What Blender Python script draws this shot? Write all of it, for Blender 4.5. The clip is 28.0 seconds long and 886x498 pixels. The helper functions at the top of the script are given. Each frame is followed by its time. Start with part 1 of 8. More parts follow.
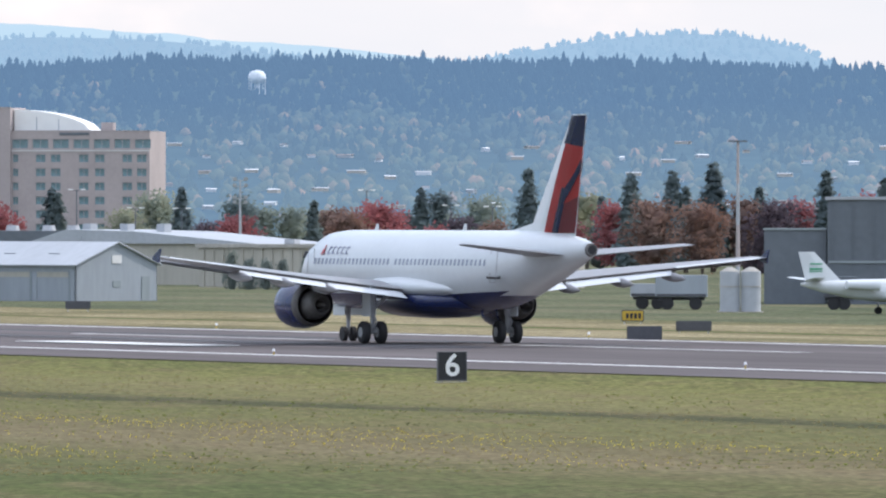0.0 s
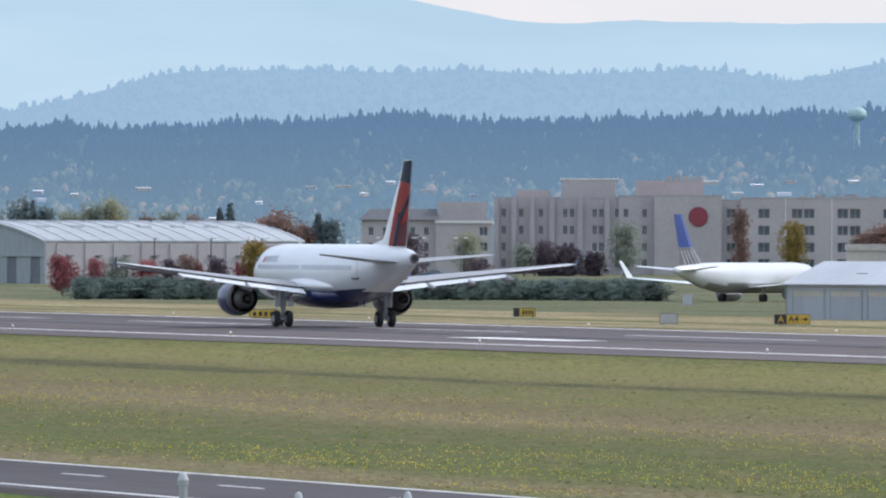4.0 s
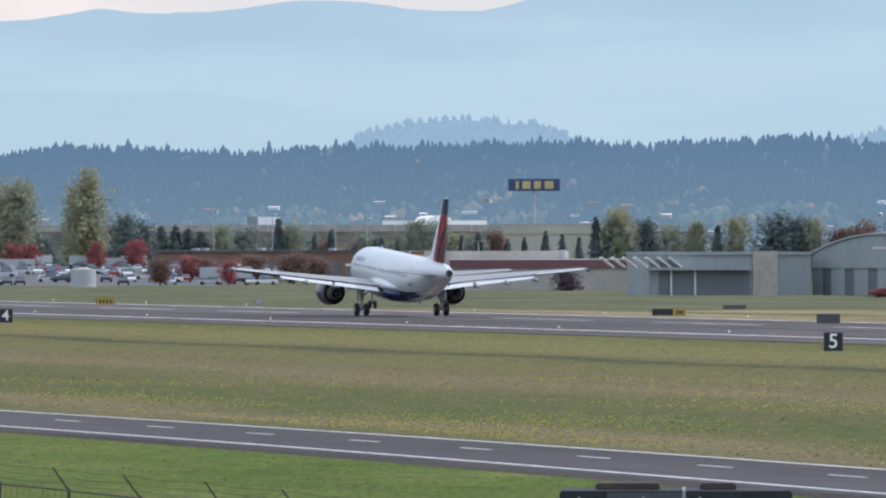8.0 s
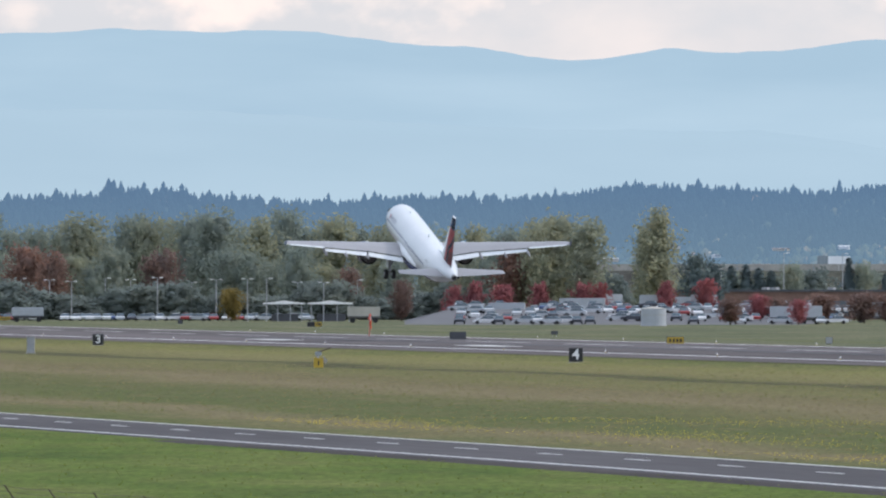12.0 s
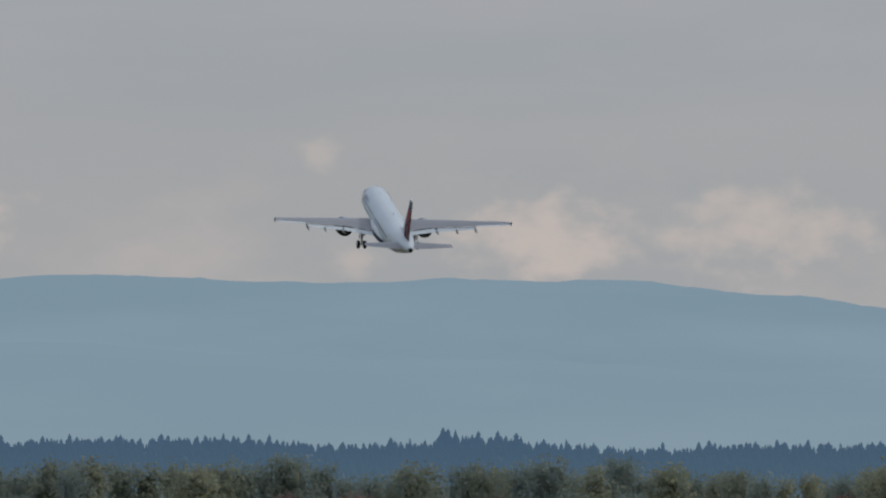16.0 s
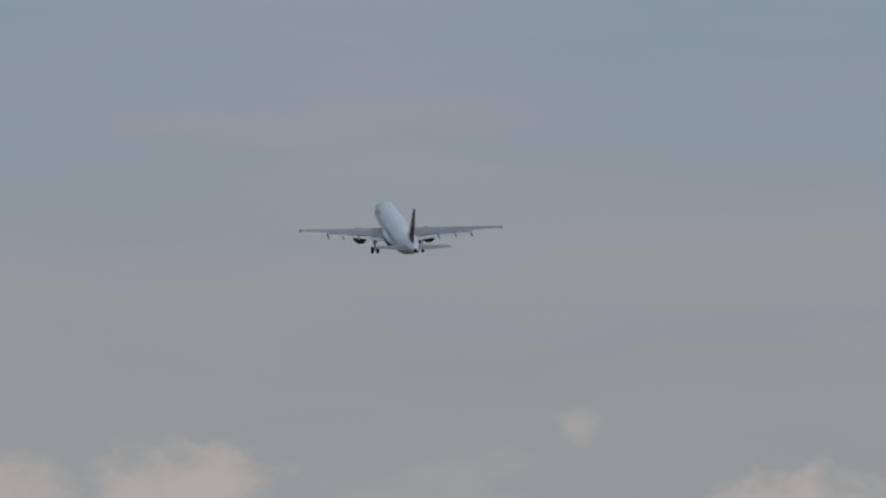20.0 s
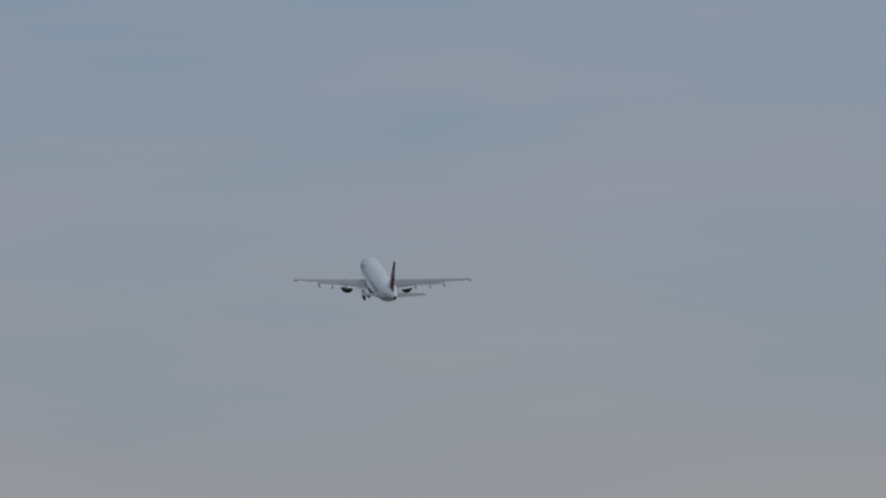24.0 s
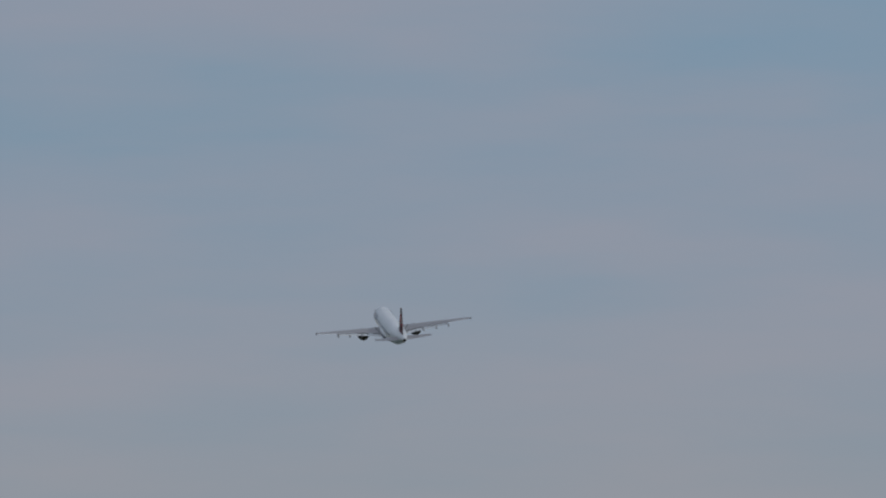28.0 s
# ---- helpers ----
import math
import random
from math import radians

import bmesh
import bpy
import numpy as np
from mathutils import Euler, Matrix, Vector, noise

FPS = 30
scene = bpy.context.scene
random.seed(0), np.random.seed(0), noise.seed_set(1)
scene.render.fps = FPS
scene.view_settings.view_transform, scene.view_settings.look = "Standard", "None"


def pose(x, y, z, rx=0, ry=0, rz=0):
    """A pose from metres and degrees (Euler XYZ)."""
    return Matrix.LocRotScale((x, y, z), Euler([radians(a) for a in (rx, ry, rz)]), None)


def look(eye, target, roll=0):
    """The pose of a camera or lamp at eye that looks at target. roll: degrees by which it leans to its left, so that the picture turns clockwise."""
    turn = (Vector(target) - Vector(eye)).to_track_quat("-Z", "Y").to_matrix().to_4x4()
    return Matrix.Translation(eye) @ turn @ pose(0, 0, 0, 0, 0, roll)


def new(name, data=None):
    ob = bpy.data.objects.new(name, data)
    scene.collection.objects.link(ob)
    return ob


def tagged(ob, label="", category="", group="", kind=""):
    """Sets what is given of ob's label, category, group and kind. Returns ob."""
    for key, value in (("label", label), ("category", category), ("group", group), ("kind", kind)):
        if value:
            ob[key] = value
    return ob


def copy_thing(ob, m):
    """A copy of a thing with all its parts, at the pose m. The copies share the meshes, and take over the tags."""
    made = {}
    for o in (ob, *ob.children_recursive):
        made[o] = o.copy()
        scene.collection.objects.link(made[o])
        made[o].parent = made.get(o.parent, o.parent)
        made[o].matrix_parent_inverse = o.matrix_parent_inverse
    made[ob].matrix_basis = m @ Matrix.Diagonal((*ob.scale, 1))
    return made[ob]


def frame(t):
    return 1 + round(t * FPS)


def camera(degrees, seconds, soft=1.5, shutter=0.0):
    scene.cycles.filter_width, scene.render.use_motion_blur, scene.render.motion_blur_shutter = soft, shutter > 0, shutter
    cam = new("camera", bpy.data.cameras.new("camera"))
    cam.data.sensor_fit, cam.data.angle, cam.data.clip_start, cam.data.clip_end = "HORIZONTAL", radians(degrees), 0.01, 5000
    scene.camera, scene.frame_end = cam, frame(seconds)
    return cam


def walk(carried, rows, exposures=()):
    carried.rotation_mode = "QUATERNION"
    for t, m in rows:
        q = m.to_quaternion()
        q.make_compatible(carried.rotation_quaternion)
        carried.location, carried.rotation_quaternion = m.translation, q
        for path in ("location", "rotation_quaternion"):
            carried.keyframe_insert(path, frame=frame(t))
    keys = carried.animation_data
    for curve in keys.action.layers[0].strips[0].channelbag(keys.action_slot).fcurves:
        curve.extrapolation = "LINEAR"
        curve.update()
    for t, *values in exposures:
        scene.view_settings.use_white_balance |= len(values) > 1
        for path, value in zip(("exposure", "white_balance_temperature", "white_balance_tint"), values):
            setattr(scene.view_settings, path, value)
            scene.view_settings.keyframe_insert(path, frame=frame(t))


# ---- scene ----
# Plan: +y is the runway's heading, +x its right-hand side; the camera stands at the origin on a 7.46 m high lookout.
EYE = (0.0, 0.0, 7.46)
PATH = (
    (0, 22.864, -0.1702, 0.043), (0.5, 22.022, -0.1517, 0.048), (1, 21.242, -0.1551, 0.026), (1.5, 20.440, -0.1482, 0.039),
    (2, 19.661, -0.1195, 0.105), (2.5, 18.893, -0.1005, 0.123), (4.5, 16.513, -0.0778, 0.122), (5, 15.929, -0.0712, 0.057),
    (5.5, 15.145, -0.0601, 0.082), (6, 14.669, -0.0553, 0.036), (6.5, 14.208, -0.0465, -0.013), (7, 13.786, -0.0427, 0.004),
    (7.5, 13.256, -0.0336, -0.018), (8, 12.712, -0.0282, -0.035), (8.5, 12.241, -0.0100, -0.046), (9, 11.785, 0.0109, -0.040),
    (9.5, 11.423, 0.0094, -0.005), (10, 11.130, 0.0149, -0.046), (10.5, 10.838, 0.0505, -0.034), (11, 10.611, 0.0926, -0.012),
    (11.5, 10.319, 0.1050, 0.020), (12, 9.997, 0.1592, -0.005), (12.5, 9.676, 0.3454, -0.014), (14.5, 8.895, 0.8986, -0.006),
    (15, 8.691, 1.0407, -0.025), (15.5, 8.477, 1.1882, -0.040), (16, 8.405, 1.3473, -0.031), (16.5, 8.232, 1.4650, -0.014),
    (17, 8.048, 1.6254, 0), (18, 7.743, 2.0112, 0), (19, 7.320, 2.2905, 0), (20, 7.171, 2.6409, 0),
    (21, 6.993, 3.0484, 0), (21.5, 6.882, 3.1112, 0), (23.5, 6.453, 3.7011, 0), (24, 6.444, 3.7461, 0),
    (25, 6.291, 3.9753, 0), (26, 6.159, 4.1340, 0), (27, 5.968, 4.3446, 0), (28, 5.837, 4.5439, 0),
)
cam = camera(4.2177, 28.0, soft=2.2)
EXPOSURES = ((0, 0.25, 6500, 14), (2.5, 0.2, 6500, 14), (5.0, 0.08, 6500, 14), (8.0, 0.0, 6500, 14), (11.0, 0.0, 6500, 13), (12.0, -0.05, 6500, 13), (12.5, -0.15, 6480, 13), (13.5, -0.55, 6500, 12), (14.5, -0.75, 6500, 10), (15.5, -0.95, 6500, 10),
             (17.0, -1.28, 6350, 9), (20.0, -1.35, 6300, 8), (23.0, -1.35, 6450, 10), (28.0, -1.35, 6550, 12))
walk(cam, [(t, pose(*EYE, 90 + p, 0, -a) @ pose(0, 0, 0, 0, 0, r)) for t, a, p, r in PATH], EXPOSURES)

# ---- light ----
SUN_AZ, SUN_EL = 87.0, 37.0  # degrees clockwise from +y, and up


def site(bearing, dist, z=0.0):
    """A plan position from a bearing (degrees clockwise from +y) and a distance from the lookout."""
    a = radians(bearing)
    return Vector((dist * math.sin(a), dist * math.cos(a), z))


def make_world():
    world = bpy.data.worlds.new("sky")
    world.use_nodes = True
    scene.world = world
    nt = world.node_tree
    nt.nodes.clear()
    N, L = nt.nodes.new, nt.links.new
    sky = N("ShaderNodeTexSky")
    sky.sky_type, sky.sun_disc = "NISHITA", False
    sky.sun_elevation, sky.sun_rotation = radians(SUN_EL), radians(SUN_AZ)
    sky.air_density, sky.dust_density = 1.2, 2.5
    dim = N("ShaderNodeVectorMath")
    dim.operation = "SCALE"
    dim.inputs[3].default_value = 0.075
    L(sky.outputs[0], dim.inputs[0])
    co = N("ShaderNodeTexCoord")
    # thin high cloud drawn out along the horizon
    mp = N("ShaderNodeMapping")
    mp.inputs[3].default_value = (14, 14, 80)
    L(co.outputs["Generated"], mp.inputs[0])
    n1 = N("ShaderNodeTexNoise")
    n1.inputs["Scale"].default_value, n1.inputs["Detail"].default_value = 1.4, 6
    L(mp.outputs[0], n1.inputs[0])
    r1 = N("ShaderNodeValToRGB")
    r1.color_ramp.elements[0].position, r1.color_ramp.elements[0].color = 0.25, (0.78, 0.82, 0.86, 1)
    r1.color_ramp.elements[1].position, r1.color_ramp.elements[1].color = 0.72, (0.87, 0.87, 0.89, 1)
    L(n1.outputs[0], r1.inputs[0])
    # above the horizon's milky band the same veil is bluer
    r2 = N("ShaderNodeValToRGB")
    r2.color_ramp.elements[0].position, r2.color_ramp.elements[0].color = 0.30, (0.54, 0.80, 1.05, 1)
    r2.color_ramp.elements[1].position, r2.color_ramp.elements[1].color = 0.66, (0.72, 0.83, 1.03, 1)
    L(n1.outputs[0], r2.inputs[0])
    # heaps of low cloud over the mountains
    mp2 = N("ShaderNodeMapping")
    mp2.inputs[3].default_value = (34, 34, 62)
    L(co.outputs["Generated"], mp2.inputs[0])
    n2 = N("ShaderNodeTexNoise")
    n2.inputs["Scale"].default_value, n2.inputs["Detail"].default_value, n2.inputs["Roughness"].default_value = 1.0, 7, 0.55
    L(mp2.outputs[0], n2.inputs[0])
    mp3 = N("ShaderNodeMapping")
    mp3.inputs[3].default_value = (250, 250, 380)
    L(co.outputs["Generated"], mp3.inputs[0])
    n3 = N("ShaderNodeTexNoise")
    n3.inputs["Scale"].default_value, n3.inputs["Detail"].default_value, n3.inputs["Roughness"].default_value = 1.0, 4, 0.5
    L(mp3.outputs[0], n3.inputs[0])
    sep = N("ShaderNodeSeparateXYZ")
    L(co.outputs["Generated"], sep.inputs[0])
    low = N("ShaderNodeMapRange")
    low.interpolation_type = "SMOOTHSTEP"
    low.inputs[1].default_value, low.inputs[2].default_value = 0.047, 0.028
    low.inputs[3].default_value, low.inputs[4].default_value = 0.0, 1.0
    L(sep.outputs[2], low.inputs[0])
    puff = N("ShaderNodeMapRange")
    puff.interpolation_type = "SMOOTHSTEP"
    puff.inputs[1].default_value, puff.inputs[2].default_value = 0.50, 0.75
    puff.inputs[4].default_value = 0.5
    L(n2.outputs[0], puff.inputs[0])
    fac = N("ShaderNodeMath")
    fac.operation = "MULTIPLY"
    L(low.outputs[0], fac.inputs[0])
    L(puff.outputs[0], fac.inputs[1])
    veil = N("ShaderNodeMapRange")
    veil.interpolation_type = "SMOOTHSTEP"
    veil.inputs[1].default_value, veil.inputs[2].default_value = 0.026, 0.092
    L(sep.outputs[2], veil.inputs[0])
    high = N("ShaderNodeMixRGB")
    L(veil.outputs[0], high.inputs[0])
    L(r1.outputs[0], high.inputs[1])
    L(r2.outputs[0], high.inputs[2])
    heap = N("ShaderNodeMixRGB")
    heap.inputs[2].default_value = (1.20, 1.07, 1.0, 1)
    # a few cumulus heaps over the range: bearing, elevation, half width, half height (degrees)
    total = fac.outputs[0]
    for b, e, wb, we, amount in ((8.86, 1.385, 0.40, 0.19, 1.0), (9.95, 1.42, 0.42, 0.20, 0.8), (5.92, 1.50, 0.36, 0.20, 1.0), (7.80, 1.80, 0.10, 0.09, 0.5), (7.97, 1.29, 0.14, 0.09, 0.6), (5.12, 1.5, 0.3, 0.15, 0.8), (12.2, 1.5, 0.5, 0.2, 0.6), (3.6, 1.6, 0.6, 0.22, 0.8)):
        ar, er = radians(b), radians(e)
        d = N("ShaderNodeVectorMath")
        d.operation = "SUBTRACT"
        d.inputs[1].default_value = (math.sin(ar) * math.cos(er), math.cos(ar) * math.cos(er), math.sin(er))
        L(co.outputs["Generated"], d.inputs[0])
        sz = N("ShaderNodeMapping")
        sz.inputs[3].default_value = (1 / radians(wb), 1 / radians(wb), 1 / radians(we))
        L(d.outputs[0], sz.inputs[0])
        ln = N("ShaderNodeVectorMath")
        ln.operation = "LENGTH"
        L(sz.outputs[0], ln.inputs[0])
        rough = N("ShaderNodeMath")
        rough.operation = "MULTIPLY_ADD"
        rough.inputs[1].default_value, rough.inputs[2].default_value = 2.8, -1.4
        L(n3.outputs[0], rough.inputs[0])
        edge = N("ShaderNodeMath")
        edge.operation = "ADD"
        L(ln.outputs["Value"], edge.inputs[0])
        L(rough.outputs[0], edge.inputs[1])
        body = N("ShaderNodeMapRange")
        body.interpolation_type = "SMOOTHSTEP"
        body.inputs[1].default_value, body.inputs[2].default_value = 1.4, 0.1
        body.inputs[3].default_value, body.inputs[4].default_value = 0.0, amount
        L(edge.outputs[0], body.inputs[0])
        most = N("ShaderNodeMath")
        most.operation = "MAXIMUM"
        L(total, most.inputs[0])
        L(body.outputs[0], most.inputs[1])
        total = most.outputs[0]
    L(total, heap.inputs[0])
    L(high.outputs[0], heap.inputs[1])
    # the thin cloud overhead is brighter and bluer than the horizon
    thin = N("ShaderNodeMapRange")
    thin.interpolation_type = "SMOOTHSTEP"
    thin.inputs[1].default_value, thin.inputs[2].default_value = 0.12, 0.6
    thin.inputs[3].default_value, thin.inputs[4].default_value = 0.0, 0.9
    L(sep.outputs[2], thin.inputs[0])
    blue = N("ShaderNodeMixRGB")
    blue.inputs[2].default_value = (1.12, 1.26, 1.52, 1)
    L(thin.outputs[0], blue.inputs[0])
    L(heap.outputs[0], blue.inputs[1])
    # a clear gap in the thin cloud
    ar, er = radians(8.3), radians(6.5)
    d = N("ShaderNodeVectorMath")
    d.operation = "SUBTRACT"
    d.inputs[1].default_value = (math.sin(ar) * math.cos(er), math.cos(ar) * math.cos(er), math.sin(er))
    L(co.outputs["Generated"], d.inputs[0])
    sz = N("ShaderNodeMapping")
    sz.inputs[3].default_value = (1 / radians(2.3), 1 / radians(2.3), 1 / radians(1.15))
    L(d.outputs[0], sz.inputs[0])
    ln = N("ShaderNodeVectorMath")
    ln.operation = "LENGTH"
    L(sz.outputs[0], ln.inputs[0])
    fray = N("ShaderNodeMath")
    fray.operation = "MULTIPLY_ADD"
    fray.inputs[1].default_value = 0.7
    L(n1.outputs[0], fray.inputs[0])
    L(ln.outputs["Value"], fray.inputs[2])
    gap = N("ShaderNodeMapRange")
    gap.interpolation_type = "SMOOTHSTEP"
    gap.inputs[1].default_value, gap.inputs[2].default_value = 1.75, 1.05
    gap.inputs[3].default_value, gap.inputs[4].default_value = 0.0, 0.75
    L(fray.outputs[0], gap.inputs[0])
    clear = N("ShaderNodeMixRGB")
    clear.inputs[2].default_value = (0.47, 0.80, 1.10, 1)
    L(gap.outputs[0], clear.inputs[0])
    L(blue.outputs[0], clear.inputs[1])
    mix = N("ShaderNodeMixRGB")
    mix.inputs[0].default_value = 0.9
    L(dim.outputs[0], mix.inputs[1])
    L(clear.outputs[0], mix.inputs[2])
    bg = N("ShaderNodeBackground")
    L(mix.outputs[0], bg.inputs[0])
    out = N("ShaderNodeOutputWorld")
    L(bg.outputs[0], out.inputs[0])


make_world()
sun = new("sun", bpy.data.lights.new("sun", "SUN"))
sun.data.energy, sun.data.angle, sun.data.color = 2.1, radians(1.0), (1.0, 0.96, 0.90)
sun.matrix_world = look((0, 0, 0), tuple(-c for c in site(SUN_AZ, math.cos(radians(SUN_EL)), math.sin(radians(SUN_EL)))))


# ---- materials ----
def material(name, color, rough=0.6, metal=0.0, vary=0.12, scale=1.0, bump=0.0, tint=None, stretch=(1, 1, 1), world=False, spread=0.0, haze_glow=None, spec=0.5):
    """A surface with variation at two scales. color: its base; tint: the colour its large stains tend to; spread: variation from piece to piece."""
    m = bpy.data.materials.new(name)
    m.use_nodes = True
    nt = m.node_tree
    N, L = nt.nodes.new, nt.links.new
    bs = nt.nodes["Principled BSDF"]
    bs.inputs["Roughness"].default_value, bs.inputs["Metallic"].default_value = rough, metal
    bs.inputs["Specular IOR Level"].default_value = spec
    if world:
        src = N("ShaderNodeNewGeometry").outputs["Position"]
    else:
        src = N("ShaderNodeTexCoord").outputs["Object"]
    mp = N("ShaderNodeMapping")
    mp.inputs[3].default_value = tuple(scale * s for s in stretch)
    L(src, mp.inputs[0])
    big = N("ShaderNodeTexNoise")
    big.inputs["Scale"].default_value, big.inputs["Detail"].default_value = 0.35, 5
    fine = N("ShaderNodeTexNoise")
    fine.inputs["Scale"].default_value, fine.inputs["Detail"].default_value = 4.0, 6
    L(mp.outputs[0], big.inputs[0])
    L(mp.outputs[0], fine.inputs[0])
    ramp = N("ShaderNodeValToRGB")
    ramp.color_ramp.elements[0].position, ramp.color_ramp.elements[1].position = 0.32, 0.68
    ramp.color_ramp.elements[0].color = (*[c * (1 - vary) for c in color], 1)
    ramp.color_ramp.elements[1].color = (*(tint or [min(1, c * (1 + vary)) for c in color]), 1)
    L(big.outputs[0], ramp.inputs[0])
    grain = N("ShaderNodeMapRange")
    grain.inputs[1].default_value, grain.inputs[2].default_value = 0.25, 0.75
    grain.inputs[3].default_value, grain.inputs[4].default_value = 1 - vary, 1 + vary
    L(fine.outputs[0], grain.inputs[0])
    last = N("ShaderNodeVectorMath")
    last.operation = "SCALE"
    L(ramp.outputs[0], last.inputs[0])
    L(grain.outputs[0], last.inputs[3])
    col = last.outputs[0]
    if spread:
        info = N("ShaderNodeObjectInfo")
        rg = N("ShaderNodeMapRange")
        rg.inputs[3].default_value, rg.inputs[4].default_value = 1 - spread, 1 + spread
        L(info.outputs["Random"], rg.inputs[0])
        again = N("ShaderNodeVectorMath")
        again.operation = "SCALE"
        L(col, again.inputs[0])
        L(rg.outputs[0], again.inputs[3])
        col = again.outputs[0]
    L(col, bs.inputs["Base Color"])
    if bump:
        bp = N("ShaderNodeBump")
        bp.inputs["Strength"].default_value, bp.inputs["Distance"].default_value = bump, 0.05
        L(fine.outputs[0], bp.inputs["Height"])
        L(bp.outputs[0], bs.inputs["Normal"])
    # Haze painted onto a far slope as emission.
    if haze_glow:
        bs.inputs["Emission Color"].default_value, bs.inputs["Emission Strength"].default_value = (*haze_glow[:3], 1), haze_glow[3]
    return m


def graded_haze(nt, bs, foot, top, z0, z1):
    """Haze painted as emission, paler at a far slope's foot than at its top."""
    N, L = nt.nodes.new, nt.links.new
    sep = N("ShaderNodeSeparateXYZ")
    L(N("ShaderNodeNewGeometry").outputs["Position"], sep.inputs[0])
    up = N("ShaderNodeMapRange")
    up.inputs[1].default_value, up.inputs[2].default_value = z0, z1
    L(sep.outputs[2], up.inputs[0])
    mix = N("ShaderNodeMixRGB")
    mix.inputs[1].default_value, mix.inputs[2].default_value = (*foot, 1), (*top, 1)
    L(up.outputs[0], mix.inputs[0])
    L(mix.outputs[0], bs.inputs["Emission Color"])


def leafy(name, colors, world=True, haze_glow=None, rough=0.8, soft=0.25, foot=None, patch=None):
    """Foliage whose colour changes from clump to clump. colors: (position, colour) pairs."""
    m = bpy.data.materials.new(name)
    m.use_nodes = True
    nt = m.node_tree
    N, L = nt.nodes.new, nt.links.new
    bs = nt.nodes["Principled BSDF"]
    bs.inputs["Roughness"].default_value = rough
    bs.inputs["Specular IOR Level"].default_value = 0.15
    geo = N("ShaderNodeNewGeometry")
    ramp = N("ShaderNodeValToRGB")
    ramp.color_ramp.elements[0].position, ramp.color_ramp.elements[0].color = colors[0][0], (*colors[0][1], 1)
    ramp.color_ramp.elements[1].position, ramp.color_ramp.elements[1].color = colors[-1][0], (*colors[-1][1], 1)
    for p, c in colors[1:-1]:
        ramp.color_ramp.elements.new(p).color = (*c, 1)
    if patch:  # neighbouring trees tend to one colour
        pn, pm, pa = N("ShaderNodeTexNoise"), N("ShaderNodeMapRange"), N("ShaderNodeMath")
        pn.inputs["Scale"].default_value, pn.inputs["Detail"].default_value = patch, 2
        L(geo.outputs["Position"], pn.inputs[0])
        pm.inputs[1].default_value, pm.inputs[2].default_value, pm.inputs[4].default_value = 0.34, 0.66, 0.55
        L(pn.outputs[0], pm.inputs[0])
        pa.operation = "MULTIPLY_ADD"
        pa.inputs[1].default_value = 0.45
        L(geo.outputs["Random Per Island"], pa.inputs[0])
        L(pm.outputs[0], pa.inputs[2])
        L(pa.outputs[0], ramp.inputs[0])
    else:
        own = N("ShaderNodeObjectInfo").outputs["Random"]
        cn = N("ShaderNodeTexNoise")
        cn.inputs["Scale"].default_value, cn.inputs["Detail"].default_value = 0.35, 3
        L(geo.outputs["Position"], cn.inputs[0])
        cm = N("ShaderNodeMapRange")
        cm.inputs[1].default_value, cm.inputs[2].default_value, cm.inputs[4].default_value = 0.3, 0.7, 0.5
        L(cn.outputs[0], cm.inputs[0])
        last = cm.outputs[0]
        for value, share in ((own, 0.32), (geo.outputs["Random Per Island"], 0.18)):
            ad = N("ShaderNodeMath")
            ad.operation = "MULTIPLY_ADD"
            ad.inputs[1].default_value = share
            L(value, ad.inputs[0])
            L(last, ad.inputs[2])
            last = ad.outputs[0]
        L(last, ramp.inputs[0])
    ns = N("ShaderNodeTexNoise")
    ns.inputs["Scale"].default_value, ns.inputs["Detail"].default_value = soft, 4
    L(geo.outputs["Position"], ns.inputs[0])
    mr = N("ShaderNodeMapRange")
    mr.inputs[1].default_value, mr.inputs[2].default_value = 0.3, 0.7
    mr.inputs[3].default_value, mr.inputs[4].default_value = 0.78, 1.22
    L(ns.outputs[0], mr.inputs[0])
    sc = N("ShaderNodeVectorMath")
    sc.operation = "SCALE"
    L(ramp.outputs[0], sc.inputs[0])
    L(mr.outputs[0], sc.inputs[3])
    L(sc.outputs[0], bs.inputs["Base Color"])
    # Far woods: blue haze is put in as emission.
    if haze_glow:
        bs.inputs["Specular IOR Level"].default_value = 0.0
        bs.inputs["Emission Color"].default_value, bs.inputs["Emission Strength"].default_value = (*haze_glow[:3], 1), haze_glow[3]
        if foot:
            graded_haze(nt, bs, foot, haze_glow[:3], 8.0, 40.0)
    else:  # leaves let some light through
        tr, mx = N("ShaderNodeBsdfTranslucent"), N("ShaderNodeMixShader")
        mx.inputs[0].default_value = 0.48
        L(sc.outputs[0], tr.inputs[0])
        L(bs.outputs[0], mx.inputs[1])
        L(tr.outputs[0], mx.inputs[2])
        L(mx.outputs[0], nt.nodes["Material Output"].inputs[0])
    return m


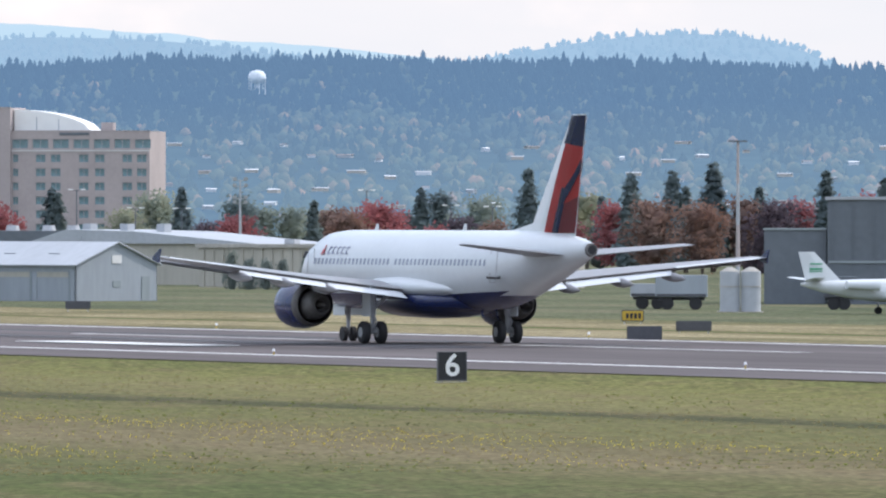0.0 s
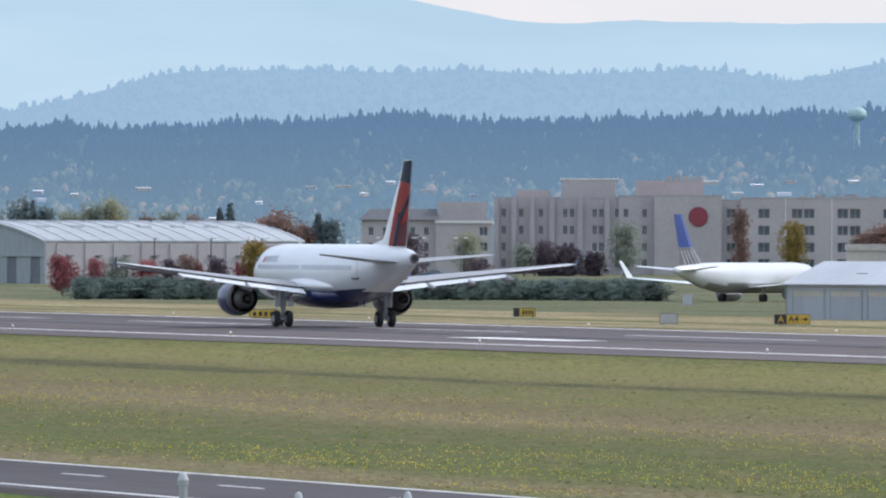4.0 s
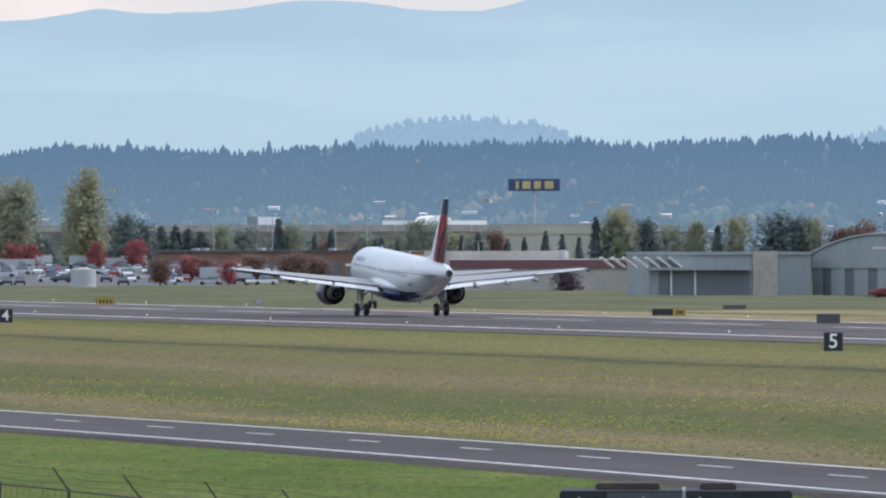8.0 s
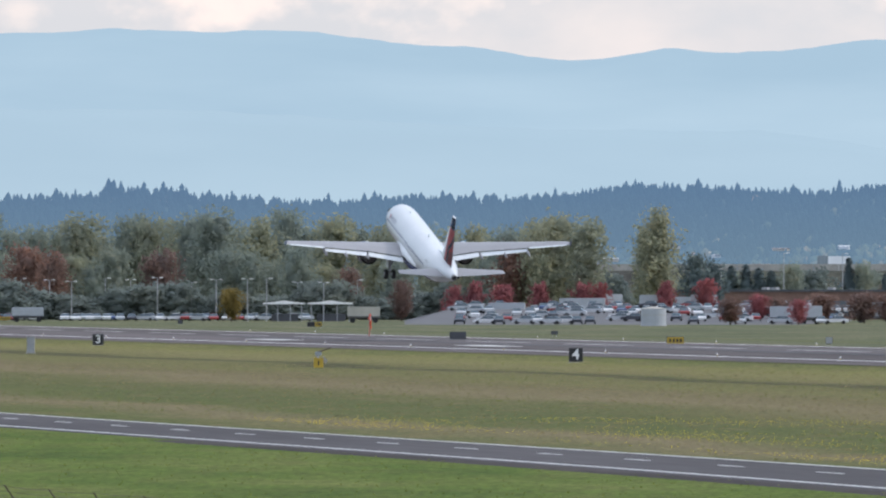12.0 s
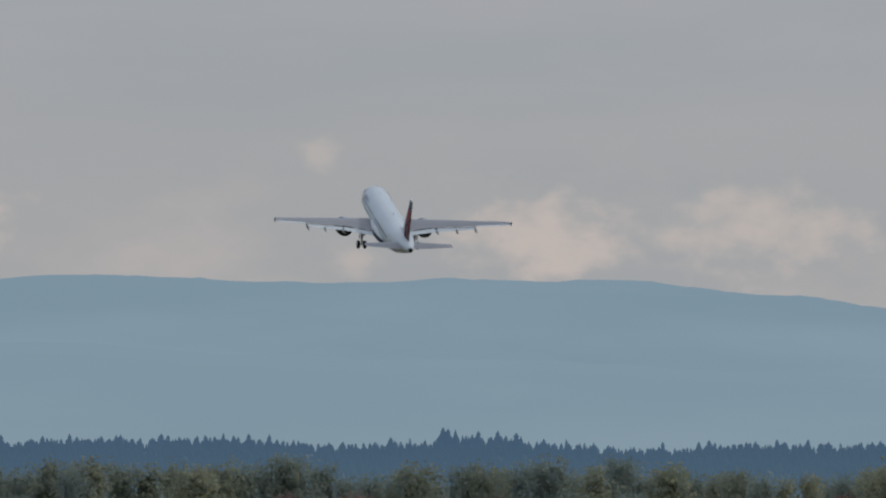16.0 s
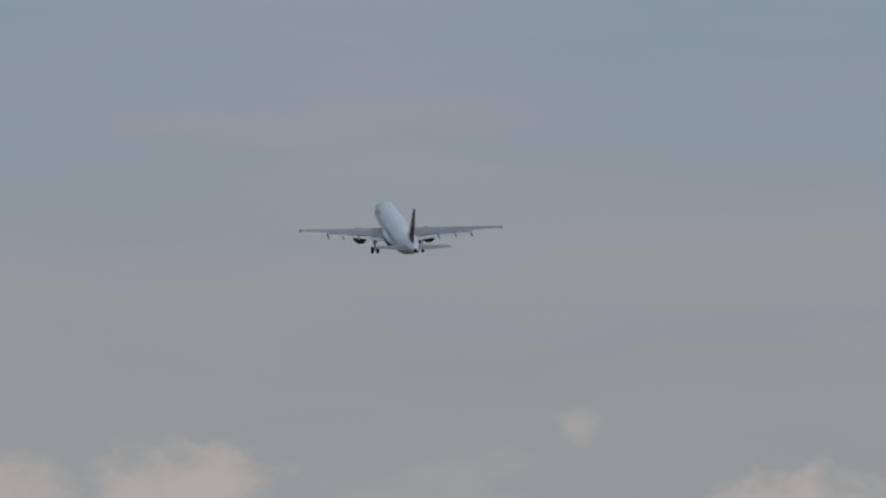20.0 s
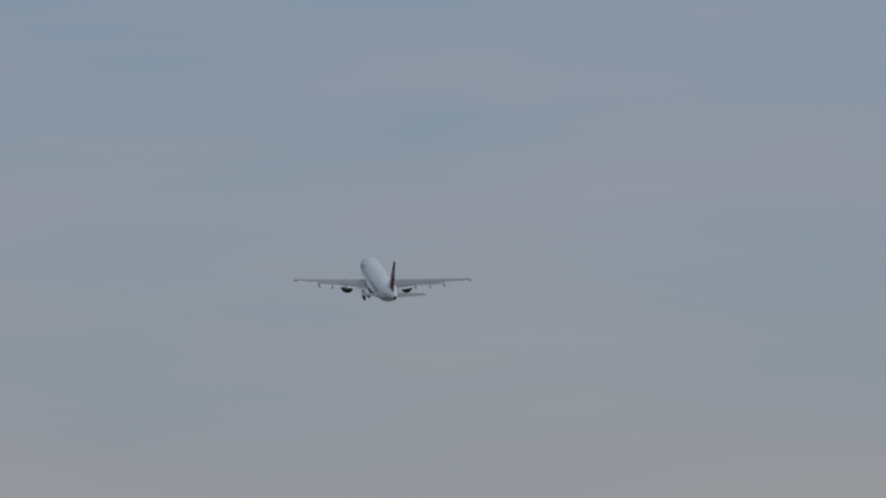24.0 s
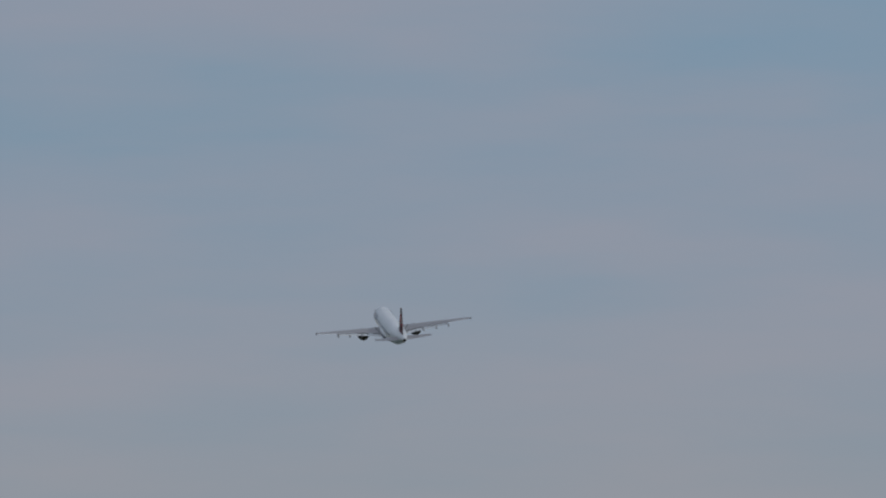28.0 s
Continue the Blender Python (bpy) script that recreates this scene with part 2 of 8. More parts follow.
def grass_material(name, greens, straw, dry, bands=None):
    """Mown grass: uneven patches of green and straw, clumps and fine blades. bands: (x, colour) pairs across the field, where mowing and damp change it along the runway."""
    m = bpy.data.materials.new(name)
    m.use_nodes = True
    nt = m.node_tree
    N, L = nt.nodes.new, nt.links.new
    bs = nt.nodes["Principled BSDF"]
    bs.inputs["Roughness"].default_value = 0.95
    bs.inputs["Specular IOR Level"].default_value = 0.05
    pos = N("ShaderNodeNewGeometry").outputs["Position"]

    def noise_at(size, detail, rough=0.5, lie=0.0):
        mp = N("ShaderNodeMapping")
        mp.vector_type = "TEXTURE"
        mp.inputs[2].default_value = (0, 0, -radians(lie))
        mp.inputs[3].default_value = tuple(1 / q for q in size)
        L(pos, mp.inputs[0])
        n = N("ShaderNodeTexNoise")
        n.inputs["Scale"].default_value, n.inputs["Detail"].default_value, n.inputs["Roughness"].default_value = 1.0, detail, rough
        L(mp.outputs[0], n.inputs[0])
        return n.outputs[0]

    def mapped(value, a, b, c, d):
        r = N("ShaderNodeMapRange")
        for k, v in enumerate((a, b, c, d)):
            r.inputs[k + 1].default_value = v
        L(value, r.inputs[0])
        return r.outputs[0]

    patches = noise_at((0.07, 0.022, 0.1), 6, 0.62)
    clumps = noise_at((0.30, 0.09, 0.3), 6, 0.75, 14.0)
    blades = noise_at((3.2, 0.8, 3.0), 5, 0.7, 16.0)
    r1 = N("ShaderNodeValToRGB")
    r1.color_ramp.elements[0].position, r1.color_ramp.elements[0].color = 0.40, (*greens[0], 1)
    r1.color_ramp.elements[1].position, r1.color_ramp.elements[1].color = 0.62, (*straw, 1)
    r1.color_ramp.elements.new(0.50).color = (*greens[1], 1)
    L(patches, r1.inputs[0])
    last = r1.outputs[0]
    if bands:
        sep = N("ShaderNodeSeparateXYZ")
        L(pos, sep.inputs[0])
        wav = N("ShaderNodeMath")
        wav.operation = "ADD"
        L(sep.outputs[0], wav.inputs[0])
        L(mapped(noise_at((0.03, 0.012, 0.1), 4), 0.3, 0.7, -4.0, 4.0), wav.inputs[1])
        x0, x1 = bands[0][0], bands[-1][0]
        rb = N("ShaderNodeValToRGB")
        rb.color_ramp.elements[0].color, rb.color_ramp.elements[1].color = (*bands[0][1], 1), (*bands[-1][1], 1)
        for x, c in bands[1:-1]:
            rb.color_ramp.elements.new((x - x0) / (x1 - x0)).color = (*c, 1)
        L(mapped(wav.outputs[0], x0, x1, 0.0, 1.0), rb.inputs[0])
        mb = N("ShaderNodeMixRGB")
        mb.inputs[0].default_value = 0.92
        L(last, mb.inputs[1])
        L(rb.outputs[0], mb.inputs[2])
        last = mb.outputs[0]
    mx = N("ShaderNodeMixRGB")
    mx.inputs[2].default_value = (*dry, 1)
    L(mapped(clumps, 0.47, 0.66, 0.0, 0.6), mx.inputs[0])
    L(last, mx.inputs[1])
    fine = N("ShaderNodeMath")
    fine.operation = "MULTIPLY"
    L(mapped(blades, 0.34, 0.66, 0.55, 1.45), fine.inputs[0])
    L(mapped(noise_at((0.9, 0.25, 0.3), 6, 0.75, 16.0), 0.3, 0.7, 0.70, 1.30), fine.inputs[1])
    sc = N("ShaderNodeVectorMath")
    sc.operation = "SCALE"
    L(mx.outputs[0], sc.inputs[0])
    L(fine.outputs[0], sc.inputs[3])
    L(sc.outputs[0], bs.inputs["Base Color"])
    bp = N("ShaderNodeBump")
    bp.inputs["Strength"].default_value, bp.inputs["Distance"].default_value = 0.5, 0.06
    L(blades, bp.inputs["Height"])
    L(bp.outputs[0], bs.inputs["Normal"])
    return m


def hazed_backdrop(name, low, high, z0, z1, scale):
    """A far range as haze would show it: paler at its foot, with faint spurs and gullies. The haze is painted in as
    emission.
    """
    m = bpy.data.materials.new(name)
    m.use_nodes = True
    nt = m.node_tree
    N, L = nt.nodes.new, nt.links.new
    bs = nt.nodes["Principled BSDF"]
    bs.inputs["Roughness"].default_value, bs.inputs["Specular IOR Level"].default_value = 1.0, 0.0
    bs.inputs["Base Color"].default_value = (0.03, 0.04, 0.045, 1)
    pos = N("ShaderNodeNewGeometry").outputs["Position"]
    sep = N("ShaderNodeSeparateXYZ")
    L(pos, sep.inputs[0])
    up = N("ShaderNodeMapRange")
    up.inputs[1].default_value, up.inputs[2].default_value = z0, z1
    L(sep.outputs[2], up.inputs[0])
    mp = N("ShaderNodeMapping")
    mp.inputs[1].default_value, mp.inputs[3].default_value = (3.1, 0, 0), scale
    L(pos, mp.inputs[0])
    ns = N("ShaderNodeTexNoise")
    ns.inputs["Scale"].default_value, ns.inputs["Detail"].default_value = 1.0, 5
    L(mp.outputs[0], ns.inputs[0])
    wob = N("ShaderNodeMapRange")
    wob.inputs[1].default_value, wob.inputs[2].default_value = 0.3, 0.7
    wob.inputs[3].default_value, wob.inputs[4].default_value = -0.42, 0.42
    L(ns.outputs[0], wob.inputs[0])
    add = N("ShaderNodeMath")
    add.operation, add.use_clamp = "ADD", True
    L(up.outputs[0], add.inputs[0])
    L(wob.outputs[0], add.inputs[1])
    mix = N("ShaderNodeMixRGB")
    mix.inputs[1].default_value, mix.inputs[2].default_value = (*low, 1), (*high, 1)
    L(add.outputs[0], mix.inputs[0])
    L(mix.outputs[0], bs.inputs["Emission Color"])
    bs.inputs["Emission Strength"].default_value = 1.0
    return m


GREEN_BAND, YELLOW_BAND = (0.082, 0.098, 0.032), (0.150, 0.146, 0.050)
BANDS = ((98, GREEN_BAND), (107, (0.165, 0.135, 0.075)), (113, GREEN_BAND), (124, (0.078, 0.094, 0.033)), (134, (0.100, 0.102, 0.040)), (143, (0.165, 0.135, 0.075)), (154, (0.13, 0.112, 0.055)), (164, (0.128, 0.124, 0.048)), (175, (0.114, 0.112, 0.045)),
         (177.5, (0.056, 0.060, 0.030)), (180.5, (0.060, 0.064, 0.031)), (183, (0.128, 0.122, 0.050)), (193, (0.160, 0.148, 0.060)), (204, YELLOW_BAND), (216, GREEN_BAND))
M = {
    "field": grass_material("field_grass", ((0.072, 0.090, 0.026), (0.125, 0.128, 0.042)), (0.215, 0.172, 0.095), (0.160, 0.120, 0.066),
                            BANDS),
    "verge": grass_material("verge_grass", ((0.058, 0.094, 0.018), (0.085, 0.122, 0.024)), (0.122, 0.14, 0.040), (0.105, 0.108, 0.036)),
    "straw": grass_material("straw_grass", ((0.135, 0.125, 0.060), (0.225, 0.190, 0.105)), (0.29, 0.245, 0.145), (0.175, 0.145, 0.085)),
    "asphalt": material("runway_asphalt", (0.106, 0.092, 0.090), 0.95, vary=0.24, scale=0.12, stretch=(1, 0.06, 1), world=True, bump=0.2, spec=0.12),
    "shoulder": material("dark_road_shoulder_dirt", (0.050, 0.043, 0.040), 0.95, vary=0.3, scale=0.6, stretch=(1, 0.15, 1), world=True, bump=0.3, spec=0.1),
    "road": material("road_asphalt", (0.074, 0.069, 0.071), 0.95, vary=0.18, scale=0.3, stretch=(1, 0.1, 1), world=True, bump=0.2, spec=0.12),
    "line": material("road_paint", (0.66, 0.65, 0.62), 0.7, vary=0.2, scale=2, world=True),
    "line_worn": material("worn_road_paint", (0.42, 0.41, 0.39), 0.75, vary=0.3, scale=0.8, world=True),
    "rubber_mark": material("tyre_rubber_marks", (0.055, 0.053, 0.056), 0.8, vary=0.35, scale=0.1, stretch=(1, 0.03, 1), world=True),
    "white": material("aircraft_white_paint", (0.605, 0.635, 0.645), 0.25, vary=0.03, scale=0.6),
    "grey_wing": material("aircraft_grey_paint", (0.23, 0.228, 0.235), 0.32, vary=0.06, scale=0.8),
    "navy": material("aircraft_navy_paint", (0.012, 0.022, 0.085), 0.22, vary=0.08, scale=0.8),
    "red": material("aircraft_red_paint", (0.52, 0.035, 0.035), 0.3, vary=0.05),
    "crimson": material("aircraft_dark_red_paint", (0.20, 0.016, 0.028), 0.3, vary=0.05),
    "metal": material("bare_metal", (0.62, 0.62, 0.63), 0.28, 0.9, vary=0.06),
    "hot_metal": material("exhaust_metal", (0.15, 0.145, 0.14), 0.6, 0.5, vary=0.2),
    "tyre": material("tyre_rubber", (0.022, 0.022, 0.024), 0.8, vary=0.15),
    "gear": material("gear_grey_paint", (0.36, 0.37, 0.39), 0.4, 0.2, vary=0.1),
    # Near-black that stands in for unlit hollows; cockpit windows use it as well.
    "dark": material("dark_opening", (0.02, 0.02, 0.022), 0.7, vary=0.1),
    "cabin_glass": material("cabin_window_glass", (0.26, 0.28, 0.33), 0.15, vary=0.05),
    "wordmark": material("wordmark_blue_paint", (0.16, 0.17, 0.26), 0.3, vary=0.05),
    "blue_jet": material("jet_blue_paint", (0.035, 0.07, 0.25), 0.3, vary=0.05),
    "gold": material("jet_grey_paint", (0.17, 0.165, 0.165), 0.35, vary=0.1),
    "sign_black": material("sign_black_panel", (0.016, 0.016, 0.02), 0.45, vary=0.1),
    "sign_white": material("sign_white_letters", (0.82, 0.82, 0.82), 0.5, vary=0.03),
    "yellow": material("sign_yellow_panel", (0.50, 0.34, 0.035), 0.5, vary=0.12),
    "orange": material("windsock_orange_fabric", (0.75, 0.09, 0.025), 0.8, vary=0.15),
    "red_pole": material("red_painted_steel", (0.50, 0.16, 0.13), 0.5, vary=0.1),
    "steel": material("galvanised_steel", (0.42, 0.43, 0.44), 0.5, 0.5, vary=0.1),
    "rust": material("rusty_steel", (0.085, 0.062, 0.052), 0.75, 0.3, vary=0.3),
    "box_dark": material("equipment_box_dark_grey", (0.075, 0.078, 0.088), 0.6, vary=0.15),
    "box_light": material("equipment_box_light_grey", (0.34, 0.35, 0.35), 0.6, vary=0.12),
    "concrete": material("weathered_concrete", (0.40, 0.38, 0.34), 0.9, vary=0.14, scale=0.7),
    "stucco": material("cream_stucco", (0.40, 0.375, 0.365), 0.9, vary=0.07, scale=0.4),
    "stucco_rose": material("rose_beige_stucco", (0.43, 0.372, 0.36), 0.9, vary=0.06, scale=0.4),
    "stucco_grey": material("grey_beige_stucco", (0.37, 0.35, 0.355), 0.9, vary=0.07, scale=0.4),
    "stucco_white": material("white_stucco", (0.66, 0.66, 0.64), 0.9, vary=0.06, scale=0.4),
    "glass": material("tinted_window_glass", (0.045, 0.075, 0.095), 0.08, vary=0.25, scale=0.3, spec=0.8),
    "glass_teal": material("teal_window_glass", (0.12, 0.22, 0.25), 0.08, vary=0.25, scale=0.3, spec=0.8),
    "sheet_white": material("white_roof_sheet", (0.40, 0.425, 0.45), 0.55, vary=0.07, scale=0.5, stretch=(1, 0.2, 1)),
    "roof_pale": material("pale_grey_roof_sheet", (0.33, 0.36, 0.375), 0.55, vary=0.1, scale=0.5, stretch=(1, 0.2, 1)),
    "sheet_blue": material("pale_blue_metal_cladding", (0.31, 0.345, 0.375), 0.55, vary=0.07, scale=0.5, stretch=(1, 1, 0.2)),
    "sheet_grey": material("grey_green_metal_cladding", (0.265, 0.305, 0.315), 0.6, vary=0.09, scale=0.4, stretch=(1, 1, 0.2)),
    "sheet_dark": material("dark_grey_metal_cladding", (0.13, 0.15, 0.17), 0.6, vary=0.09, scale=0.4),
    "sheet_tan": material("tan_metal_cladding", (0.42, 0.40, 0.34), 0.65, vary=0.09, scale=0.4, stretch=(1, 1, 0.15)),
    "roof_dark": material("dark_flat_roofing", (0.10, 0.105, 0.115), 0.85, vary=0.12, scale=0.3),
    "maroon": material("maroon_fascia_paint", (0.17, 0.068, 0.082), 0.6, vary=0.1),
    "brick": material("brown_brick", (0.23, 0.14, 0.11), 0.9, vary=0.12, scale=0.4),
    "sign_blue": material("store_sign_blue", (0.04, 0.055, 0.13), 0.5, vary=0.06),
    "sign_yellow": material("store_sign_yellow", (0.50, 0.40, 0.17), 0.5, vary=0.06),
    "bright_white": material("bright_white_paint", (0.88, 0.87, 0.84), 0.6, vary=0.03),
    "slope_dirt": material("scrubby_embankment", (0.110, 0.108, 0.095), 0.95, vary=0.35, scale=0.12, tint=(0.10, 0.105, 0.07), stretch=(1, 1, 2), world=True, spec=0.1),
    "tar": material("black_roof_tar", (0.022, 0.024, 0.030), 0.85, vary=0.35, scale=3.0, stretch=(1, 1, 0.2)),
    "hatch": material("dark_brown_hatch", (0.060, 0.045, 0.040), 0.85, vary=0.3, scale=2.0),
    "badge": material("round_red_badge", (0.24, 0.035, 0.055), 0.5, vary=0.08),
    "bark": material("tree_bark", (0.12, 0.095, 0.075), 0.95, vary=0.2, scale=2, stretch=(1, 1, 0.2)),
    "dirt": material("bare_dirt", (0.22, 0.16, 0.11), 0.95, vary=0.2, scale=0.2, world=True),
    "lot": material("car_park_asphalt", (0.095, 0.095, 0.10), 0.85, vary=0.12, scale=0.2, world=True),
    "far_field": grass_material("far_field_grass", ((0.08, 0.095, 0.052), (0.11, 0.12, 0.064)), (0.15, 0.14, 0.085), (0.12, 0.115, 0.075)),
    "conifer": leafy("conifer_needles", ((0, (0.125, 0.165, 0.18)), (0.6, (0.155, 0.20, 0.20)), (1, (0.19, 0.23, 0.205)))),
    "olive": leafy("olive_green_leaves", ((0, (0.23, 0.26, 0.215)), (0.6, (0.31, 0.32, 0.22)), (1, (0.42, 0.38, 0.22)))),
    "green": leafy("dull_green_leaves", ((0, (0.205, 0.25, 0.235)), (0.6, (0.27, 0.305, 0.245)), (1, (0.36, 0.345, 0.235)))),
    "shrub_leaf": leafy("pale_shrub_leaves", ((0, (0.18, 0.215, 0.205)), (0.6, (0.22, 0.255, 0.23)), (1, (0.28, 0.29, 0.225)))),
    "hedge_leaf": leafy("hedge_leaves", ((0, (0.135, 0.185, 0.175)), (0.6, (0.16, 0.21, 0.19)), (1, (0.195, 0.24, 0.20)))),
    "gold_leaf": leafy("golden_leaves", ((0, (0.17, 0.135, 0.05)), (1, (0.34, 0.25, 0.08)))),
    "rust_leaf": leafy("rust_orange_leaves", ((0, (0.18, 0.145, 0.135)), (0.6, (0.25, 0.16, 0.13)), (1, (0.36, 0.19, 0.13)))),
    "crimson_leaf": leafy("crimson_leaves", ((0, (0.26, 0.115, 0.125)), (0.6, (0.34, 0.125, 0.13)), (1, (0.44, 0.14, 0.135)))),
    "plum_leaf": leafy("dark_plum_leaves", ((0, (0.10, 0.085, 0.105)), (1, (0.145, 0.11, 0.125)))),
    # The ridge's woods carry painted haze: bluish emission, paler at the foot.
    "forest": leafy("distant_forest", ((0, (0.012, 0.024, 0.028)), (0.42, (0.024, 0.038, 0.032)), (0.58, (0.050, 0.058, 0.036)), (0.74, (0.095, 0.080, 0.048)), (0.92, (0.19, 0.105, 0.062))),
                    haze_glow=(0.118, 0.204, 0.325, 1.0), soft=0.02, foot=(0.152, 0.238, 0.318), patch=0.05),
    "forest_con": leafy("distant_conifers", ((0, (0.008, 0.015, 0.016)), (0.8, (0.016, 0.027, 0.027)), (1, (0.030, 0.040, 0.034))), haze_glow=(0.108, 0.196, 0.322, 1.0), soft=0.02, foot=(0.150, 0.240, 0.325)),
    "tuft_dry": leafy("dry_tufts", ((0, (0.20, 0.16, 0.07)), (0.5, (0.30, 0.25, 0.11)), (1, (0.42, 0.36, 0.18))), soft=1.0),
    "tuft_green": leafy("green_tufts", ((0, (0.11, 0.14, 0.035)), (0.6, (0.17, 0.20, 0.05)), (1, (0.27, 0.29, 0.08))), soft=1.0),
    # Dark clumps whose colour also stands in for shaded gaps in the grass.
    "tuft_dark": leafy("shade_toned_tufts", ((0, (0.05, 0.065, 0.025)), (1, (0.09, 0.10, 0.04))), soft=1.0),
    "flower": leafy("flower_heads", ((0, (0.62, 0.46, 0.03)), (0.6, (0.70, 0.58, 0.10)), (1, (0.75, 0.74, 0.62))), soft=1.0),
    # Ridge slope, its haze painted in as blue emission.
    "slope": material("distant_hillside", (0.02, 0.03, 0.026), 0.95, vary=0.3, scale=0.02, world=True, spec=0.0, haze_glow=(0.125, 0.212, 0.320, 1.0)),
    # Farther hill and its trees: stronger emission paints the thicker haze.
    "forest_far": leafy("far_forest", ((0, (0.02, 0.03, 0.03)), (0.85, (0.03, 0.045, 0.04)), (1, (0.09, 0.07, 0.05))), haze_glow=(0.272, 0.425, 0.590, 1.0), soft=0.015),
    "slope_far": material("far_hillside", (0.02, 0.028, 0.028), 0.95, vary=0.3, scale=0.012, world=True, spec=0.0, haze_glow=(0.28, 0.43, 0.59, 1.0)),
    # Haze tones of the far range, painted in as emission.
    "foothill": hazed_backdrop("painted_haze_foothill", (0.47, 0.635, 0.75), (0.420, 0.582, 0.700), 20.0, 66.0, (0.006, 0.006, 0.03)),
    "mountain": hazed_backdrop("painted_haze_mountain", (0.47, 0.635, 0.75), (0.385, 0.55, 0.675), 30.0, 112.0, (0.006, 0.006, 0.03)),
}


# ---- building blocks ----
def part(name, bm, mat, parent=None, label="", m=None, smooth=False):
    """One mesh object from a bmesh, under its thing."""
    me = bpy.data.meshes.new(name)
    if smooth:
        for fc in bm.faces:
            fc.smooth = True
    bm.to_mesh(me)
    bm.free()
    for mt in (mat if isinstance(mat, (list, tuple)) else [mat]):
        me.materials.append(mt if not isinstance(mt, str) else M[mt])
    ob = new(name, me)
    if parent:
        ob.parent = parent
    if m is not None:
        ob.matrix_basis = m
    if label:
        tagged(ob, label)
    return ob


def same(name, ob, m, parent):
    """Another object on the mesh of ob."""
    o = new(name, ob.data)
    o.parent, o.matrix_basis = parent, m
    return o


def thing(name, m, label, category, group="", kind=""):
    ob = new(name)
    ob.empty_display_size = 0.5
    ob.matrix_basis = m
    return tagged(ob, label, category, group, kind)


def box(bm, x0, x1, y0, y1, z0, z1, mi=0):
    v = [bm.verts.new(c) for c in ((x0, y0, z0), (x1, y0, z0), (x1, y1, z0), (x0, y1, z0), (x0, y0, z1), (x1, y0, z1), (x1, y1, z1), (x0, y1, z1))]
    for q in ((3, 2, 1, 0), (4, 5, 6, 7), (0, 1, 5, 4), (1, 2, 6, 5), (2, 3, 7, 6), (3, 0, 4, 7)):
        bm.faces.new([v[i] for i in q]).material_index = mi
    return v


def boxed(x0, x1, y0, y1, z0, z1, bevel=0.0):
    bm = bmesh.new()
    box(bm, x0, x1, y0, y1, z0, z1)
    if bevel:
        bmesh.ops.bevel(bm, geom=bm.edges[:], offset=bevel, segments=2, affect="EDGES")
    return bm


def tube(bm, a, b, ra, rb=None, seg=10, caps=True):
    a, b = Vector(a), Vector(b)
    rb = ra if rb is None else rb
    d = (b - a).normalized()
    u = d.cross(Vector((0, 0, 1)) if abs(d.z) < 0.9 else Vector((1, 0, 0))).normalized()
    w = d.cross(u)
    rings = []
    for c, r in ((a, ra), (b, rb)):
        rings.append([bm.verts.new(c + u * (r * math.cos(2 * math.pi * i / seg)) + w * (r * math.sin(2 * math.pi * i / seg))) for i in range(seg)])
    for i in range(seg):
        bm.faces.new((rings[0][i], rings[0][(i + 1) % seg], rings[1][(i + 1) % seg], rings[1][i]))
    if caps:
        bm.faces.new(rings[0][::-1])
        bm.faces.new(rings[1])
    return bm


def tubed(a, b, ra, rb=None, seg=10):
    return tube(bmesh.new(), a, b, ra, rb, seg)


def loft(bm, rings, close0=True, close1=True, mi=None):
    vs = [[bm.verts.new(p) for p in r] for r in rings]
    n = len(vs[0])
    for k in range(len(vs) - 1):
        for i in range(n):
            f = bm.faces.new((vs[k][i], vs[k][(i + 1) % n], vs[k + 1][(i + 1) % n], vs[k + 1][i]))
            if mi:
                f.material_index = mi(f)
    if close0:
        bm.faces.new(vs[0][::-1])
    if close1:
        bm.faces.new(vs[-1])
    return vs


def prism(pts, y0, y1):
    """A solid with the outline pts (x, z), from y0 to y1."""
    bm = bmesh.new()
    loft(bm, [[(x, y0, z) for x, z in pts], [(x, y1, z) for x, z in pts]])
    bmesh.ops.recalc_face_normals(bm, faces=bm.faces[:])
    return bm


def smoothstep(a, b, x):
    t = min(1.0, max(0.0, (x - a) / (b - a)))
    return t * t * (3 - 2 * t)


def lettering(text, size, depth, mat, parent, m, name="lettering"):
    """Raised characters as a mesh."""
    cu = bpy.data.curves.new(name, "FONT")
    cu.body, cu.size, cu.extrude, cu.align_x, cu.align_y = text, size, depth, "CENTER", "CENTER"
    cu.offset = 0.014 * size
    tmp = new(name, cu)
    me = bpy.data.meshes.new_from_object(tmp.evaluated_get(bpy.context.evaluated_depsgraph_get()))
    bpy.data.objects.remove(tmp)
    bpy.data.curves.remove(cu)
    me.materials.clear()
    me.materials.append(M[mat])
    ob = new(name, me)
    ob.parent, ob.matrix_basis = parent, m
    return ob


